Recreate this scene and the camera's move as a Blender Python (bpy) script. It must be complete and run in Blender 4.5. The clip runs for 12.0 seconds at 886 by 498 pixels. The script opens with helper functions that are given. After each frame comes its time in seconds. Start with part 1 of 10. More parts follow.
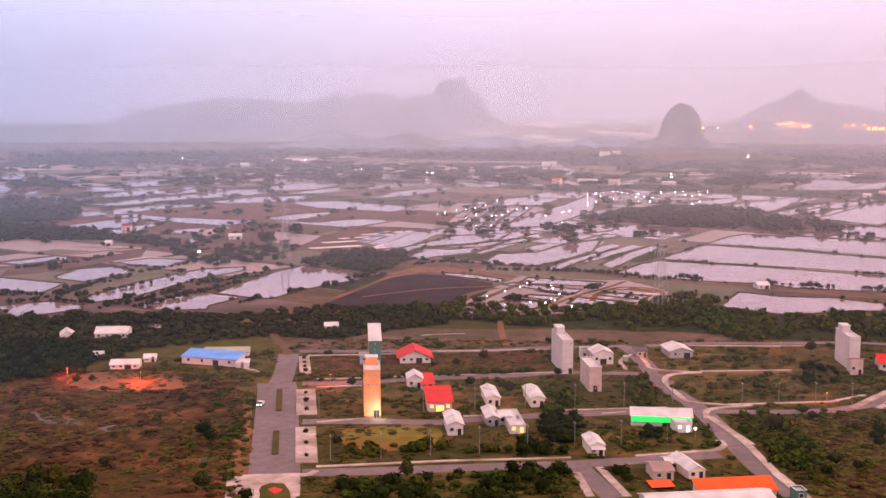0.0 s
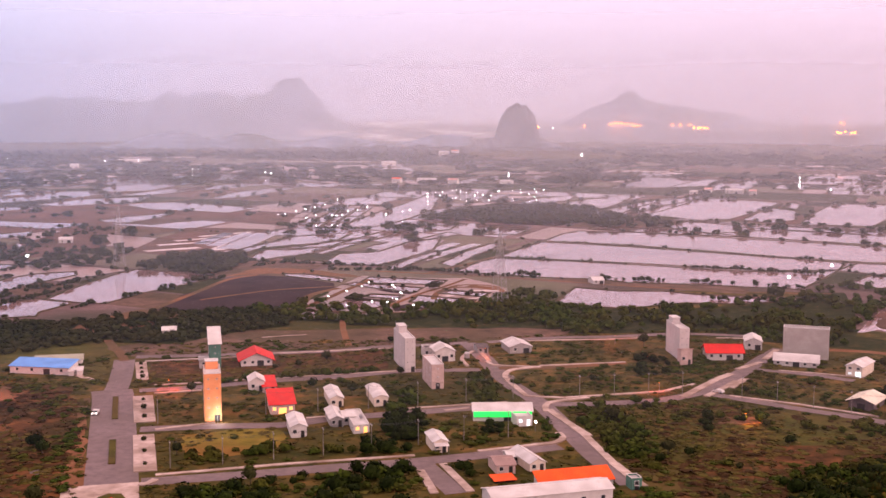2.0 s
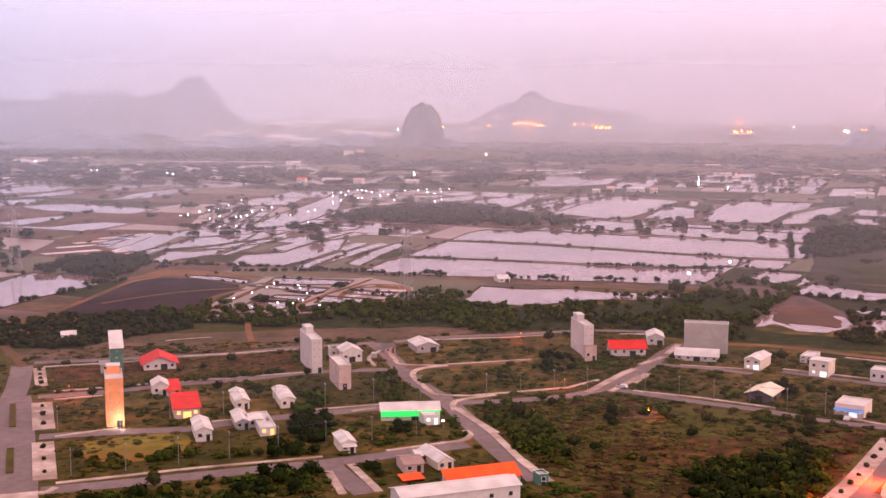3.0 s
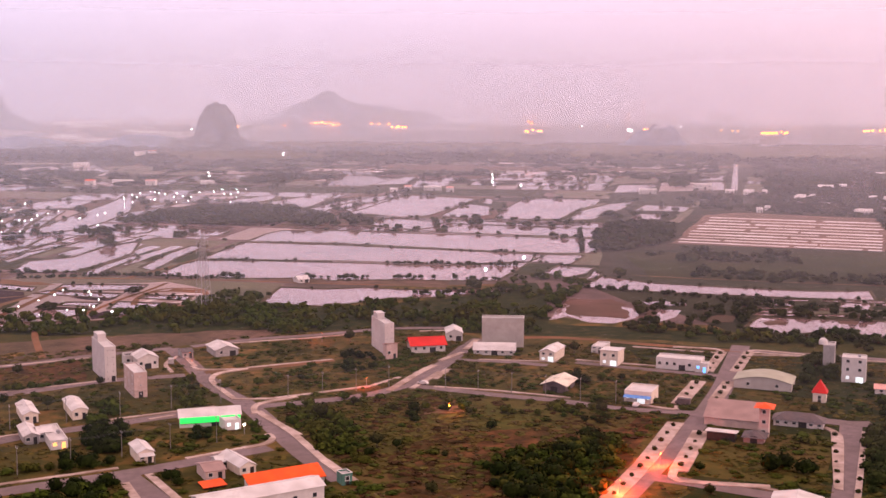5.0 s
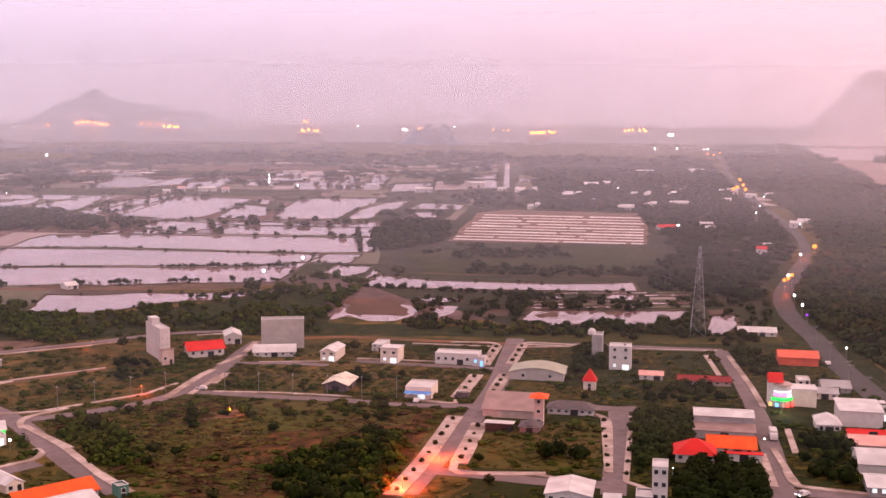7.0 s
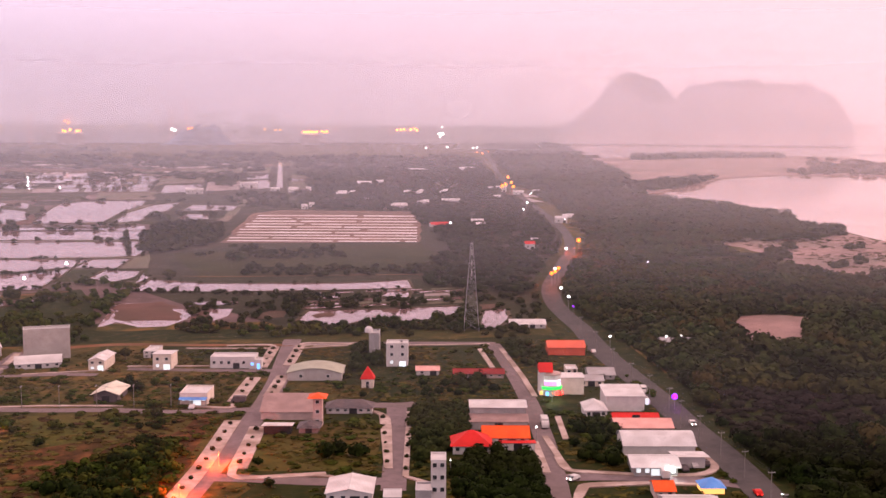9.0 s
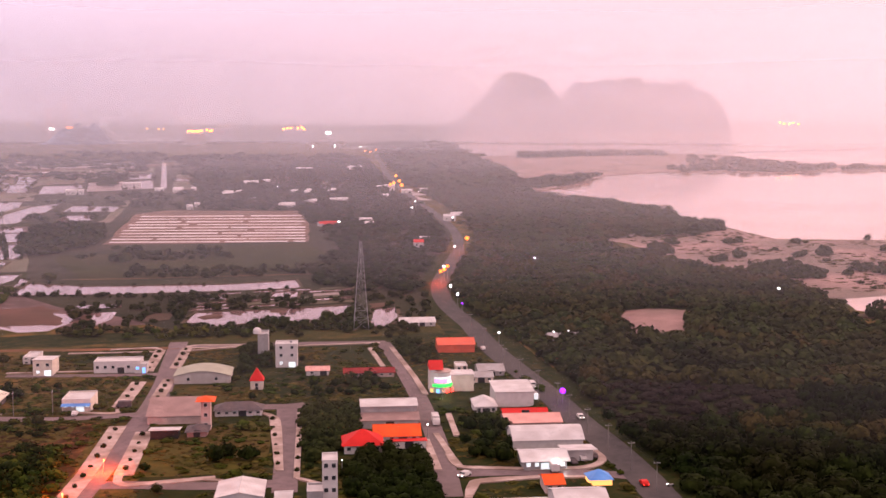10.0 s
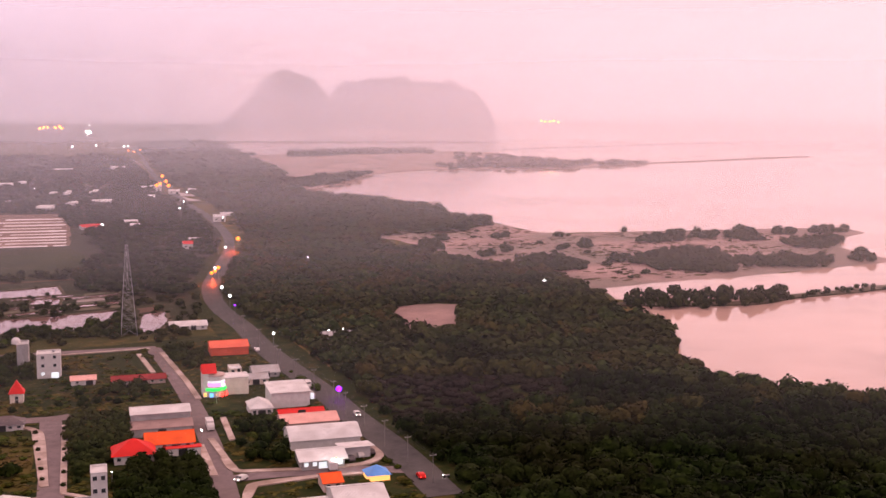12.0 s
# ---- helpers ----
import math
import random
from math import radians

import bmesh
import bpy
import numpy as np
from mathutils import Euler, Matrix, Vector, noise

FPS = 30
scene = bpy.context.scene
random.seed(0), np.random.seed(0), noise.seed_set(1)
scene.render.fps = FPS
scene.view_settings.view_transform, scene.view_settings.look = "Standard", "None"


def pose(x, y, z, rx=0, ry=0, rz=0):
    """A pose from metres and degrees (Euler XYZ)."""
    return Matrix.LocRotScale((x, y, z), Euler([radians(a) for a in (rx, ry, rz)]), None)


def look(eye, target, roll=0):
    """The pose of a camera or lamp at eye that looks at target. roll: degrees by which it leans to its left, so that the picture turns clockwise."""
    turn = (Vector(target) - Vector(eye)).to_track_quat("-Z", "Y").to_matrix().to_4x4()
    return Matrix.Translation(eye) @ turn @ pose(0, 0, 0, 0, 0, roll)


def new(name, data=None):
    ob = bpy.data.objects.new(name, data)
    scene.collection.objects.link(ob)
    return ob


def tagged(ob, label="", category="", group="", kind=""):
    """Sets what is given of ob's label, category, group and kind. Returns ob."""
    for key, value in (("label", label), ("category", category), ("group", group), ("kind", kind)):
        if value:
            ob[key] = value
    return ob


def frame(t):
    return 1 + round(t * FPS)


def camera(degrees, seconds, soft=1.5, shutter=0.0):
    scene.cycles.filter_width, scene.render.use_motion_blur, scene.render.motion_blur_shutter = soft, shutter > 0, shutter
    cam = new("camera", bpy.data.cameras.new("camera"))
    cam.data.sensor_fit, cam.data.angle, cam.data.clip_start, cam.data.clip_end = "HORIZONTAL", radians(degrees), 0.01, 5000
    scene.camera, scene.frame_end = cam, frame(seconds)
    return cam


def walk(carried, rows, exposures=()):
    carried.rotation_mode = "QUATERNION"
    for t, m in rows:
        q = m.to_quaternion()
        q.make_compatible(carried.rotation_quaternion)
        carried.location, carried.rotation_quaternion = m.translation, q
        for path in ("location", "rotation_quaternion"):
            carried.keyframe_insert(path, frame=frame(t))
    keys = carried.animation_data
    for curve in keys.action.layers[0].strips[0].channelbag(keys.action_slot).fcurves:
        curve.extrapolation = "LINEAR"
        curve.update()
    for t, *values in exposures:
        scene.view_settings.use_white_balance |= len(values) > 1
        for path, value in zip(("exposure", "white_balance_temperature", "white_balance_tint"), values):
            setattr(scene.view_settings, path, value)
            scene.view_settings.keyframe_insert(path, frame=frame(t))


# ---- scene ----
# The camera stands 100 m above the plain and turns to its right.
cam = camera(42.35, 12.0, soft=1.5)
EYE = 100.0
ROWS = [
    (0.0, -0.000, -6.576, 0.117),
    (0.5, 1.839, -6.594, 0.126),
    (1.0, 3.459, -6.583, 0.126),
    (1.5, 5.665, -6.579, 0.145),
    (2.0, 8.004, -6.576, 0.175),
    (2.5, 10.359, -6.571, 0.161),
    (3.0, 12.731, -6.581, 0.184),
    (5.0, 22.835, -6.569, 0.181),
    (5.5, 25.377, -6.555, 0.182),
    (6.0, 27.925, -6.537, 0.201),
    (6.5, 30.870, -6.538, 0.214),
    (7.0, 33.969, -6.546, 0.278),
    (9.0, 45.270, -6.522, 0.236),
    (9.5, 48.060, -6.554, 0.221),
    (10.0, 50.864, -6.570, 0.174),
    (10.5, 53.693, -6.586, 0.177),
    (11.0, 56.560, -6.613, 0.131),
    (11.5, 59.437, -6.634, 0.080),
    (12.0, 62.293, -6.619, 0.106),
]
walk(cam, [(t, pose(0, 0, EYE, 90 + pitch, 0, -yaw) @ pose(0, 0, 0, 0, 0, roll)) for t, yaw, pitch, roll in ROWS], exposures=((0.0, 0.06), (3.0, 0.03), (6.0, 0.0), (9.0, 0.0), (11.0, -0.02), (12.0, -0.09)))

# ---- world and light ----
def colour(r, g, b):
    """Linear colour from an 8-bit one."""
    return tuple((c / 255 / 12.92) if c < 10 else ((c / 255 + 0.055) / 1.055) ** 2.4 for c in (r, g, b)) + (1.0,)


world = bpy.data.worlds.new("dusk_sky")
world.use_nodes = True
scene.world = world
wt = world.node_tree
wt.nodes.clear()
w_out = wt.nodes.new("ShaderNodeOutputWorld")
w_bg = wt.nodes.new("ShaderNodeBackground")
w_co = wt.nodes.new("ShaderNodeTexCoord")
w_sep = wt.nodes.new("ShaderNodeSeparateXYZ")
wt.links.new(w_co.outputs["Generated"], w_sep.inputs[0])
# from the inland side (lilac) to the sea side (salmon pink)
w_side = wt.nodes.new("ShaderNodeMath")
w_side.operation = "MULTIPLY_ADD"
w_side.inputs[1].default_value, w_side.inputs[2].default_value = 0.5, 0.5
wt.links.new(w_sep.outputs["X"], w_side.inputs[0])
w_low = wt.nodes.new("ShaderNodeValToRGB")
w_low.color_ramp.elements[0].color, w_low.color_ramp.elements[0].position = colour(172, 180, 230), 0.08
w_low.color_ramp.elements[1].color, w_low.color_ramp.elements[1].position = colour(255, 201, 210), 0.95
for p, c in ((0.30, (186, 188, 228)), (0.45, (206, 198, 232)), (0.62, (230, 206, 236)), (0.8, (253, 206, 229))):
    w_low.color_ramp.elements.new(p).color = colour(*c)
w_high = wt.nodes.new("ShaderNodeValToRGB")
w_high.color_ramp.elements[0].color, w_high.color_ramp.elements[0].position = colour(182, 190, 238), 0.08
w_high.color_ramp.elements[1].color, w_high.color_ramp.elements[1].position = colour(255, 208, 220), 0.95
for p, c in ((0.30, (208, 206, 244)), (0.5, (244, 220, 250)), (0.75, (255, 218, 243))):
    w_high.color_ramp.elements.new(p).color = colour(*c)
for n in (w_low, w_high):
    wt.links.new(w_side.outputs[0], n.inputs[0])
w_up = wt.nodes.new("ShaderNodeMapRange")
w_up.inputs["From Min"].default_value, w_up.inputs["From Max"].default_value = 0.0, 0.09
w_up.interpolation_type = "SMOOTHSTEP"
wt.links.new(w_sep.outputs["Z"], w_up.inputs["Value"])
w_mix = wt.nodes.new("ShaderNodeMix")
w_mix.data_type = "RGBA"
wt.links.new(w_up.outputs[0], w_mix.inputs["Factor"])
wt.links.new(w_low.outputs[0], w_mix.inputs["A"])
wt.links.new(w_high.outputs[0], w_mix.inputs["B"])
w_sky = wt.nodes.new("ShaderNodeTexSky")
w_sky.sky_type, w_sky.sun_disc = "NISHITA", False
SUN_UP, SUN_ROUND = radians(9), radians(118)
w_sky.sun_elevation, w_sky.sun_rotation = SUN_UP, SUN_ROUND
w_bg.inputs["Strength"].default_value = 0.97
# the open sky overhead is the brightest part
w_zen = wt.nodes.new("ShaderNodeMapRange")
w_zen.inputs["From Min"].default_value, w_zen.inputs["From Max"].default_value = 0.12, 0.42
w_zen.inputs["To Min"].default_value, w_zen.inputs["To Max"].default_value = 1.05, 1.7
wt.links.new(w_sep.outputs["Z"], w_zen.inputs["Value"])
wt.links.new(w_zen.outputs[0], w_bg.inputs["Strength"])
w_warm = wt.nodes.new("ShaderNodeMapRange")
w_warm.inputs["From Min"].default_value, w_warm.inputs["From Max"].default_value = 0.1, 0.45
wt.links.new(w_sep.outputs["Z"], w_warm.inputs["Value"])
w_mix2 = wt.nodes.new("ShaderNodeMix")
w_mix2.data_type = "RGBA"
w_mix2.inputs["B"].default_value = colour(255, 217, 217)
wt.links.new(w_warm.outputs[0], w_mix2.inputs["Factor"])
wt.links.new(w_mix.outputs["Result"], w_mix2.inputs["A"])
wt.links.new(w_mix2.outputs["Result"], w_bg.inputs["Color"])
w_bg2 = wt.nodes.new("ShaderNodeBackground")
w_bg2.inputs["Strength"].default_value = 0.02
wt.links.new(w_sky.outputs[0], w_bg2.inputs["Color"])
w_add = wt.nodes.new("ShaderNodeAddShader")
wt.links.new(w_bg.outputs[0], w_add.inputs[0])
wt.links.new(w_bg2.outputs[0], w_add.inputs[1])
wt.links.new(w_add.outputs[0], w_out.inputs["Surface"])

sun = new("sun", bpy.data.lights.new("sun", "SUN"))
sun.data.energy, sun.data.angle, sun.data.color = 2.3, radians(25), (1.0, 0.61, 0.53)
sun.matrix_basis = look((math.sin(SUN_ROUND) * 900, math.cos(SUN_ROUND) * 900, 900 * math.tan(radians(13))), (0, 0, 0))


# ---- materials ----
def mat(name, stops, scale=1.0, detail=6, rough=0.85, bump=0.0, metal=0.0, second=None, random=0.0, spec=0.35, axis=None, island=False):
    """A surface with colours from a noise of real-world size, a second, larger noise for stains, and relief."""
    m = bpy.data.materials.new(name)
    m.use_nodes = True
    t = m.node_tree
    b = t.nodes["Principled BSDF"]
    b.inputs["Roughness"].default_value, b.inputs["Metallic"].default_value = rough, metal
    b.inputs["Specular IOR Level"].default_value = spec
    geo = t.nodes.new("ShaderNodeNewGeometry")
    n1 = t.nodes.new("ShaderNodeTexNoise")
    n1.inputs["Scale"].default_value, n1.inputs["Detail"].default_value, n1.inputs["Roughness"].default_value = scale, detail, 0.62
    t.links.new(geo.outputs["Position"], n1.inputs["Vector"])
    ramp = t.nodes.new("ShaderNodeValToRGB")
    el = ramp.color_ramp.elements
    el[0].position, el[1].position = 0.34, 0.66
    el[0].color, el[1].color = (*stops[0], 1), (*stops[-1], 1)
    for i, s in enumerate(stops[1:-1]):
        el.new(0.34 + 0.32 * (i + 1) / (len(stops) - 1)).color = (*s, 1)
    t.links.new(n1.outputs["Fac"], ramp.inputs[0])
    col = ramp.outputs[0]
    if second:
        n2 = t.nodes.new("ShaderNodeTexNoise")
        n2.inputs["Scale"].default_value, n2.inputs["Detail"].default_value = second[0], 4
        t.links.new(geo.outputs["Position"], n2.inputs["Vector"])
        r2 = t.nodes.new("ShaderNodeMapRange")
        r2.inputs["From Min"].default_value, r2.inputs["From Max"].default_value = 0.42, 0.62
        r2.inputs["To Max"].default_value = second[2]
        t.links.new(n2.outputs["Fac"], r2.inputs["Value"])
        mx = t.nodes.new("ShaderNodeMix")
        mx.data_type = "RGBA"
        mx.inputs["B"].default_value = (*second[1], 1)
        t.links.new(r2.outputs[0], mx.inputs["Factor"])
        t.links.new(col, mx.inputs["A"])
        col = mx.outputs["Result"]
    if random or island:
        src = geo.outputs["Random Per Island"] if island else t.nodes.new("ShaderNodeObjectInfo").outputs["Random"]
        r3 = t.nodes.new("ShaderNodeMapRange")
        r3.inputs["To Min"].default_value, r3.inputs["To Max"].default_value = 1 - random, 1 + random
        t.links.new(src, r3.inputs["Value"])
        hs = t.nodes.new("ShaderNodeHueSaturation")
        t.links.new(r3.outputs[0], hs.inputs["Value"])
        t.links.new(col, hs.inputs["Color"])
        col = hs.outputs["Color"]
    t.links.new(col, b.inputs["Base Color"])
    if axis is not None:
        wv = t.nodes.new("ShaderNodeTexWave")
        tc = t.nodes.new("ShaderNodeTexCoord")
        wv.bands_direction = axis
        wv.inputs["Scale"].default_value, wv.inputs["Distortion"].default_value = 0.9, 0.0
        t.links.new(tc.outputs["Object"], wv.inputs["Vector"])
        bp = t.nodes.new("ShaderNodeBump")
        bp.inputs["Strength"].default_value, bp.inputs["Distance"].default_value = 0.6, 0.06
        t.links.new(wv.outputs["Fac"], bp.inputs["Height"])
        t.links.new(bp.outputs[0], b.inputs["Normal"])
    elif bump:
        bp = t.nodes.new("ShaderNodeBump")
        bp.inputs["Strength"].default_value, bp.inputs["Distance"].default_value = 0.8, bump
        t.links.new(n1.outputs["Fac"], bp.inputs["Height"])
        t.links.new(bp.outputs[0], b.inputs["Normal"])
    return m


def glow(name, rgb, power):
    m = bpy.data.materials.new(name)
    m.use_nodes = True
    b = m.node_tree.nodes["Principled BSDF"]
    b.inputs["Base Color"].default_value = (*rgb, 1)
    b.inputs["Emission Color"].default_value, b.inputs["Emission Strength"].default_value = (*rgb, 1), power
    return m


def veil(name, radius, amount, level, top, rgb, base=0.0, foot=38.0):
    """Evening haze: a thin scattering layer, dense up to a level, that fades out towards its top and over the lowest metres (foot)."""
    m = bpy.data.materials.new(name)
    m.use_nodes = True
    t = m.node_tree
    t.nodes.clear()
    out, mix = t.nodes.new("ShaderNodeOutputMaterial"), t.nodes.new("ShaderNodeMixShader")
    clear, back, both = t.nodes.new("ShaderNodeBsdfTransparent"), t.nodes.new("ShaderNodeBsdfTranslucent"), t.nodes.new("ShaderNodeMixShader")
    front = t.nodes.new("ShaderNodeBsdfDiffuse")
    both.inputs[0].default_value = 0.5
    t.links.new(front.outputs[0], both.inputs[1])
    t.links.new(back.outputs[0], both.inputs[2])
    geo, sep = t.nodes.new("ShaderNodeNewGeometry"), t.nodes.new("ShaderNodeSeparateXYZ")
    t.links.new(geo.outputs["Position"], sep.inputs[0])
    # the dusk light's tint put into the haze colour: bluish inland, pink over the sea
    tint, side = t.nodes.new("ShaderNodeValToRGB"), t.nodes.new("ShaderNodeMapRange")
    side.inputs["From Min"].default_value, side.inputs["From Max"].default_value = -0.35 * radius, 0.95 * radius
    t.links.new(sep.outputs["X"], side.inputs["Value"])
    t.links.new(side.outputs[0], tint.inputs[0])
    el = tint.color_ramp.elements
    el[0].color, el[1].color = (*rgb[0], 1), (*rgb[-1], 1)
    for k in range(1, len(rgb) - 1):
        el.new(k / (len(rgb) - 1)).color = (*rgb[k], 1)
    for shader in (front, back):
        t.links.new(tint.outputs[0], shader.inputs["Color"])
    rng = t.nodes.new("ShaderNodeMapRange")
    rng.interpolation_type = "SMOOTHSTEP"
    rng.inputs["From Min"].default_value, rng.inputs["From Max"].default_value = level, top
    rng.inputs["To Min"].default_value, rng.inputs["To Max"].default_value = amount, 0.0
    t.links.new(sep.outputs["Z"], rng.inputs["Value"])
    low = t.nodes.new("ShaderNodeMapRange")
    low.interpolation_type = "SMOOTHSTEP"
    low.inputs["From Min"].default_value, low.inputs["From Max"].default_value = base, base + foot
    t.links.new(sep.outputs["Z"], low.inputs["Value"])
    both_ends = t.nodes.new("ShaderNodeMath")
    both_ends.operation = "MULTIPLY"
    t.links.new(rng.outputs[0], both_ends.inputs[0])
    t.links.new(low.outputs[0], both_ends.inputs[1])
    ns = t.nodes.new("ShaderNodeTexNoise")
    ns.inputs["Scale"].default_value, ns.inputs["Detail"].default_value = 0.0016, 3
    t.links.new(geo.outputs["Position"], ns.inputs["Vector"])
    nr = t.nodes.new("ShaderNodeMapRange")
    nr.inputs["From Min"].default_value, nr.inputs["From Max"].default_value = 0.3, 0.7
    nr.inputs["To Min"].default_value, nr.inputs["To Max"].default_value = 0.90, 1.04
    t.links.new(ns.outputs["Fac"], nr.inputs["Value"])
    mul = t.nodes.new("ShaderNodeMath")
    mul.operation, mul.use_clamp = "MULTIPLY", True
    t.links.new(both_ends.outputs[0], mul.inputs[0])
    t.links.new(nr.outputs[0], mul.inputs[1])
    fac = mul.outputs[0]
    t.links.new(fac, mix.inputs[0])
    t.links.new(clear.outputs[0], mix.inputs[1])
    t.links.new(both.outputs[0], mix.inputs[2])
    t.links.new(mix.outputs[0], out.inputs["Surface"])
    return m


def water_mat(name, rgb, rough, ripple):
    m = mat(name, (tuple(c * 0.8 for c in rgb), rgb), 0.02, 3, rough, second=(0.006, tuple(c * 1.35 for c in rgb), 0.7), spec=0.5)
    t = m.node_tree
    b = t.nodes["Principled BSDF"]
    b.inputs["IOR"].default_value = 1.33
    ns = t.nodes.new("ShaderNodeTexNoise")
    ns.inputs["Scale"].default_value, ns.inputs["Detail"].default_value = 0.9, 3
    geo = t.nodes.new("ShaderNodeNewGeometry")
    t.links.new(geo.outputs["Position"], ns.inputs["Vector"])
    bp = t.nodes.new("ShaderNodeBump")
    bp.inputs["Strength"].default_value, bp.inputs["Distance"].default_value = 0.5, ripple
    t.links.new(ns.outputs["Fac"], bp.inputs["Height"])
    t.links.new(bp.outputs[0], b.inputs["Normal"])
    return m


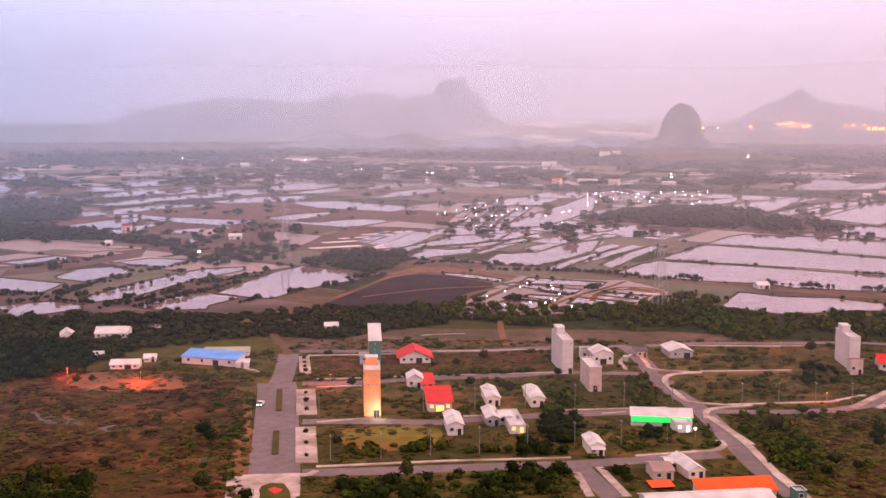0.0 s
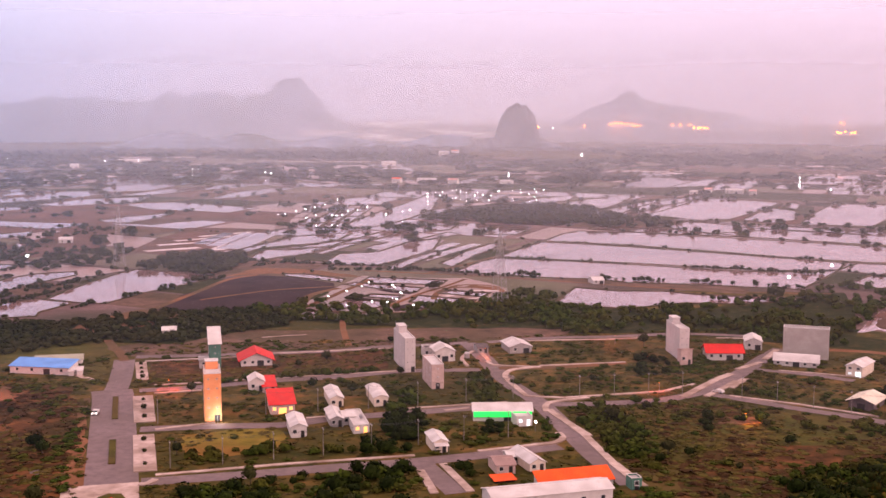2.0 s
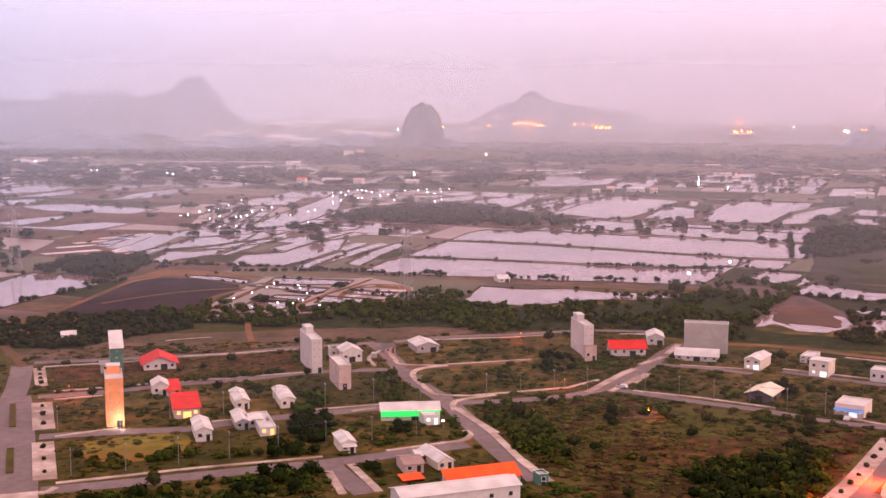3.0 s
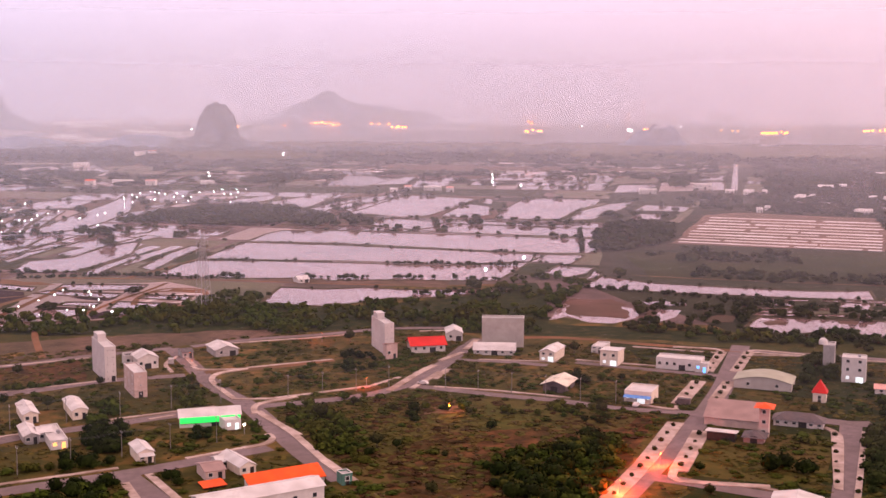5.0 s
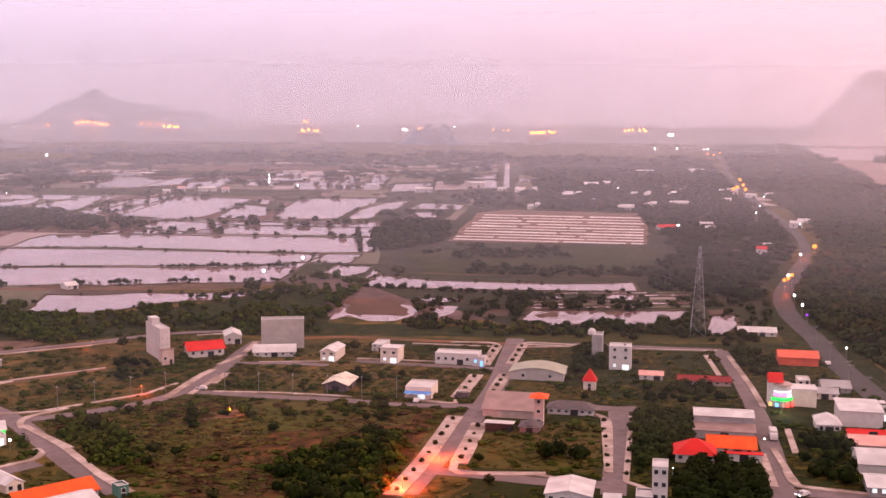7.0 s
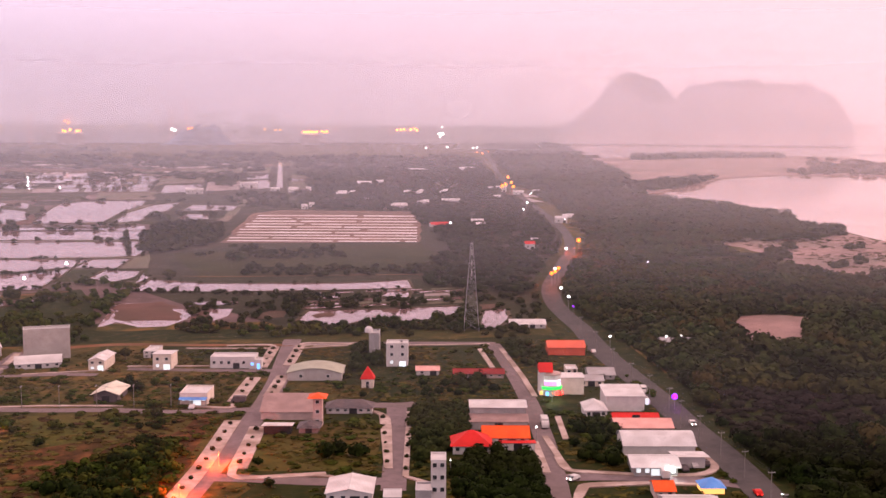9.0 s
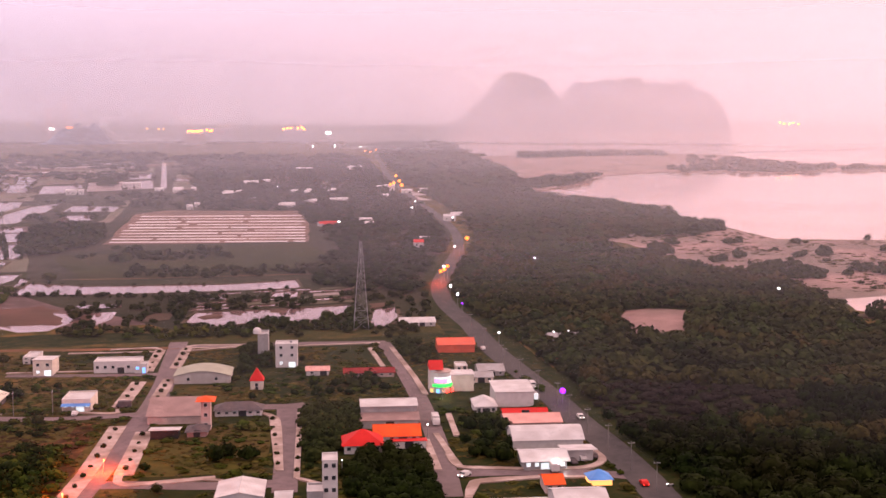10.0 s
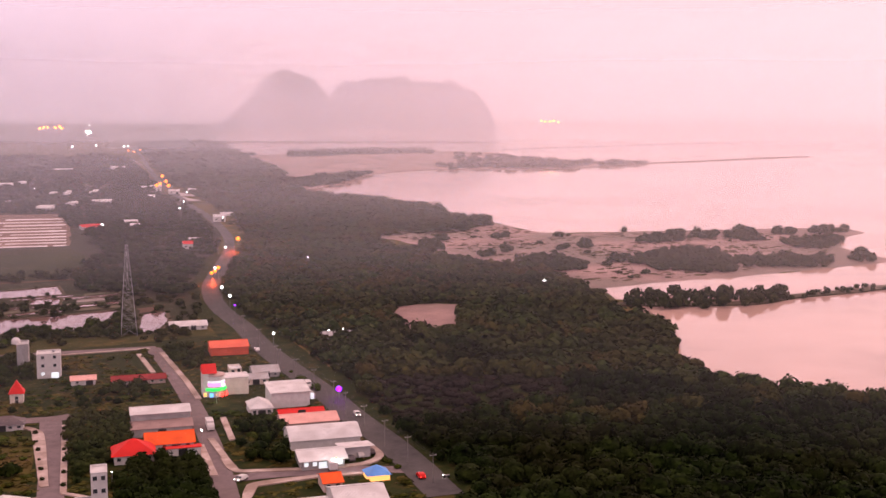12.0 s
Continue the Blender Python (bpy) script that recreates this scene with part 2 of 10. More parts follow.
M = {
    "plain": mat("scrub_ground", ((0.024, 0.024, 0.0045), (0.076, 0.055, 0.013), (0.160, 0.080, 0.024)), 0.11, 12, 0.95, 0.5, second=(0.014, (0.0274, 0.0302, 0.0065), 0.75), spec=0.08),
    "dark_scrub": mat("dark_scrub", ((0.012, 0.014, 0.006), (0.036, 0.032, 0.016)), 0.05, 10, 0.95, 0.4, second=(0.012, (0.05, 0.036, 0.024), 0.5), spec=0.08),
    "salt_mud": mat("salt_mud", ((0.14, 0.080, 0.066), (0.20, 0.12, 0.10)), 0.03, 8, 0.9, 0.05, second=(0.012, (0.10, 0.07, 0.05), 0.6), spec=0.08),
    "pond_land": mat("pond_land", ((0.060, 0.042, 0.040), (0.115, 0.072, 0.068), (0.180, 0.115, 0.112)), 0.025, 12, 0.9, 0.2, second=(0.007, (0.050, 0.044, 0.028), 0.8), spec=0.08),
    "drained": mat("drained_earth", ((0.085, 0.045, 0.036), (0.135, 0.070, 0.055)), 0.03, 9, 0.92, 0.1, second=(0.012, (0.06, 0.045, 0.03), 0.7), spec=0.08),
    "wet_grass": mat("wet_grass", ((0.050, 0.045, 0.020), (0.10, 0.080, 0.040)), 0.03, 9, 0.85, 0.1, second=(0.01, (0.12, 0.075, 0.05), 0.7), spec=0.4),
    "dirt": mat("bare_earth", ((0.14, 0.058, 0.028), (0.23, 0.105, 0.055)), 0.08, 8, 0.95, 0.2, second=(0.02, (0.06, 0.05, 0.028), 0.7), spec=0.08),
    "yellow_grass": mat("yellow_grass", ((0.10, 0.085, 0.012), (0.19, 0.135, 0.024)), 0.12, 10, 0.95, 0.3, second=(0.04, (0.19, 0.08, 0.022), 0.7), spec=0.08),
    "dark_earth": mat("dark_burnt_earth", ((0.016, 0.010, 0.013), (0.034, 0.020, 0.024)), 0.06, 8, 0.95, 0.2, second=(0.02, (0.055, 0.032, 0.03), 0.4), spec=0.08),
    "dry_grass": mat("dry_grass", ((0.024, 0.011, 0.0035), (0.075, 0.031, 0.011), (0.155, 0.060, 0.021)), 0.14, 12, 0.95, 0.5, second=(0.022, (0.030, 0.024, 0.006), 0.7), spec=0.08),
    "green_grass": mat("green_grass", ((0.0320, 0.0368, 0.0064), (0.0800, 0.0680, 0.0128)), 0.15, 10, 0.95, 0.4, second=(0.025, (0.0880, 0.0480, 0.0176), 0.6), spec=0.08),
    "dull_mud": mat("dull_mud", ((0.075, 0.052, 0.045), (0.12, 0.085, 0.075)), 0.08, 9, 0.75, 0.1, second=(0.05, (0.045, 0.028, 0.016), 0.8), spec=0.15),
    "mauve_field": mat("mauve_field", ((0.060, 0.038, 0.026), (0.11, 0.065, 0.048), (0.16, 0.092, 0.066)), 0.12, 12, 0.95, 0.3, second=(0.03, (0.045, 0.038, 0.016), 0.6), spec=0.08),
    "east_field": mat("east_field", ((0.014, 0.017, 0.008), (0.034, 0.030, 0.018), (0.060, 0.042, 0.030)), 0.03, 12, 0.95, 0.4, second=(0.008, (0.030, 0.030, 0.014), 0.7), spec=0.08),
    "deep_grass": mat("deep_grass", ((0.007, 0.012, 0.002), (0.020, 0.025, 0.0045), (0.046, 0.034, 0.010)), 0.15, 12, 0.95, 0.4, second=(0.02, (0.017, 0.021, 0.004), 0.7), spec=0.08),
    "mud": mat("tidal_mud", ((0.15, 0.078, 0.068), (0.225, 0.122, 0.106), (0.31, 0.18, 0.16)), 0.03, 10, 0.75, 0.1, second=(0.011, (0.115, 0.078, 0.058), 0.85)),
    "red_mud": mat("red_mud", ((0.15, 0.075, 0.060), (0.22, 0.115, 0.095)), 0.03, 8, 0.42, 0.04, second=(0.012, (0.11, 0.065, 0.052), 0.6), spec=0.5),
    "salt": mat("salt_crust", ((0.48, 0.40, 0.39), (0.66, 0.58, 0.58)), 0.08, 8, 0.7, 0.05, second=(0.02, (0.33, 0.22, 0.20), 0.6)),
    "dike": mat("dike_earth", ((0.055, 0.040, 0.026), (0.115, 0.078, 0.055)), 0.15, 8, 0.95, 0.2, second=(0.05, (0.04, 0.04, 0.02), 0.8), spec=0.08),
    "asphalt": mat("asphalt", ((0.135, 0.099, 0.102), (0.20, 0.146, 0.150)), 0.3, 8, 0.85, 0.01, second=(0.04, (0.125, 0.092, 0.086), 0.6), spec=0.08),
    "dark_asphalt": mat("dark_asphalt", ((0.048, 0.042, 0.042), (0.072, 0.062, 0.062)), 0.3, 8, 0.85, 0.01, second=(0.05, (0.095, 0.08, 0.075), 0.5), spec=0.1),
    "paving": mat("pale_paving", ((0.33, 0.245, 0.22), (0.50, 0.385, 0.345)), 0.35, 8, 0.9, 0.02, second=(0.10, (0.18, 0.12, 0.09), 0.7), random=0.06, spec=0.08),
    "kerb": mat("kerb_stone", ((0.38, 0.32, 0.30), (0.5, 0.43, 0.40)), 0.7, 6, 0.9),
    # silty water, with part of the mirrored sky's pink put into both base colours
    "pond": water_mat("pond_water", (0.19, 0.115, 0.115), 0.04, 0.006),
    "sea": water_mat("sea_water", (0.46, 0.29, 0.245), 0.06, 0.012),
    "bark": mat("bark", ((0.05, 0.035, 0.025), (0.10, 0.075, 0.055)), 3, 6, 0.95, 0.03),
    # part of the distance haze is put into this rock colour: paler and bluer
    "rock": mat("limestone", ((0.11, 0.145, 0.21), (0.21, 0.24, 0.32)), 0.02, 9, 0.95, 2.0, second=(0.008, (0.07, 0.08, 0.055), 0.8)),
    "dark_rock": mat("wooded_rock", ((0.05, 0.055, 0.065), (0.15, 0.145, 0.16)), 0.03, 10, 0.95, 3.0, second=(0.012, (0.03, 0.036, 0.026), 0.9)),
    "white": mat("white_plaster", ((0.48, 0.435, 0.42), (0.60, 0.55, 0.53)), 0.6, 7, 0.85, second=(0.25, (0.48, 0.43, 0.41), 0.35)),
    "dull_field": mat("dull_field", ((0.014, 0.018, 0.004), (0.036, 0.036, 0.010)), 0.03, 10, 0.95, 0.4, second=(0.008, (0.045, 0.034, 0.014), 0.6), spec=0.08),
    "beige_wall": mat("raw_render", ((0.36, 0.315, 0.29), (0.46, 0.41, 0.38)), 0.4, 8, 0.9, 0.01, second=(0.15, (0.30, 0.26, 0.24), 0.4)),
    "pale_wall": mat("pale_wall", ((0.46, 0.41, 0.40), (0.56, 0.51, 0.50)), 0.4, 7, 0.85, second=(0.2, (0.38, 0.33, 0.32), 0.4)),
    "grey": mat("grey_concrete", ((0.26, 0.24, 0.24), (0.38, 0.35, 0.34)), 0.5, 8, 0.9, 0.01, second=(0.2, (0.19, 0.17, 0.165), 0.35)),
    "pinkwall": mat("pinkish_plaster", ((0.42, 0.30, 0.27), (0.55, 0.40, 0.36)), 0.5, 8, 0.9, second=(0.2, (0.33, 0.24, 0.22), 0.35)),
    "orange_wall": mat("orange_plaster", ((0.70, 0.25, 0.10), (0.82, 0.34, 0.15)), 0.5, 7, 0.85, second=(0.3, (0.62, 0.22, 0.10), 0.35)),
    "green_wall": mat("green_plaster", ((0.05, 0.13, 0.10), (0.08, 0.19, 0.15)), 0.5, 7, 0.85, second=(0.3, (0.05, 0.10, 0.085), 0.35)),
    "cream_wall": mat("cream_plaster", ((0.60, 0.50, 0.42), (0.72, 0.62, 0.53)), 0.5, 7, 0.85, second=(0.3, (0.48, 0.38, 0.32), 0.35)),
    # near-black: the shade inside an opening, put into the colour
    "dark": mat("dark_opening", ((0.012, 0.011, 0.012), (0.025, 0.022, 0.024)), 1.0, 3, 0.4),
    "glass": mat("window_glass", ((0.02, 0.022, 0.026), (0.04, 0.042, 0.05)), 1.0, 3, 0.12, spec=0.6),
    "frame": mat("window_frame", ((0.5, 0.47, 0.46), (0.6, 0.57, 0.56)), 2.0, 3, 0.6),
    "steel": mat("galvanised_steel", ((0.22, 0.21, 0.22), (0.34, 0.32, 0.33)), 0.8, 4, 0.55, metal=0.6),
    "pole": mat("concrete_pole", ((0.13, 0.115, 0.105), (0.22, 0.195, 0.18)), 1.5, 5, 0.9),
    "tyre": mat("tyre_rubber", ((0.015, 0.015, 0.015), (0.03, 0.03, 0.03)), 2, 3, 0.9),
    "wire": mat("wire", ((0.03, 0.03, 0.03), (0.06, 0.06, 0.06)), 2, 3, 0.7),
}
for key, lo, hi, stain in (
    ("roof_white", (0.50, 0.46, 0.455), (0.64, 0.595, 0.585), (0.38, 0.33, 0.32)),
    ("roof_grey", (0.30, 0.28, 0.28), (0.40, 0.37, 0.37), (0.24, 0.20, 0.19)),
    ("roof_dark", (0.07, 0.055, 0.06), (0.11, 0.09, 0.095), (0.13, 0.09, 0.085)),
    ("roof_red", (0.50, 0.012, 0.010), (0.62, 0.020, 0.016), (0.38, 0.012, 0.010)),
    ("roof_orange", (0.70, 0.075, 0.010), (0.82, 0.11, 0.016), (0.54, 0.06, 0.012)),
    ("roof_maroon", (0.20, 0.016, 0.018), (0.30, 0.028, 0.028), (0.14, 0.014, 0.014)),
    ("roof_coral", (0.62, 0.10, 0.055), (0.74, 0.15, 0.085), (0.50, 0.09, 0.06)),
    ("roof_pink", (0.60, 0.30, 0.26), (0.70, 0.38, 0.33), (0.50, 0.24, 0.21)),
    ("roof_brown", (0.26, 0.165, 0.15), (0.35, 0.23, 0.21), (0.19, 0.12, 0.11)),
    ("roof_blue", (0.10, 0.26, 0.62), (0.15, 0.34, 0.72), (0.09, 0.20, 0.48)),
    ("roof_beige", (0.30, 0.29, 0.22), (0.38, 0.36, 0.28), (0.24, 0.22, 0.17)),
    ("roof_green", (0.05, 0.42, 0.12), (0.07, 0.52, 0.16), (0.05, 0.32, 0.10)),
    ("roof_cream", (0.56, 0.50, 0.40), (0.68, 0.62, 0.52), (0.46, 0.38, 0.30)),
    ("roof_teal", (0.06, 0.34, 0.28), (0.08, 0.42, 0.34), (0.06, 0.28, 0.24)),
):
    M[key] = mat(key, (lo, hi), 0.5, 6, 0.6, second=(0.25, stain, 0.6), axis="X", spec=0.15)
for key, lo, hi, second in (
    ("leaf", (0.0109, 0.0203, 0.0023), (0.0452, 0.0624, 0.0078), (0.04, (0.0663, 0.0468, 0.0094), 0.45)),
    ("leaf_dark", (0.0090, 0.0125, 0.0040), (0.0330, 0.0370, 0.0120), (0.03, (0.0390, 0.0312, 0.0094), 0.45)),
    # near-black greens: shade over and between the nearest crowns put into the colour
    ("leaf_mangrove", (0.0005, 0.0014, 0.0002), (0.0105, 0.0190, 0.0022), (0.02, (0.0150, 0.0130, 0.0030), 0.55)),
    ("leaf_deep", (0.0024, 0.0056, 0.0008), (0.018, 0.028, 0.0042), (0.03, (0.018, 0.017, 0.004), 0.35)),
    ("leaf_russet", (0.022, 0.011, 0.0045), (0.066, 0.032, 0.013), (0.03, (0.036, 0.026, 0.008), 0.5)),
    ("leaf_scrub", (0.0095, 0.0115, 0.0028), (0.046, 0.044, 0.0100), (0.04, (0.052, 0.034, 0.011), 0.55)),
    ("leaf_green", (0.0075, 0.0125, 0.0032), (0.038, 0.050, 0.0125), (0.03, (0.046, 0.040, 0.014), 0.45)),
    ("leaf_bare", (0.008, 0.0055, 0.0050), (0.030, 0.021, 0.0185), (0.03, (0.020, 0.018, 0.009), 0.5)),
    ("leaf_olive", (0.020, 0.022, 0.004), (0.085, 0.072, 0.016), (0.03, (0.095, 0.055, 0.016), 0.6)),
    ("leaf_dry", (0.042, 0.028, 0.014), (0.095, 0.065, 0.030), (0.04, (0.05, 0.045, 0.016), 0.6)),
):
    M[key] = mat(key, (lo, hi), 0.25, 5, 0.9, second=second, random=0.24, island=True, spec=0.05)


# ---- helpers for meshes ----
def part(name, bm, material, parent=None, label="", at=None):
    """One mesh object from a bmesh or a mesh, under a thing or a part."""
    if isinstance(bm, bmesh.types.BMesh):
        me = bpy.data.meshes.new(name)
        bm.to_mesh(me)
        bm.free()
        me.materials.append(material)
    else:
        me = bm
        if not me.materials:
            me.materials.append(material)
    ob = new(name, me)
    if parent is not None:
        ob.parent = parent
    if at is not None:
        ob.matrix_basis = at
    if label:
        ob["label"] = label
    return ob


def block(bm, x0, x1, y0, y1, z0, z1, bevel=0.0):
    """A box between two corners, with its edges rounded off."""
    r = bmesh.ops.create_cube(bm, size=1, matrix=Matrix.Translation(((x0 + x1) / 2, (y0 + y1) / 2, (z0 + z1) / 2)) @ Matrix.Diagonal((x1 - x0, y1 - y0, z1 - z0, 1)))
    if bevel:
        edges = {e for v in r["verts"] for e in v.link_edges}
        bmesh.ops.bevel(bm, geom=list(edges), offset=bevel, segments=1, affect="EDGES")
    return bm


def tube(bm, a, b, r0, r1=None, sides=6):
    a, b = Vector(a), Vector(b)
    d = b - a
    m = Matrix.Translation((a + b) / 2) @ d.to_track_quat("Z", "Y").to_matrix().to_4x4()
    bmesh.ops.create_cone(bm, cap_ends=True, segments=sides, radius1=r0, radius2=r0 if r1 is None else r1, depth=d.length, matrix=m)
    return bm


def prism(bm, outline, x0, x1):
    """Sweeps an outline of (y, z) from x0 to x1."""
    a = [bm.verts.new((x0, y, z)) for y, z in outline]
    b = [bm.verts.new((x1, y, z)) for y, z in outline]
    bm.faces.new(a[::-1]), bm.faces.new(b)
    for i in range(len(a)):
        j = (i + 1) % len(a)
        bm.faces.new((a[i], a[j], b[j], b[i]))
    bmesh.ops.recalc_face_normals(bm, faces=bm.faces)
    return bm


def far_rise(r):
    """The plain rises very gently towards the foot of the hills."""
    return 40 * max(0.0, (r - 3000) / 1900) ** 2 + 45 * max(0.0, (r - 4200) / 700) ** 2


def thing(name, at, label, category, group=""):
    """An Empty at the base of a thing, for its parts."""
    ob = new(name)
    ob.matrix_basis = at
    return tagged(ob, label, category, group)


# ---- the large structure ----
ROAD_LIST, WATER_LIST, DIKE_LIST = [], [], []


def sheet(name, pts, z, material, label="", category="", kind="structure", skirt=0.0, rough_edge=0.0, step=12.0, seed=1):
    """A flat area with an uneven edge, laid on the plain; it follows the plain's gentle rise."""
    rnd = random.Random(seed)
    out = []
    for i, (x, y) in enumerate(pts):
        x2, y2 = pts[(i + 1) % len(pts)]
        n = max(1, int(math.hypot(x2 - x, y2 - y) / step))
        for k in range(n):
            f = k / n
            j = rough_edge * rnd.uniform(-1, 1) if k else 0
            px, py = x + (x2 - x) * f, y + (y2 - y) * f
            ln = math.hypot(x2 - x, y2 - y) or 1
            out.append((px - (y2 - y) / ln * j, py + (x2 - x) / ln * j))
    bm = bmesh.new()
    top = [bm.verts.new((x, y, z + far_rise(math.hypot(x, y)))) for x, y in out]
    f = bm.faces.new(top)
    f.normal_update()
    if f.normal.z < 0:
        f.normal_flip()
    if skirt:
        low = [bm.verts.new((v.co.x, v.co.y, v.co.z - skirt)) for v in top]
        for i in range(len(top)):
            j = (i + 1) % len(top)
            bm.faces.new((top[i], top[j], low[j], low[i]))
        bmesh.ops.recalc_face_normals(bm, faces=bm.faces)
    bmesh.ops.triangulate(bm, faces=[q for q in bm.faces if len(q.verts) > 4])
    if max(math.hypot(x, y) for x, y in pts) > 3000:
        # cut into cells, so that the wide sheet can follow the rise
        for axis in (0, 1):
            for k in range(-8, 25):
                at, way = [0.0, 0.0, 0.0], [0.0, 0.0, 0.0]
                at[axis], way[axis] = k * 200.0, 1.0
                bmesh.ops.bisect_plane(bm, geom=bm.verts[:] + bm.edges[:] + bm.faces[:], plane_co=at, plane_no=way)
        for v in bm.verts:
            r = math.hypot(v.co.x, v.co.y)
            v.co.z = z + far_rise(r) + 0.0012 * max(0.0, r - 3000)
    ob = part(name, bm, material)
    return tagged(ob, label, category, kind=kind)


def ribbon(name, pts, width, z, material, label, category, thick=0.0, smooth=True):
    """A strip of even width along a line: a road, a pavement or a dike."""
    if smooth and len(pts) > 2:
        q = [pts[0]]
        for i in range(len(pts) - 1):
            p0, p1, p2, p3 = pts[max(i - 1, 0)], pts[i], pts[i + 1], pts[min(i + 2, len(pts) - 1)]
            for k in range(1, 7):
                u = k / 6
                q.append(tuple(0.5 * (2 * p1[a] + (p2[a] - p0[a]) * u + (2 * p0[a] - 5 * p1[a] + 4 * p2[a] - p3[a]) * u * u + (3 * p1[a] - p0[a] - 3 * p2[a] + p3[a]) * u ** 3) for a in (0, 1)))
        pts = q
    bm = bmesh.new()
    rows = []
    for i, (x, y) in enumerate(pts):
        a, b = pts[max(i - 1, 0)], pts[min(i + 1, len(pts) - 1)]
        dx, dy = b[0] - a[0], b[1] - a[1]
        ln = math.hypot(dx, dy) or 1
        nx, ny = -dy / ln * width / 2, dx / ln * width / 2
        zz = z + far_rise(math.hypot(x, y))
        row = [bm.verts.new((x + nx, y + ny, zz)), bm.verts.new((x - nx, y - ny, zz))]
        if thick:
            row += [bm.verts.new((x - nx * 1.0, y - ny * 1.0, zz - thick)), bm.verts.new((x + nx, y + ny, zz - thick))]
        rows.append(row)
    n = len(rows[0])
    for r, s in zip(rows, rows[1:]):
        for k in range(n if thick else 1):
            bm.faces.new((r[k], r[(k + 1) % n], s[(k + 1) % n], s[k]))
    if thick:
        bm.faces.new(rows[0]), bm.faces.new(rows[-1][::-1])
    bmesh.ops.recalc_face_normals(bm, faces=bm.faces)
    if not thick:
        for f in bm.faces:
            if f.normal.z < 0:
                f.normal_flip()
    ob = part(name, bm, material)
    return tagged(ob, label, category, kind="structure")


def build_ground():
    bm = bmesh.new()
    rings = [0, 150, 300, 500, 800, 1200, 1800, 2500, 3000] + [3000 + 100 * k for k in range(1, 20)]
    n = 192
    prev = None
    for r in rings:
        if r == 0:
            cur = [bm.verts.new((0, 0, 0))]
        else:
            cur = [bm.verts.new((r * math.cos(2 * math.pi * k / n), r * math.sin(2 * math.pi * k / n), far_rise(r))) for k in range(n)]
        if prev is not None:
            for k in range(n):
                if len(prev) == 1:
                    bm.faces.new((prev[0], cur[k], cur[(k + 1) % n]))
                else:
                    bm.faces.new((prev[k], cur[k], cur[(k + 1) % n], prev[(k + 1) % n]))
        prev = cur
    ob = part("ground", bm, M["plain"])
    tagged(ob, "wide flat plain of dark scrub and dry earth", "ground", kind="structure")


build_ground()

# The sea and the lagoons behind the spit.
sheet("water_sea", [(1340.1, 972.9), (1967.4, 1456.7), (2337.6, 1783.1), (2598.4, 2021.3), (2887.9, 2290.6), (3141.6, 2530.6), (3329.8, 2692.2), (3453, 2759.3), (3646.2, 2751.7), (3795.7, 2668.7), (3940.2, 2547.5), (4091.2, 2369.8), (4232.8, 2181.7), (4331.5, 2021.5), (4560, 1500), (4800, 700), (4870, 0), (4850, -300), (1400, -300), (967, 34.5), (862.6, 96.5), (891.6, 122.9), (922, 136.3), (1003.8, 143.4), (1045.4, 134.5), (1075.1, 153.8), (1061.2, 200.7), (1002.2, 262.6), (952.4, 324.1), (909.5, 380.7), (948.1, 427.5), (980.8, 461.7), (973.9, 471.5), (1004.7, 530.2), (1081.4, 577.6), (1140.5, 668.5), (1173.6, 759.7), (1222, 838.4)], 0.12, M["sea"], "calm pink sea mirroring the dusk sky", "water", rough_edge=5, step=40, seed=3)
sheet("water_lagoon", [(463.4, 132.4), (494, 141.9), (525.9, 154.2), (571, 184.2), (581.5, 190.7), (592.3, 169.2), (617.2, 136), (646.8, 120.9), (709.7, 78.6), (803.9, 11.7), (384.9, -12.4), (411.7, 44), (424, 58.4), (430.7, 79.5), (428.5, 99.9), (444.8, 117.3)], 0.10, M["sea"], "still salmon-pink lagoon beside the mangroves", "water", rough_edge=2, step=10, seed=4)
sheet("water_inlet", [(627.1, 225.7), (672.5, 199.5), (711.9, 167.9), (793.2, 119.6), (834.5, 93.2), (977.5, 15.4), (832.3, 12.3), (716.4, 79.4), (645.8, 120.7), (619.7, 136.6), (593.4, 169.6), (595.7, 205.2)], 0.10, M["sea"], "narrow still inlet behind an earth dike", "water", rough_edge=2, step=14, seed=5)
# Mud flats and the sand bar.
sheet("ground_mud_flat", [(846.5, 524.8), (876, 534.1), (911.9, 528.5), (980.3, 462.7), (948.1, 427.5), (909.5, 380.7), (909.4, 359.8), (931.1, 342.3), (952.4, 324.1), (1002.2, 262.6), (1061.2, 200.7), (1075.1, 153.8), (1045.4, 134.5), (1003.8, 143.4), (937.8, 138.8), (891.6, 122.9), (880.5, 98.6), (907.3, 69.7), (877.4, 67.3), (834.8, 93.3), (795, 119.9), (712.5, 168), (673, 199.7), (628.5, 226.3), (588.6, 219), (673.9, 305.6), (761.8, 411.8)], 0.09, M["mud"], "pinkish tidal mud flat with low scrub", "mud flat", rough_edge=6, step=20, seed=6)
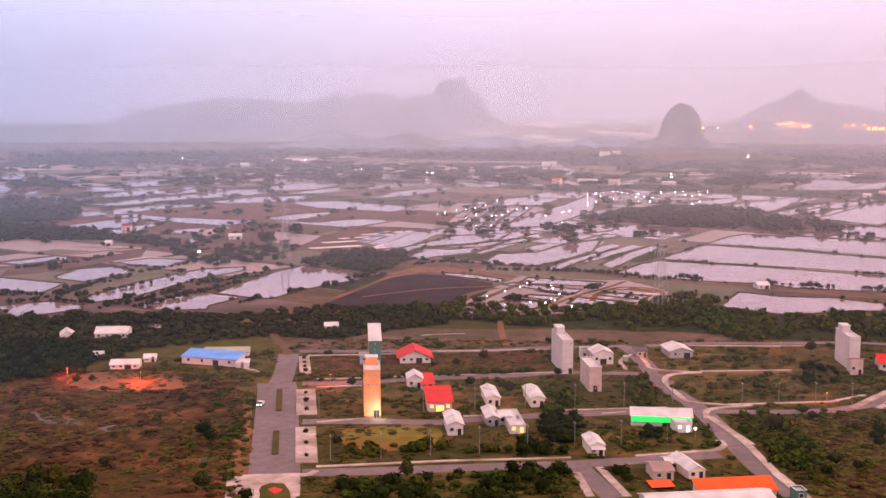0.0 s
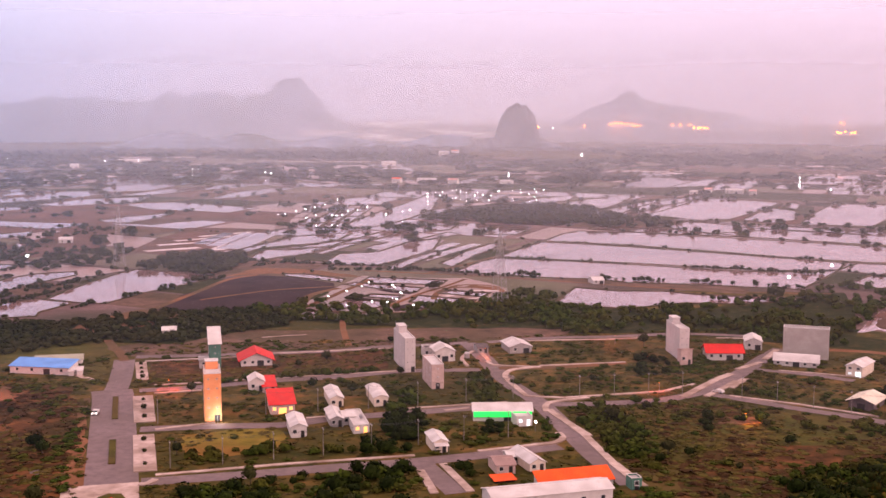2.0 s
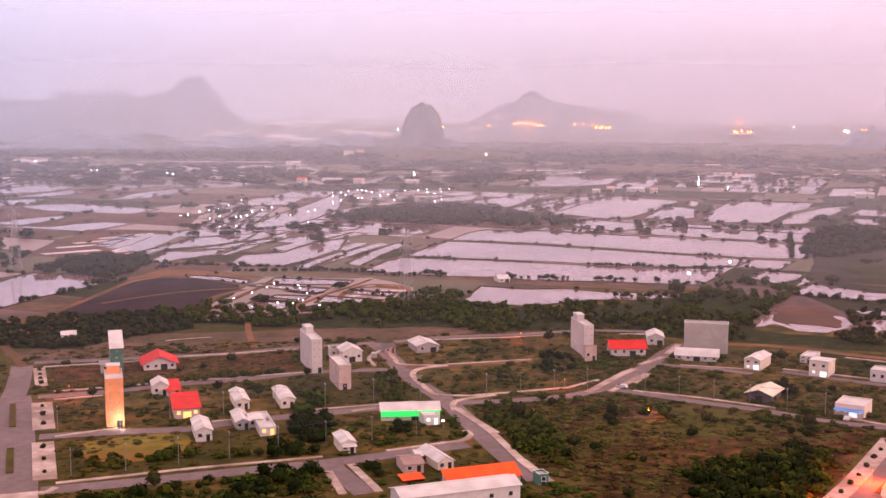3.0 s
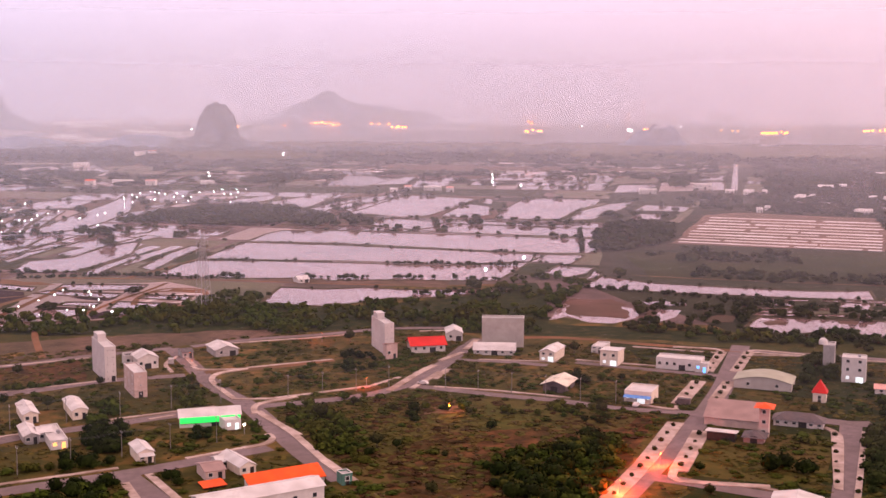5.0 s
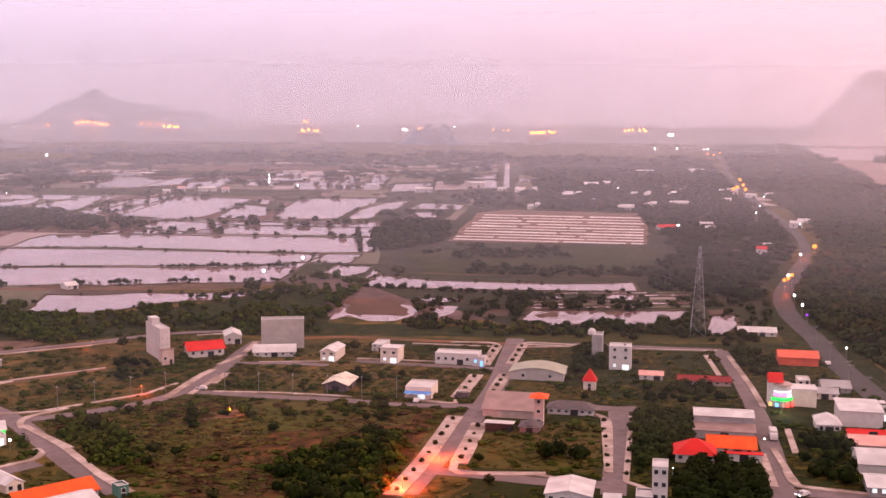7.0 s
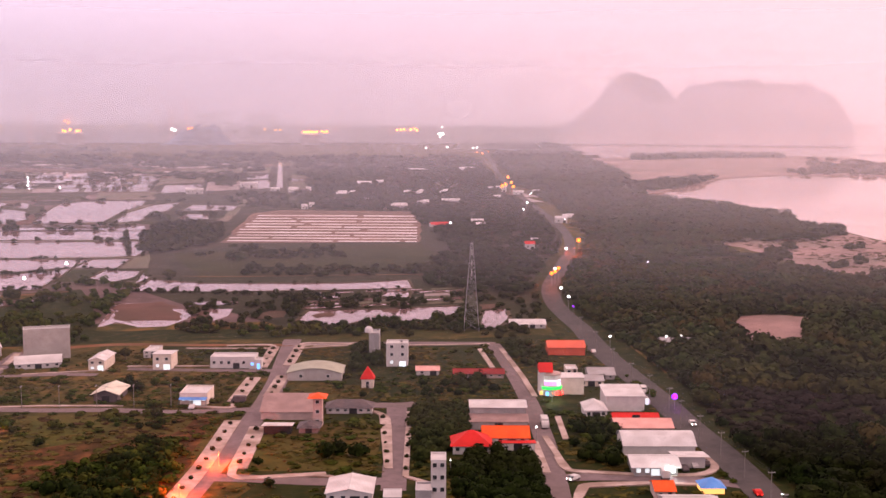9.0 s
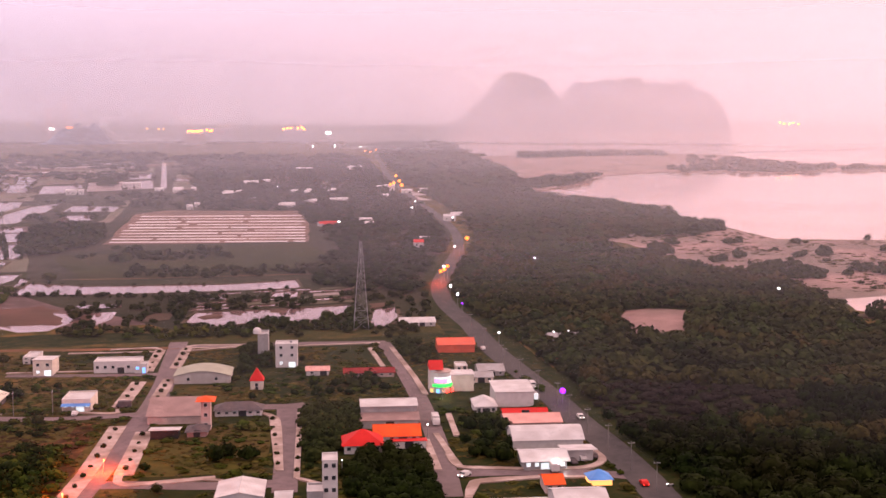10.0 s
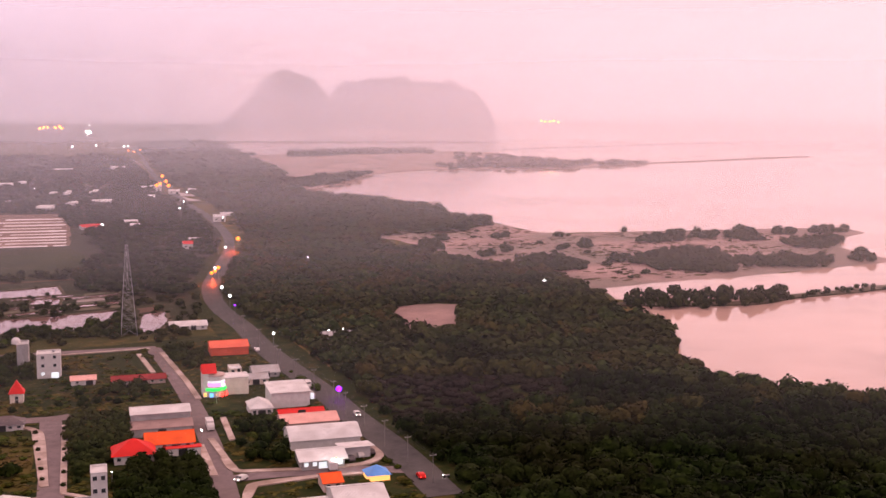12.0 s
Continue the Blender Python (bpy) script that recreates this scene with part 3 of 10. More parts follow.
sheet("ground_sand_bar", [(2208.6, 1691.6), (2379.6, 1797.2), (2502.7, 1760.7), (2843.2, 1536.9), (2913.8, 1501.6), (2860.1, 1334.2), (2586, 1129.8), (2498.6, 991.2), (2437.7, 832.7), (2437.9, 768), (2632, 694.3), (2888.1, 620.7), (3028.7, 537.2), (2948.5, 520.1), (2772.7, 595.8), (2533.4, 668.2), (2352.1, 740.9), (2216.3, 756.9), (2143, 778.3), (2086, 827.2), (1977, 875.1), (1960.1, 949.6), (1872, 1011.9), (1766.8, 1023.7), (1679.6, 1017.9), (1541, 975.9), (1386.4, 916.6), (1295.7, 893.6), (1340.1, 972.9)], 0.5, M["mud"], "low pinkish sand bar with dark scrub", "sand bar", rough_edge=8, step=40, seed=7, skirt=0.6)
sheet("ground_clearing", [(511.8, 301.4), (531, 292), (542.2, 270.7), (477.8, 242.8), (461.4, 248.3), (460.7, 266.1)], 0.08, M["mud"], "bare pale clearing in the mangroves", "clearing", rough_edge=1.5, step=8, seed=8)
ribbon("ground_dike", [(576.1, 201.5), (591.6, 169), (615.9, 135.7), (647.9, 121.1), (682.4, 96.2), (711.6, 78.9), (771.4, 42.4)], 9, 1.0, M["dike"], "low earth dike between lagoon and inlet", "dike", thick=1.0)
for pts in ([(3064.8, 1420.6), (3322, 1318.3), (3732.7, 1080.6), (4087.5, 783.8), (4317, 501.5)],):
    ribbon("backdrop_breakwater", pts, 10, 2.0, M["rock"], "thin dark breakwater line out at sea", "breakwater", thick=2.0)
for k, (p, w) in enumerate((((2889.4, 777), 70), ((3412.2, 770.1), 45), ((3206.4, 631.7), 60), ((3990.6, 691.1), 60), ((3513.7, 559.6), 50), ((4029.3, 588.3), 90), ((3845.5, 501.3), 60), ((3737.5, 446.1), 60), ((2959.8, 657.5), 50), ((4097.6, 516.7), 70))):
    sheet("ground_islet", [(p[0] - w * 0.5, p[1] + w * 0.5), (p[0], p[1] + w * 0.16), (p[0] + w * 0.5, p[1] - w * 0.5), (p[0], p[1] - w * 0.16)], 1.0, M["rock"], "low dark mangrove islet in the sea", "islet", skirt=1.2, rough_edge=3, step=8, seed=20 + k)

# Fields and bare land.
sheet("ground_pond_land", [(-560, 600), (-219.8, 559.8), (-103.7, 569.3), (4.8, 587.6), (144, 644.1), (320.5, 614.3), (270.2, 505.2), (409, 399.6), (563.1, 528.6), (872.7, 904.6), (992.2, 1277.1), (1734.9, 2306.4), (1081.5, 2548.8), (161.5, 2833.5), (-665.1, 2786), (-1310.8, 2570.3)], 0.015, M["pond_land"], "brown damp land of the fish ponds", "ground", rough_edge=8, step=60, seed=2)
sheet("ground_fallow", [(-209.5, 460.8), (-175.7, 445.3), (-131, 445.7), (-77.2, 433.3), (-64.8, 373.2), (-55.8, 293.2), (-73.9, 246.9), (-124.6, 246.6)], 0.02, M["dry_grass"], "brown fallow field with dry grass", "field", rough_edge=3, step=15, seed=9)
sheet("ground_red_earth", [(-149.9, 438.5), (-130.1, 442.7), (-106.9, 438.9), (-94.1, 425.5), (-94.5, 412.8), (-120.7, 410), (-137.4, 416.9)], 0.04, M["dirt"], "bare reddish earth beside the farm", "earth", rough_edge=3, step=8, seed=10)
sheet("ground_burnt_field", [(-69.2, 604.7), (-48.2, 670.7), (-33.3, 711.8), (-15.9, 727.7), (5.8, 717.5), (30.3, 688.1), (29.1, 660.5), (11.6, 641.1), (1.8, 594.7), (-48.1, 587)], 0.03, M["dark_earth"], "dark burnt field with pale tracks", "field", rough_edge=3, step=15, seed=11)
sheet("ground_pale_earth", [(-98, 569.4), (-73.7, 604.7), (-42.5, 590.5), (-51, 553.9), (-80.9, 531.1), (-99.5, 545.6)], 0.02, M["dirt"], "pale brown earth by the ponds", "earth", rough_edge=3, step=12, seed=12)
sheet("ground_mid_earth", [(-37.6, 724.7), (-16.7, 764.1), (6.1, 758.6), (42, 725.9), (50, 710.5), (27.2, 717.9), (-8.8, 735.9)], 0.05, M["dirt"], "reddish bare earth bank", "earth", rough_edge=3, step=12, seed=13)
sheet("ground_east_fields", [(341.5, 580), (889.1, 1470), (1275.8, 1848.6), (1729.3, 2015.6), (2187.7, 2137), (1638.6, 1508.6), (944.1, 778.4), (788.9, 630.8), (549.6, 462), (436.5, 370.4), (397.5, 388.4), (331.2, 436.7)], 0.022, M["east_field"], "dull dark fields and scrub inland of the highway", "field", rough_edge=6, step=40, seed=47)
sheet("ground_lot_grass", [(-33.5, 360.9), (-4.3, 365.2), (0.3, 353.2), (-2.3, 337.6), (-29.4, 334.5)], 0.03, M["yellow_grass"], "yellow-green grass lot", "grass", rough_edge=1.5, step=6, seed=14)
sheet("ground_lot_west", [(-54.9, 471.2), (-15.3, 478.6), (42.9, 483.9), (40.9, 447.3), (-9.6, 437.8), (-50.6, 429.7)], 0.02, M["dry_grass"], "fallow building lot with brown grass", "field", rough_edge=1, step=8, seed=15)
sheet("ground_big_lot", [(94.6, 368.4), (120.9, 376.4), (147.2, 378.7), (189.3, 345), (213.7, 317.7), (163, 264.1), (133.6, 226.1), (92.3, 245.3)], 0.02, M["dry_grass"], "large empty lot of brown grass and scrub", "field", rough_edge=2, step=10, seed=16)
sheet("ground_east_quarter", [(260.2, 443.4), (312.5, 404.1), (366.4, 358), (405.1, 336.8), (406.8, 314.8), (340.5, 229.5), (269.3, 148.1), (231.4, 113.9), (142.9, 210.5), (181.3, 258), (276.6, 311.1), (256.2, 374.4)], 0.012, M["deep_grass"], "dark green grass between the houses", "grass", rough_edge=3, step=10, seed=44)
sheet("ground_lot_green", [(95.1, 370), (110.6, 376.1), (136.7, 373.8), (168, 365.2), (191.5, 348.9), (206.8, 321.2), (191, 309.9), (168.7, 322.5), (138.9, 327.8), (118.5, 314.4), (100.1, 278.6), (90.4, 292.3), (90.9, 327.6)], 0.024, M["green_grass"], "yellow-green grass in the large lot", "grass", rough_edge=4, step=8, seed=49)
sheet("ground_lot_east", [(206.8, 287.9), (246.3, 282.8), (249.9, 275.7), (211.3, 236.7), (184.9, 263.1)], 0.02, M["green_grass"], "grassy lot with scrub", "field", rough_edge=1, step=8, seed=17)
sheet("ground_far_field", [(457.4, 732.4), (634.7, 658.1), (557.8, 534.2), (502.6, 542.3), (395.6, 605.8)], 0.03, M["dull_field"], "flat dull green field behind the canal", "field", rough_edge=5, step=30, seed=18)
for k, pts in enumerate(([(-304.8, 780.5), (-268, 823.3), (-226, 867.2), (-216.4, 814), (-251.5, 737.7), (-277.9, 710.8)], [(-263, 906), (-209.4, 928.1), (-189.8, 1050.7), (-152.2, 1079.9), (-131.4, 868.9), (-187.9, 831.5)], [(-390.2, 1241.9), (-307.9, 1283.9), (-152.7, 1376.2), (-25.8, 1177.9), (-120.1, 1080.6), (-273.3, 1138.6)], [(-114.1, 869.2), (-85.7, 1052.9), (-12.3, 1027.5), (-36.4, 870.6), (-76.3, 833.5)])):
    sheet("ground_field", pts, 0.03, M["drained"], "reddish-brown drained pond bed", "field", rough_edge=5, step=30, seed=30 + k)


for k, (pts, w) in enumerate((([(-67.5, 602.9), (-47.9, 666.2), (-33.3, 711.8), (-16, 730.4)], 4), ([(-45.4, 632.1), (-7.9, 662.2), (29.7, 674)], 2.5), ([(-48, 585.2), (1.8, 592.9), (14.8, 641.1), (32, 667.3)], 5), ([(1.8, 594.7), (28.1, 584.4), (62.6, 578), (75.9, 592)], 3), ([(81.7, 618.8), (89.1, 646.5), (106.1, 670.5), (125.4, 659.4), (118.1, 612.4), (97.3, 607.9)], 3.5), ([(52.1, 742.4), (98.8, 718.8), (154.2, 688.8), (209.9, 650.9), (264.6, 623.8), (311, 610.8)], 3.5), ([(93.2, 726.7), (137.5, 784), (195.1, 868.9), (248.7, 956.4)], 5), ([(-285.4, 877.6), (-251.8, 866.7), (-222, 859.7)], 2.5), ([(-303.6, 777.5), (-272.1, 823.2), (-238.9, 866.9)], 5), ([(-441.4, 1406.6), (-352.4, 1471.2), (-288.5, 1602.4)], 4), ([(-308.8, 1236.3), (-197.6, 1312.1), (-101.8, 1426.5)], 5), ([(392.8, 622), (419.6, 595), (470.5, 554.5), (530.5, 507.4)], 2.2))):
    ribbon("ground_track", pts, w, 0.09 + 0.002 * k, M["dirt"], "orange-brown earth track along the ponds", "track")
sheet("ground_pond_quarter", [(4.1, 588), (36.8, 687), (47.8, 718.4), (101.4, 700.7), (112.1, 701.1), (130.1, 653.2), (99.5, 595.8), (77.6, 586.9), (53.7, 577.5), (29.2, 565.2), (8.3, 567.9)], 0.025, M["red_mud"], "reddish mud land round the lamp-lit ponds", "mud", rough_edge=3, step=12, seed=61)
for k, pts in enumerate(([(52.5, 657.9), (64, 658.9), (77.6, 647.4), (70.3, 638.1)], [(33.6, 625.1), (40.7, 630.7), (60, 617.1), (55.8, 615.5)], [(56.6, 595.3), (66.9, 606.3), (73.4, 589.4), (56.6, 581.3)], [(105.9, 661.6), (111.7, 670.8), (129.1, 655.4), (121.8, 646.6)])):
    sheet("ground_pond_bed", pts, 0.05, M["dark_earth" if k < 3 else "dirt"], "drained pond bed in the lamp-lit quarter", "field", rough_edge=2, step=10, seed=62 + k)
for k, pts in enumerate(([(4.8, 588), (21.3, 623.6), (35.3, 657.1), (53.5, 700)], [(52.6, 593.7), (75.8, 637.5), (96.9, 669), (111.9, 695.1)], [(91.7, 657.6), (108.7, 661.1), (125.6, 647.9)], [(29.3, 567.2), (27.6, 537.3), (27.9, 495.2)])):
    ribbon("ground_track", pts, 4.0 - k % 2, 0.13 + 0.002 * k, M["dirt"], "pale pinkish track on a pond dike", "track")
sheet("ground_meadow", [(-153.6, 498.9), (-144.9, 509.8), (-122.9, 517.6), (-80.9, 523.8), (-75.7, 502.3), (-68.8, 477.1), (-69.7, 438.5), (-76.1, 453.7), (-84.7, 482.6), (-109.6, 481.7), (-116.7, 469.7), (-124.9, 459.3), (-140.9, 486)], 0.022, M["green_grass"], "green meadow behind the blue-roofed hall", "grass", rough_edge=2, step=8, seed=66)
sheet("ground_verge", [(-59.7, 307.4), (-63.6, 340.2), (-71.6, 413), (-69.1, 413.1), (-59.4, 346.4), (-54.1, 309.9)], 0.035, M["dirt"], "orange earth verge beside the boulevard", "earth", rough_edge=1.2, step=5, seed=35)
sheet("ground_forecourt", [(-57.3, 291.3), (-60.4, 311.4), (-40.1, 313.6), (-37.6, 291.5), (-32.5, 260.9), (-53.9, 260.8)], 0.16, M["paving"], "pale paved forecourt at the end of the boulevard", "pavement", skirt=0.15)
sheet("ground_flower_lawn", [(-48.3, 291.4), (-49.4, 301.6), (-47, 304.5), (-43.5, 304), (-41.4, 298.8), (-39.8, 288.8), (-37.8, 260.9), (-42.9, 260.8)], 0.22, M["green_grass"], "round lawn set in the forecourt", "lawn", rough_edge=0.3, step=3, seed=36, skirt=0.05)
sheet("ground_flower_bed", [(-47.1, 298.7), (-45.6, 301.1), (-43.1, 298.8), (-44.6, 295)], 0.28, M["roof_red"], "small bed of red flowers", "flower bed", rough_edge=0.3, step=1, seed=37, skirt=0.06)
sheet("ground_back_field", [(-76.6, 502.5), (-48.8, 530), (-22.6, 539), (71.3, 534.2), (135.6, 523.5), (128.9, 507.3), (68.9, 496.4), (-20.4, 484.4), (-53.8, 478.2)], 0.014, M["mauve_field"], "dull mauve-brown fallow strip behind the houses", "field", rough_edge=3, step=10, seed=45)
sheet("ground_yellow_patch", [(12.2, 503.4), (14.9, 510), (21.6, 510.1), (20.9, 504.8), (15.7, 500.9)], 0.05, M["yellow_grass"], "small patch of yellow grass", "grass", rough_edge=1, step=4, seed=46)
ribbon("ground_track", [(-85.8, 458.7), (-80.3, 451.4), (-75.2, 445.2), (-69.2, 435.3)], 2.6, 0.07, M["paving"], "pale drive curving from the farm hall", "drive")
ribbon("ground_track", [(-10.1, 519.2), (-1, 522.1), (10.1, 523.6)], 1.6, 0.08, M["paving"], "pale footpath through the fallow strip", "path")
for k, (p, q) in enumerate((((-56.1, 382.2), (-60.1, 413.1)), ((-49.9, 331.4), (-53.2, 356.7)))):
    ribbon("ground_median", [p, q], 2.0, 0.36, M["green_grass"], "planted median strip with low hedges", "median", thick=0.3, smooth=False)
for k, pts in enumerate(([(-145.3, 376.2), (-137.6, 381.5), (-122.8, 371.3), (-116.9, 364.3), (-130.2, 365.6)], [(-111.9, 360.3), (-106.7, 364.4), (-99.7, 359), (-106.7, 355)], [(-72.5, 329.6), (-69.8, 330.7), (-68.7, 324), (-71.3, 325.1)])):
    sheet("ground_puddle", pts, 0.05, M["dull_mud"], "dull wet hollow in the fallow field", "puddle", rough_edge=1, step=5, seed=38 + k)
sheet("ground_sand_heap", [(140.7, 350.4), (145.5, 358.2), (155.6, 357), (158.7, 350.4), (151.9, 348.5)], 0.3, M["dirt"], "strip of orange sand in the lot", "sand", rough_edge=0.8, step=3, seed=42, skirt=0.3)


# The small parcels of the pond land: damp grass, drained beds and dark scrub side by side, with hedges between them.
HEDGE_LIST = []


def parcels():
    rnd = random.Random(77)
    beds = {key: bmesh.new() for key in ("drained", "wet_grass", "dull_field", "mauve_field", "dark_scrub", "red_mud", "pond")}
    u, v = Vector((0.50, 0.866)), Vector((0.80, -0.60))
    y = -900.0
    while y < 3900:
        wide = rnd.uniform(34, 90) * (1 + max(0, y) / 1600)
        x = -3000.0
        while x < 3000:
            long = rnd.uniform(50, 190) * (1 + max(0, y) / 2200)
            q = [u * (y + a * wide) + v * (x + b * long) for a, b in ((0.05, 0.03), (0.95, 0.03), (0.95, 0.97), (0.05, 0.97))]
            x += long
            mid = (q[0] + q[2]) / 2
            r, az = mid.length, math.degrees(math.atan2(mid.x, mid.y))
            if not (620 < r < 2850 and -27 < az < 47) or mid.y < 600 + 0.1 * abs(mid.x):
                continue
            green = noise.noise(Vector((mid.x * 0.002, mid.y * 0.002, 4.0))) * 0.5 + (r - 700) / 4200
            k = rnd.random() + green * 0.7
            key = "red_mud" if k < 0.24 else "drained" if k < 0.32 else "mauve_field" if k < 0.5 else "wet_grass" if k < 0.72 else "dull_field" if k < 1.0 else "dark_scrub"
            if 950 < r < 2000 and -14 < az < 26 and rnd.random() < 0.30:
                key = "pond"
            bm = beds[key]
            f = bm.faces.new([bm.verts.new((p.x + rnd.uniform(-3, 3), p.y + rnd.uniform(-3, 3), 0.0172)) for p in q])
            f.normal_update()
            if f.normal.z < 0:
                f.normal_flip()
            if rnd.random() < 0.7:
                HEDGE_LIST.append([tuple(p) for p in (q[1], q[2])])
            if rnd.random() < 0.4:
                HEDGE_LIST.append([tuple(p) for p in (q[0], q[1])])
        y += wide
    for key, label in (("drained", "reddish-brown drained beds among the ponds"), ("wet_grass", "damp grass parcels among the ponds"), ("dull_field", "dull green parcels among the ponds"), ("mauve_field", "mauve-brown fallow parcels among the ponds"), ("dark_scrub", "dark scrubby parcels on the plain"), ("red_mud", "wet reddish mud beds among the ponds"), ("pond", "shallow flooded beds mirroring the sky")):
        tagged(part("ground_parcels", beds[key], M[key]), label, "fields", kind="stuff")


parcels()

# Fish and shrimp ponds, each with its earth dike round it.
def pond(*pts, dike=1.6, seed=1):
    lift = 0.06 + 0.004 * (seed % 16)
    WATER_LIST.append(list(pts))
    if dike > 1:
        DIKE_LIST.append(list(pts) + [pts[0]])
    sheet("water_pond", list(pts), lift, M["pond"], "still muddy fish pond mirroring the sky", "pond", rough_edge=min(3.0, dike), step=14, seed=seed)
    line = list(pts) + [pts[0]]
    if dike > 1:
        ribbon("dike", line, dike, 0.42, M["dike"], "low earth dike round a pond", "dike", thick=0.42, smooth=False)


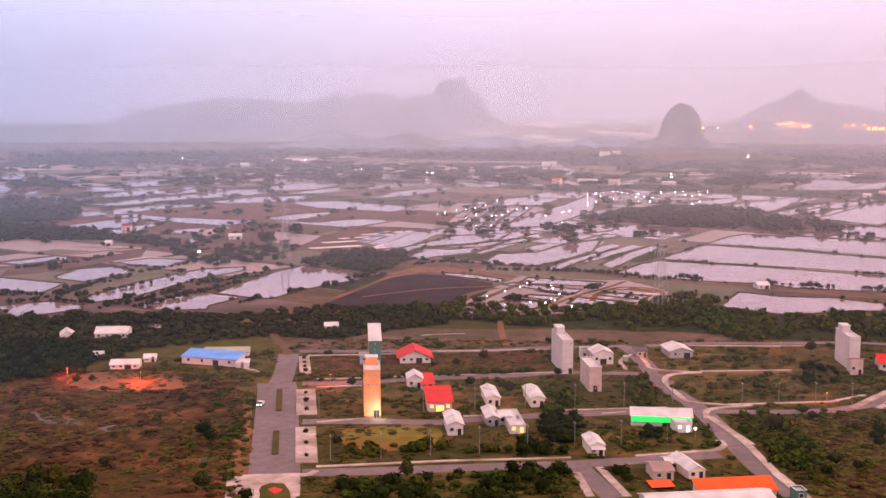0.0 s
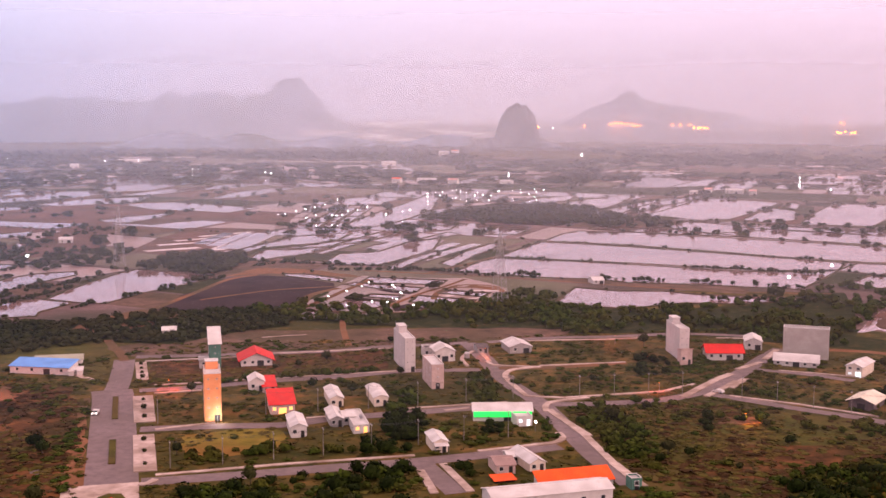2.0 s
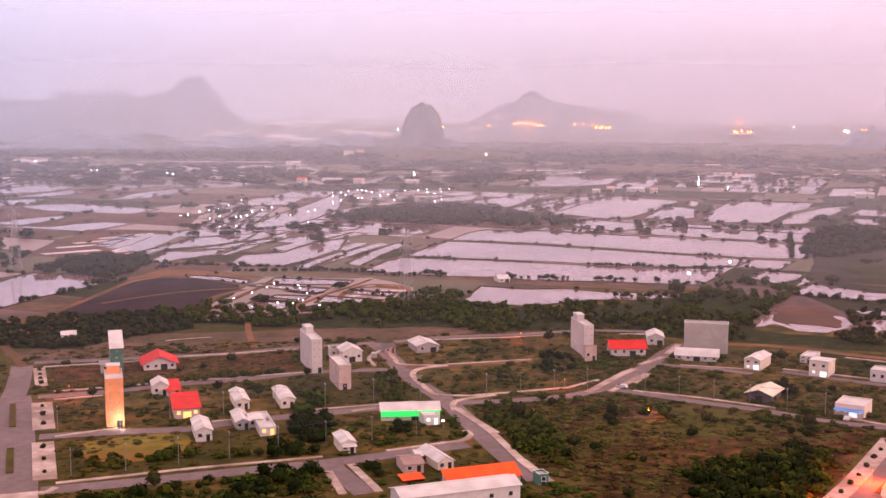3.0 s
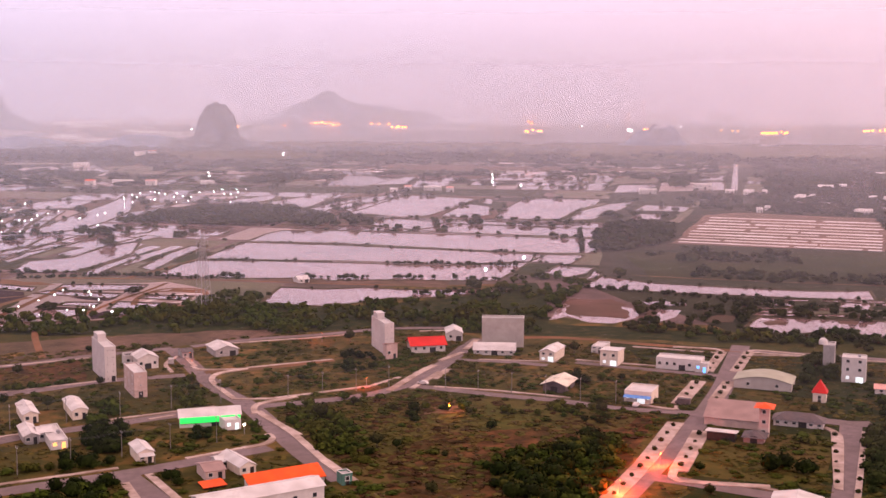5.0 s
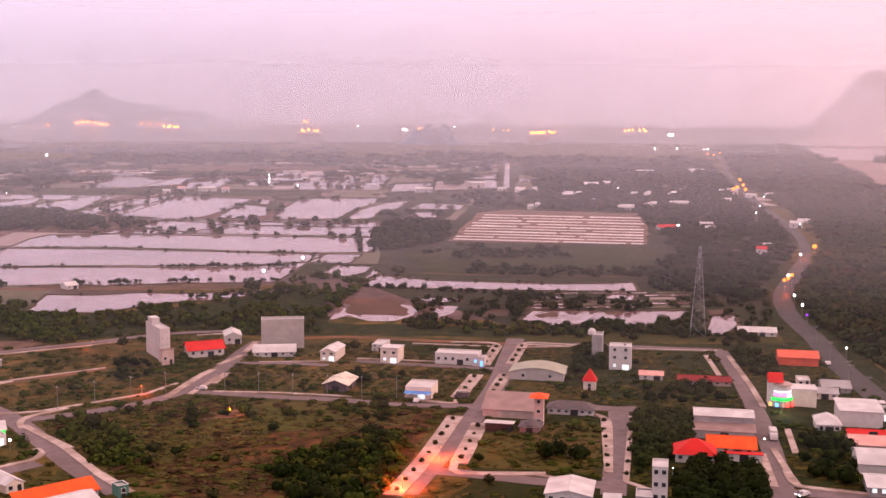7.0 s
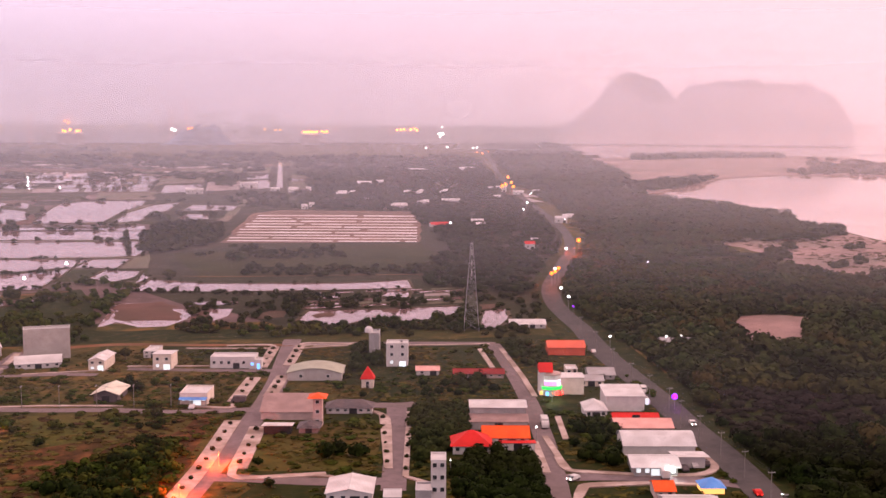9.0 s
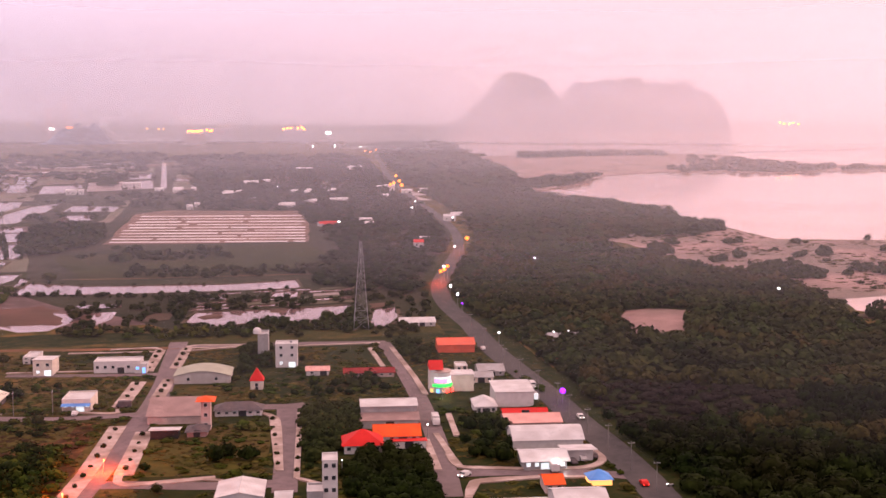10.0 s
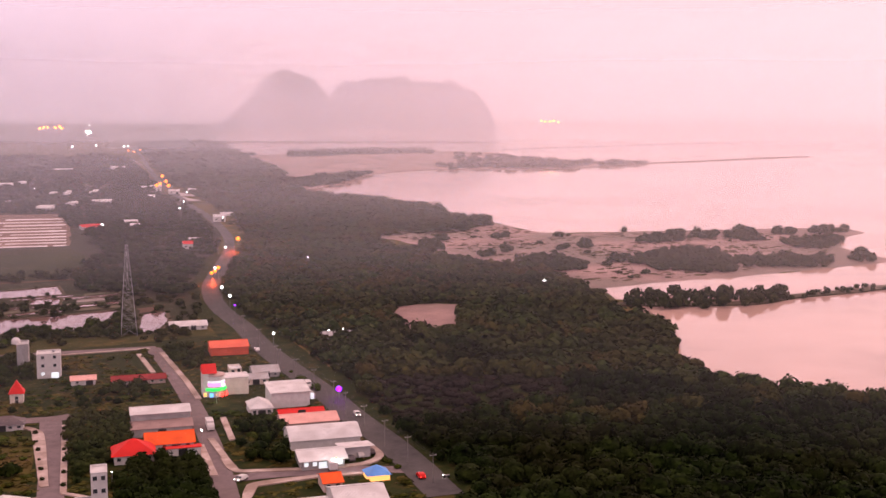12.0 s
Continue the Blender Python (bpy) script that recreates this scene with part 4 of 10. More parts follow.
PONDS = 0
for t_pond in (
    (2, (-699.1, 1804.6), (-774.6, 2000.6), (-730.8, 2002.4), (-659.5, 1856.4)),
    (2, (-572.4, 1475.4), (-630.6, 1566.2), (-652.9, 1684.4), (-621.4, 1671.4), (-564.2, 1520.6)),
    (2, (-539.6, 1465.6), (-579.9, 1580.3), (-567.7, 1619.1), (-513.8, 1545.7), (-511.2, 1499.4)),
    (2, (-488.2, 1321.5), (-500, 1366.4), (-476.1, 1395.7), (-463.8, 1339.9)),
    (2, (-447.6, 1426.5), (-425.5, 1525), (-382.9, 1599.3), (-338.5, 1653.5), (-364.9, 1492.8), (-416.7, 1417.3)),
    (3, (-404.4, 1298), (-358.5, 1409), (-319.9, 1472.2), (-291.8, 1577.2), (-245.3, 1578.7), (-227.1, 1519.6), (-249.2, 1463.6), (-301, 1400.8), (-336.5, 1361.7), (-348.2, 1316.6), (-371, 1282.2)),
    (2, (-372.1, 1129.8), (-380, 1190.3), (-355.3, 1227.5), (-337.3, 1274.9), (-313.8, 1308.9), (-255.7, 1293.6), (-300.3, 1252), (-318.2, 1213.5), (-329.3, 1177.5), (-359.4, 1143.1)),
    (2, (-286.5, 1071.1), (-272.8, 1113.2), (-263.3, 1101.2), (-266.6, 1065.8)),
    (2, (-175.6, 1134.4), (-153.8, 1174.9), (-111.2, 1218.7), (-120.5, 1162), (-144.6, 1103.9), (-168.3, 1115.6)),
    (2, (-275.8, 1345.1), (-242.2, 1422.4), (-162.6, 1466.2), (-171.9, 1366.3), (-250.9, 1319.2)),
    (2, (-189.6, 1347.5), (-124.7, 1367.6), (-67.9, 1315.6), (-26.5, 1267), (-56.6, 1212.7), (-140.3, 1264)),
    (2, (-254.7, 1629.5), (-225.7, 1728.5), (-132.5, 1859.4), (-62.4, 2030.1), (-78.2, 1878.7), (-126.7, 1777.8), (-176.6, 1593.4), (-237.7, 1554.5)),
    (2, (-209, 1486.5), (-148.7, 1633.1), (-80, 1718.9), (-2, 1830.6), (6.7, 1751.8), (-68.1, 1635.8), (-126.5, 1558.1), (-166.2, 1498.9)),
    (2, (-90.6, 1416.7), (-64, 1536.3), (-19.3, 1611.3), (33.9, 1680), (4.5, 1574.4), (-46, 1448.6)),
    (2, (-34.7, 830.7), (-34.6, 870.6), (-6.5, 927.7), (7.6, 963.7), (32, 978.3), (59.4, 988.5), (44.5, 933), (25.2, 907.2), (-14.9, 882.5)),
    (2, (-26.5, 807.3), (-14.7, 867.2), (20.1, 879.2), (40, 883.5), (23.5, 842.2), (-1.6, 821), (-17.5, 800.9)),
    (2, (25.8, 782.8), (39.9, 835.5), (69.9, 846.6), (97.1, 904.5), (131.1, 939), (113.1, 854.6), (86.3, 802.7), (63.6, 768.3), (44.6, 771)),
    (2, (-10.4, 871), (22.8, 899), (44.1, 924.4), (78.4, 951.4), (66.8, 920.5), (37.9, 887.4), (2.6, 863.7)),
    (2, (54.5, 1056), (98.2, 1194.9), (141.2, 1321.2), (185.5, 1466), (198.7, 1435.2), (163.4, 1240.6), (126.4, 1128.7), (91.8, 1051.3), (59.5, 1034.3)),
    (2, (53.1, 1327.5), (80.9, 1411.8), (118.4, 1443.1), (145.4, 1413.7), (114.2, 1311.9), (74.7, 1302.4)),
    (2, (102.7, 1442.6), (133.1, 1530.9), (197.7, 1532.9), (174.5, 1434.5), (122.9, 1413)),
    (2, (146.5, 1155), (161.4, 1225.5), (200.4, 1280.9), (207.8, 1241.8), (170.5, 1162.2)),
    (2, (244, 1250.4), (302.4, 1370.3), (378.9, 1450.8), (347.9, 1362.4), (287.9, 1275.1)),
    (2, (289.2, 1221.3), (338.8, 1326.5), (439.5, 1442.3), (462.9, 1453.3), (402.4, 1319.6), (359.3, 1238), (330.7, 1200.6), (326.3, 1252.5)),
    (2, (341.3, 1140), (398.9, 1246.6), (464.2, 1347.5), (552.4, 1435.4), (469.4, 1287.9), (401.6, 1181.3), (361.2, 1127.8)),
    (2, (468.2, 1589.3), (596.4, 1869.9), (680.6, 1823.2), (714.4, 1761.8), (621.1, 1619.5), (511.8, 1578.5)),
    (2, (602.7, 1904.9), (645.6, 2019), (700.5, 1982.3), (660.4, 1889.5)),
    (2, (169.2, 962.3), (197.7, 1031.9), (202.8, 1006.3), (218.2, 996.6), (198, 958.2)),
    (2, (125.8, 989.8), (134.8, 1041.3), (162.4, 1052.8), (148.4, 1010.2)),
    (2, (21.6, 849.4), (53.5, 928.8), (87.3, 998.9), (113.8, 1014.6), (85.9, 956), (53.4, 887.6), (27.3, 831.8)),
    (2, (100.3, 912.8), (142.4, 985.3), (151.7, 966.5), (128.8, 939)),
    (2, (106.2, 771.9), (136.9, 844.2), (161.9, 889.6), (174.4, 885.9), (141.2, 820), (113.2, 754.5)),
    (2, (66.1, 753.8), (88, 799.5), (114.3, 847.4), (114.8, 829.8), (86.9, 771.6), (74.4, 742.7)),
    (1.6, (109.9, 730.2), (134.7, 778.8), (150.8, 798.1), (200.6, 772.6), (241.4, 747.8), (280.5, 720.4), (312.7, 702.9), (349.2, 703.2), (364.2, 706.8), (339.4, 675), (300.6, 628.6), (241.2, 657.8), (208, 667.3), (195.1, 683.9), (156.4, 698.5)),
    (1.6, (154.1, 807), (178.6, 851.9), (206.2, 898.3), (244.8, 872.6), (274.7, 850.7), (316, 811.4), (355.7, 773.6), (384.1, 745.5), (395.6, 740.4), (363.5, 707.2), (316.3, 711.1), (283.8, 728.9), (244.2, 756.6), (202.2, 778.7)),
    (1.6, (210.2, 905.6), (239.9, 960.3), (260.7, 983.1), (310.6, 961.3), (358.1, 919.1), (390, 894.7), (439.3, 852.8), (483.1, 818.8), (431.3, 732.4), (398.9, 746.7), (358.8, 780.3), (320.2, 822.1), (278.5, 862.2), (248.1, 884.4)),
    (1.6, (271.6, 995), (285.8, 1017.7), (312.5, 1000.2), (336.6, 1007.7), (383.5, 929.6), (384.2, 918.4), (345.3, 940.8)),
    (1.6, (386.5, 917.4), (404.8, 954.3), (432.3, 978.5), (485.4, 931.1), (529.8, 894.1), (490.9, 830.2), (445.7, 865.2)),
    (1.6, (342.8, 1125.3), (371, 1166.9), (438.3, 1269.9), (532.9, 1367.2), (560.7, 1321.7), (586.4, 1289), (505.7, 1167.9), (440.7, 1083.2), (404.8, 1069.8), (386.9, 1121.3)),
    (1.6, (318.6, 1165.8), (364.5, 1228), (437.5, 1330.5), (472.8, 1369.7), (526.7, 1381.4), (459.6, 1290.5), (383.5, 1186), (344.1, 1139.6), (311.8, 1109.8)),
    (1.6, (448.7, 1072.5), (508.6, 1166.7), (541.9, 1207), (549.2, 1167.1), (505.1, 1070.6), (464.4, 1037.1)),
    (1.6, (560.1, 1218.4), (598, 1284.1), (599.3, 1262.3), (564.8, 1197.3)),
    (1.6, (485, 1021.3), (541.4, 1118.6), (619.5, 1233.1), (649.9, 1262.3), (724.2, 1220.4), (677, 1149.7), (615.2, 1087.1), (544.3, 995.7), (518.5, 1006.8)),
    (1.6, (544.4, 981.9), (617.1, 1078), (693.8, 1152.2), (742.3, 1171.1), (669.2, 1081), (575.4, 982.3)),
    (1.6, (417.3, 997.5), (454.1, 1014.2), (501.1, 961.3), (504.5, 922.8), (434.7, 983.7)),
    (1.6, (349.8, 1014.2), (390, 1062.2), (419.2, 1016), (404.3, 966.3), (368.9, 947), (353.1, 976.8)),
    (2, (146.1, 599.8), (160.5, 632.1), (171, 653.4), (191.7, 636.8), (217.8, 632.4), (233.5, 618), (257.5, 607.3), (297.1, 594.4), (270.2, 587.4), (246.8, 582.1), (216, 589.4), (190.1, 580), (173.6, 577.4)),
    (2, (336.4, 586.6), (353, 605.1), (371.1, 622), (387, 584.6), (443.1, 531.3), (469.2, 517.1), (486.2, 512), (462.8, 482.7), (424.6, 508.9), (374.3, 547.7)),
    (2, (338.4, 436.6), (357.1, 455.2), (369.4, 464.1), (396.6, 444.5), (438.8, 420), (421.8, 405.3), (396.5, 394.5), (382.3, 397.8), (376.5, 417.7), (351.9, 420.9)),
    (2, (427.6, 473), (441.1, 485.9), (452.7, 474.2), (435, 457.5)),
    (2, (393, 498.9), (402, 507.9), (416.8, 494.7), (405.2, 483)),
    (1.6, (362.8, 704), (387.2, 744.1), (416.9, 723.3), (382, 682)),
    (2, (345.3, 654), (372, 679.8), (387.9, 659.8), (369.6, 637.2), (346, 624.7)),
    (2, (345.8, 603), (381.3, 650.1), (375.2, 628.8)),
    (2, (841.6, 1779.7), (911, 1882.9), (1039.8, 1903.8), (930.5, 1744.1)),
    (2, (900.6, 1639.1), (962.3, 1731.4), (980.1, 1703.8), (912.1, 1598.1)),
    (2, (745.8, 1665.5), (806.1, 1753.6), (930.5, 1744.1), (854.8, 1621.3)),
    (2, (695.6, 1553.5), (740.8, 1632.7), (781.9, 1616), (722.4, 1512.1)),
    (2, (763.8, 1422.9), (846, 1539.7), (897.6, 1569), (796.1, 1423.6)),
    (2, (813.8, 1430.5), (882.3, 1524.8), (939.1, 1552.1), (841, 1405)),
    (2, (486.5, 1609), (618.5, 1910.5), (682.6, 1803.1), (547, 1584.1)),
    (2, (573.6, 1515.4), (683, 1727), (794.7, 1798.5), (653.5, 1540.4)),
    (2, (1396.2, 1763.6), (1530.2, 1900.1), (1670.5, 1733.7), (1576.7, 1643.3)),
    (2, (672.3, 1062.7), (728.8, 1127.8), (757.8, 1078.5), (715, 1027.9)),
    (2, (606.5, 968.9), (653.8, 1022.2), (673.3, 998.4), (637.7, 955.4)),
    (2, (395.5, 368.2), (435.3, 401.7), (448.1, 396), (427.3, 375.3), (402.3, 360.9)),
    (1, (58.9, 832.1), (98.6, 917.6), (104.9, 908.6), (67.6, 823.3)),
    (1, (68.3, 814.8), (124.4, 923.3), (130.7, 914.1), (76.8, 806.1)),
    (1, (82.1, 808.6), (134, 902), (140.1, 893.1), (90.5, 800)),
    (1, (91.7, 797.9), (149.7, 895.1), (155.8, 886.2), (100.1, 789.4)),
    (1, (61.7, 869.4), (85.6, 910.9), (92, 902), (70.7, 859.9)),
    (1, (-71.2, 917.9), (-50.9, 1003.6), (-41.6, 996.3), (-58.9, 911.9)),
    (1, (-60.1, 901.6), (-34.9, 1003.9), (-25.8, 996.6), (-48.1, 895.7)),
    (1, (-50.9, 881.8), (-22.9, 999.1), (-13.8, 991.9), (-39.2, 876.2)),
    (1, (-41.1, 878.1), (-11.9, 999.4), (-3, 992.1), (-29.5, 872.6)),
    (1.6, (-276.8, 707.8), (-228.4, 682.8), (-228.1, 644.8), (-255.9, 653.7), (-285.5, 671.8)),
    (1.6, (-244.4, 713.3), (-240.6, 748.3), (-220.5, 760.7), (-206, 748.2), (-200.5, 731), (-210.6, 705.2), (-218.6, 688.1), (-239.3, 702.4)),
    (1.6, (-225.1, 782.3), (-208.5, 807.5), (-177.3, 796.5), (-184.7, 757.8), (-209.2, 765.9)),
    (1.6, (-201.3, 624.4), (-186.8, 682.9), (-164.5, 737.9), (-157.6, 749.6), (-132.7, 760.5), (-129.7, 742.8), (-151.7, 699.8), (-162.3, 664.5), (-172.3, 628.8), (-188.3, 611.7)),
    (1.6, (-244.5, 591.5), (-230.8, 588.4), (-213.1, 560.9), (-187.6, 588.9), (-193.5, 603.8), (-213, 616.2), (-230.3, 603.6)),
    (1.6, (-163.3, 600.2), (-153.9, 629.5), (-133.5, 646.4), (-114.9, 633.7), (-113.5, 625.8), (-124.3, 601.3), (-123.1, 589.3), (-140.8, 585.3), (-157.2, 591.5)),
    (1.6, (-388.2, 997.1), (-357.2, 998), (-341.4, 1066.7), (-303.9, 1144.3), (-296.8, 1117.2), (-282.3, 1021.7), (-311.5, 998.5), (-327.3, 989.3), (-349.9, 977.3)),
    (1.6, (-304.2, 988.2), (-289.5, 1032.2), (-265.1, 1092.3), (-261.6, 1068.4), (-269.5, 990), (-277.2, 958.7)),
    (1.6, (-274, 940.9), (-264.6, 964.3), (-248.4, 956.3), (-246.4, 925.8), (-265.6, 918.4)),
    (1.6, (-247.1, 999.9), (-216.5, 1033.6), (-209.5, 990.1), (-235.7, 969.8)),
    (1.6, (-209.2, 932.8), (-201.6, 942.7), (-193.9, 915.7), (-194, 889.1), (-202.3, 905.7)),
    (1.6, (-144.1, 541.1), (-139.1, 548.6), (-131.1, 544.4), (-132.2, 529.8)),
    (1.6, (-130.4, 642.9), (-122.4, 683.1), (-105.7, 746.6), (-95, 766.1), (-84.5, 757.3), (-61.1, 747.5), (-40.3, 722.9), (-59.8, 689.4), (-80.3, 659.1), (-94.9, 624.8), (-113.3, 631.9)),
    (1.6, (0.3, 734), (16.9, 727.8), (37.8, 705), (34.7, 689.1), (16.4, 707.8), (1.1, 722)),
    (1.6, (45.7, 686.5), (53.6, 712), (100, 690.8), (92.9, 671.6), (74.6, 677.9)),
    (1.6, (35.1, 681.1), (42.9, 688.7), (81.4, 661), (73.7, 643.8), (52.9, 663.9)),
    (1.6, (24.4, 599.5), (34.8, 623), (59.6, 613.1), (48.8, 594), (26.8, 595.4)),
    (1.6, (43.6, 632.5), (49.1, 642.1), (67.2, 634.5), (61.7, 620.9)),
    (1.6, (67.3, 610.3), (75.3, 633.5), (104.9, 613.1), (97.6, 600.1)),
    (1.6, (87.2, 640.1), (94.4, 651.2), (117.3, 637.3), (109.6, 624.5)),
    (1.6, (12.5, 587.9), (34.9, 578.9), (28.2, 569.3), (11, 577.9)),
    (1, (266.7, 496.9), (281.8, 518.4), (308.6, 553.8), (315.3, 547.8), (318.9, 520), (325.3, 508.9), (313.5, 488), (291.8, 475.6), (280.7, 482.3), (280.4, 503.1), (270.9, 497)),
    (1, (307.6, 470.3), (335.8, 502.1), (344.4, 496.2), (329.7, 479.6), (315.3, 472.5)),
    (1, (340.6, 527.6), (352.5, 524.6), (359.2, 512.7), (354.1, 506.5), (337.6, 517.7)),
):
    PONDS += 1
    pond(*t_pond[1:], dike=t_pond[0], seed=40 + PONDS)


for k, pts in enumerate(([(285, 514.3), (306.4, 548.2), (330.2, 541.2), (327.5, 521.7), (317.7, 511.3), (314.9, 499), (303.6, 484.8), (297.8, 493.1), (286.6, 501.9), (284.4, 494), (283.3, 508.4)], [(301.6, 471.8), (325.6, 499.2), (334.6, 502.8), (307.1, 470.7)], [(336.7, 469.8), (354, 477), (359.6, 470.3), (347.6, 456.8), (334.3, 461.7)], [(360.8, 451.5), (373.3, 451.7), (370.3, 443.8), (357.9, 443.6)], [(398.2, 440.8), (407.4, 435.1), (399.8, 428.5), (393.9, 433.9)], [(446.8, 415.3), (460.2, 409.5), (453.2, 402.3), (437.5, 404.7)])):
    sheet("ground_red_pond_bed", pts, 0.2, M["drained"], "bare red mud bed rising from a shallow pond", "mud", rough_edge=2, step=6, seed=71 + k, skirt=0.15)


def pond_field(a, b, c, d, nx, ny, seed, wet=0.5, mud=0.25, dike=1.8):
    """A quarter of ponds side by side: cells of water, wet mud or grass with dikes between them."""
    rnd = random.Random(seed)

    def at(u, v):
        p = [(a[i] * (1 - u) + b[i] * u) * (1 - v) + (d[i] * (1 - u) + c[i] * u) * v for i in (0, 1)]
        return (p[0], p[1])
    us = [0] + sorted((k + rnd.uniform(-0.22, 0.22)) / nx for k in range(1, nx)) + [1]
    for u0, u1 in zip(us, us[1:]):
        vs = [0] + sorted((k + rnd.uniform(-0.25, 0.25)) / ny for k in range(1, ny)) + [1]
        for v0, v1 in zip(vs, vs[1:]):
            gu, gv = (u1 - u0) * 0.06, (v1 - v0) * 0.09
            cell = [at(u0 + gu, v0 + gv), at(u1 - gu, v0 + gv), at(u1 - gu, v1 - gv), at(u0 + gu, v1 - gv)]
            mid = at((u0 + u1) / 2, (v0 + v1) / 2)
            if any(inside_one(mid, w) or sum(inside_one(q, w) for q in cell) > 1 for w in HAND_PONDS):
                continue
            lift = 0.085 if any(inside_one(q, w) for q in cell for w in HAND_PONDS) else 0.12
            k = rnd.random()
            if k < wet:
                WATER_LIST.append(cell)
                DIKE_LIST.append(cell + [cell[0]])
                sheet("water_pond", cell, lift, M["pond"], "still muddy fish pond mirroring the sky", "pond", rough_edge=1.5, step=16, seed=int(mid[0]))
                ribbon("dike", cell + [cell[0]], dike, 0.4, M["dike"], "low earth dike round a pond", "dike", thick=0.4, smooth=False)
            else:
                m, lab = ("red_mud", "drained reddish pond bed") if k < wet + mud else ("wet_grass", "wet overgrown pond bed")
                sheet("ground_pond_bed", cell, 0.07, M[m], lab + " between dikes", "field", rough_edge=2, step=16, seed=int(mid[0]))


def inside_one(p, poly):
    hit = False
    for (x0, y0), (x1, y1) in zip(poly, poly[1:] + poly[:1]):
        if (y0 > p[1]) != (y1 > p[1]) and p[0] < (x1 - x0) * (p[1] - y0) / (y1 - y0) + x0:
            hit = not hit
    return hit


HAND_PONDS = list(WATER_LIST)
WATER_LIST.append([(-72, 590.2), (-48.5, 675.2), (-33.5, 714.4), (-16, 730.4), (30.5, 692.9), (31.7, 660.6), (14.7, 637), (1.9, 598.3), (-48.7, 594)])
pond_field((-763.8, 1709.4), (-629, 2181.5), (-249.1, 1656.6), (-617.6, 1411.4), 5, 5, 501, 0.2, 0.3)
pond_field((-527.4, 1827.5), (-254.3, 2298.5), (-84.4, 2029.2), (-297.9, 1654.9), 5, 5, 502, 0.35, 0.3)
pond_field((-254.3, 2298.5), (258.9, 2433.4), (244.6, 1673.4), (47.9, 1738.2), 7, 5, 503, 0.45, 0.25)
pond_field((-4.7, 1033), (37.4, 1353.8), (123.9, 1384), (54.4, 1034.2), 6, 5, 504, 0.92, 0.08)
pond_field((152.3, 1225.3), (209.1, 1521.7), (357.6, 1503.8), (237.3, 1258), 7, 4, 508, 0.8, 0.1)
pond_field((-355.8, 764.6), (-294.6, 865.9), (-231, 837.8), (-310, 736.8), 3, 2, 505, 0.1, 0.7)
pond_field((194.8, 1671.7), (513.1, 2233), (824.2, 2131), (549.7, 1868.1), 7, 4, 507, 0.45, 0.2)
pond_field((573.5, 936.3), (786.8, 1204.8), (864.6, 1194.1), (628.5, 912.5), 2, 6, 510, 0.55, 0.2)
pond_field((36.6, 764.9), (87, 809.2), (148, 913.7), (94.8, 743), 1, 5, 511, 0.7, 0.2)
pond_field((656.9, 1467.1), (920, 1975.7), (1162.7, 1880.5), (818.4, 1359.6), 7, 6, 509, 0.5, 0.3)
pond_field((366.2, 469.2), (405.7, 515.1), (491.7, 465.3), (449.1, 424.4), 6, 3, 514, 0.5, 0.3)
pond_field((-1050.4, 2162.5), (-686, 2603.9), (-266.3, 2407.5), (-681, 1757.6), 6, 4, 515, 0.4, 0.3)
pond_field((724.5, 2394.1), (1321.3, 2419.9), (1601.4, 2128.7), (1366.7, 1852.4), 8, 3, 518, 0.4, 0.2)
pond_field((931.4, 1224.1), (1243, 1619.1), (1474.4, 1407.2), (1176.6, 1121.7), 7, 4, 519, 0.18, 0.12)
pond_field((-703.9, 2672.4), (-328.3, 2970.3), (310.7, 2923.2), (265.2, 2493.1), 8, 3, 520, 0.35, 0.2)
pond_field((1198.8, 1920.8), (1398.4, 1871.1), (970, 1298.9), (792.1, 1310.4), 3, 3, 516, 0.35, 0.2)
pond_field((367.5, 1100.1), (462, 1089.1), (562.7, 960.6), (533.3, 910.3), 5, 2, 517, 0.6, 0.1)

# Salt pans in strips.
def salt_strip(a, b, width, material="salt"):
    ribbon("ground_salt_pan", [a, b], width, 0.06, M[material], "pale crusted salt pan strip", "salt pan", smooth=False)


for a, b, w in (((697.5, 959.2), (769.5, 886.6), 13), ((774.7, 882.1), (812.3, 842), 13), ((677.4, 934.2), (702.2, 908.2), 9), ((706, 905.2), (788.3, 820.7), 9), ((656, 910.2), (685.8, 880.4), 13), ((689.5, 877.5), (727.1, 838.7), 13), ((730.9, 835.4), (767.9, 796), 13), ((634.3, 891.3), (673.1, 852.2), 9), ((677.3, 846.4), (744.4, 776.9), 9), ((618.1, 868.5), (646.7, 837.3), 12), ((650.8, 834.2), (680.1, 805.2), 12), ((680.4, 802.3), (727.6, 754.3), 12), ((598.3, 850.7), (674.6, 773.1), 8), ((678, 767.3), (709.5, 735.6), 8), ((582.3, 830.1), (639.7, 771.2), 11), ((642, 769.3), (691.5, 716.9), 11), ((567.9, 810.9), (635.1, 741.1), 8), ((637.6, 738.9), (674.8, 699.6), 8), ((550, 796.5), (572.7, 772.9), 9), ((575.3, 771), (625.4, 717.7), 9), ((626.9, 716.5), (659.5, 683.8), 9), ((536, 779.5), (596, 716.5), 8), ((599, 714), (634.1, 677.6), 8), ((637.1, 674.8), (644.2, 667.9), 8)):
    salt_strip(a, b, w)
SALT_FIELD = [(522.1, 769.6), (710.2, 984.6), (757.7, 999.2), (850, 886.3), (729.8, 752.1), (643.1, 663.5), (581.2, 715.8)]
WATER_LIST.append(SALT_FIELD)
sheet("ground_salt_field", SALT_FIELD, 0.03, M["salt_mud"], "pinkish salt field between the pans", "salt field", rough_edge=2, step=30, seed=90)
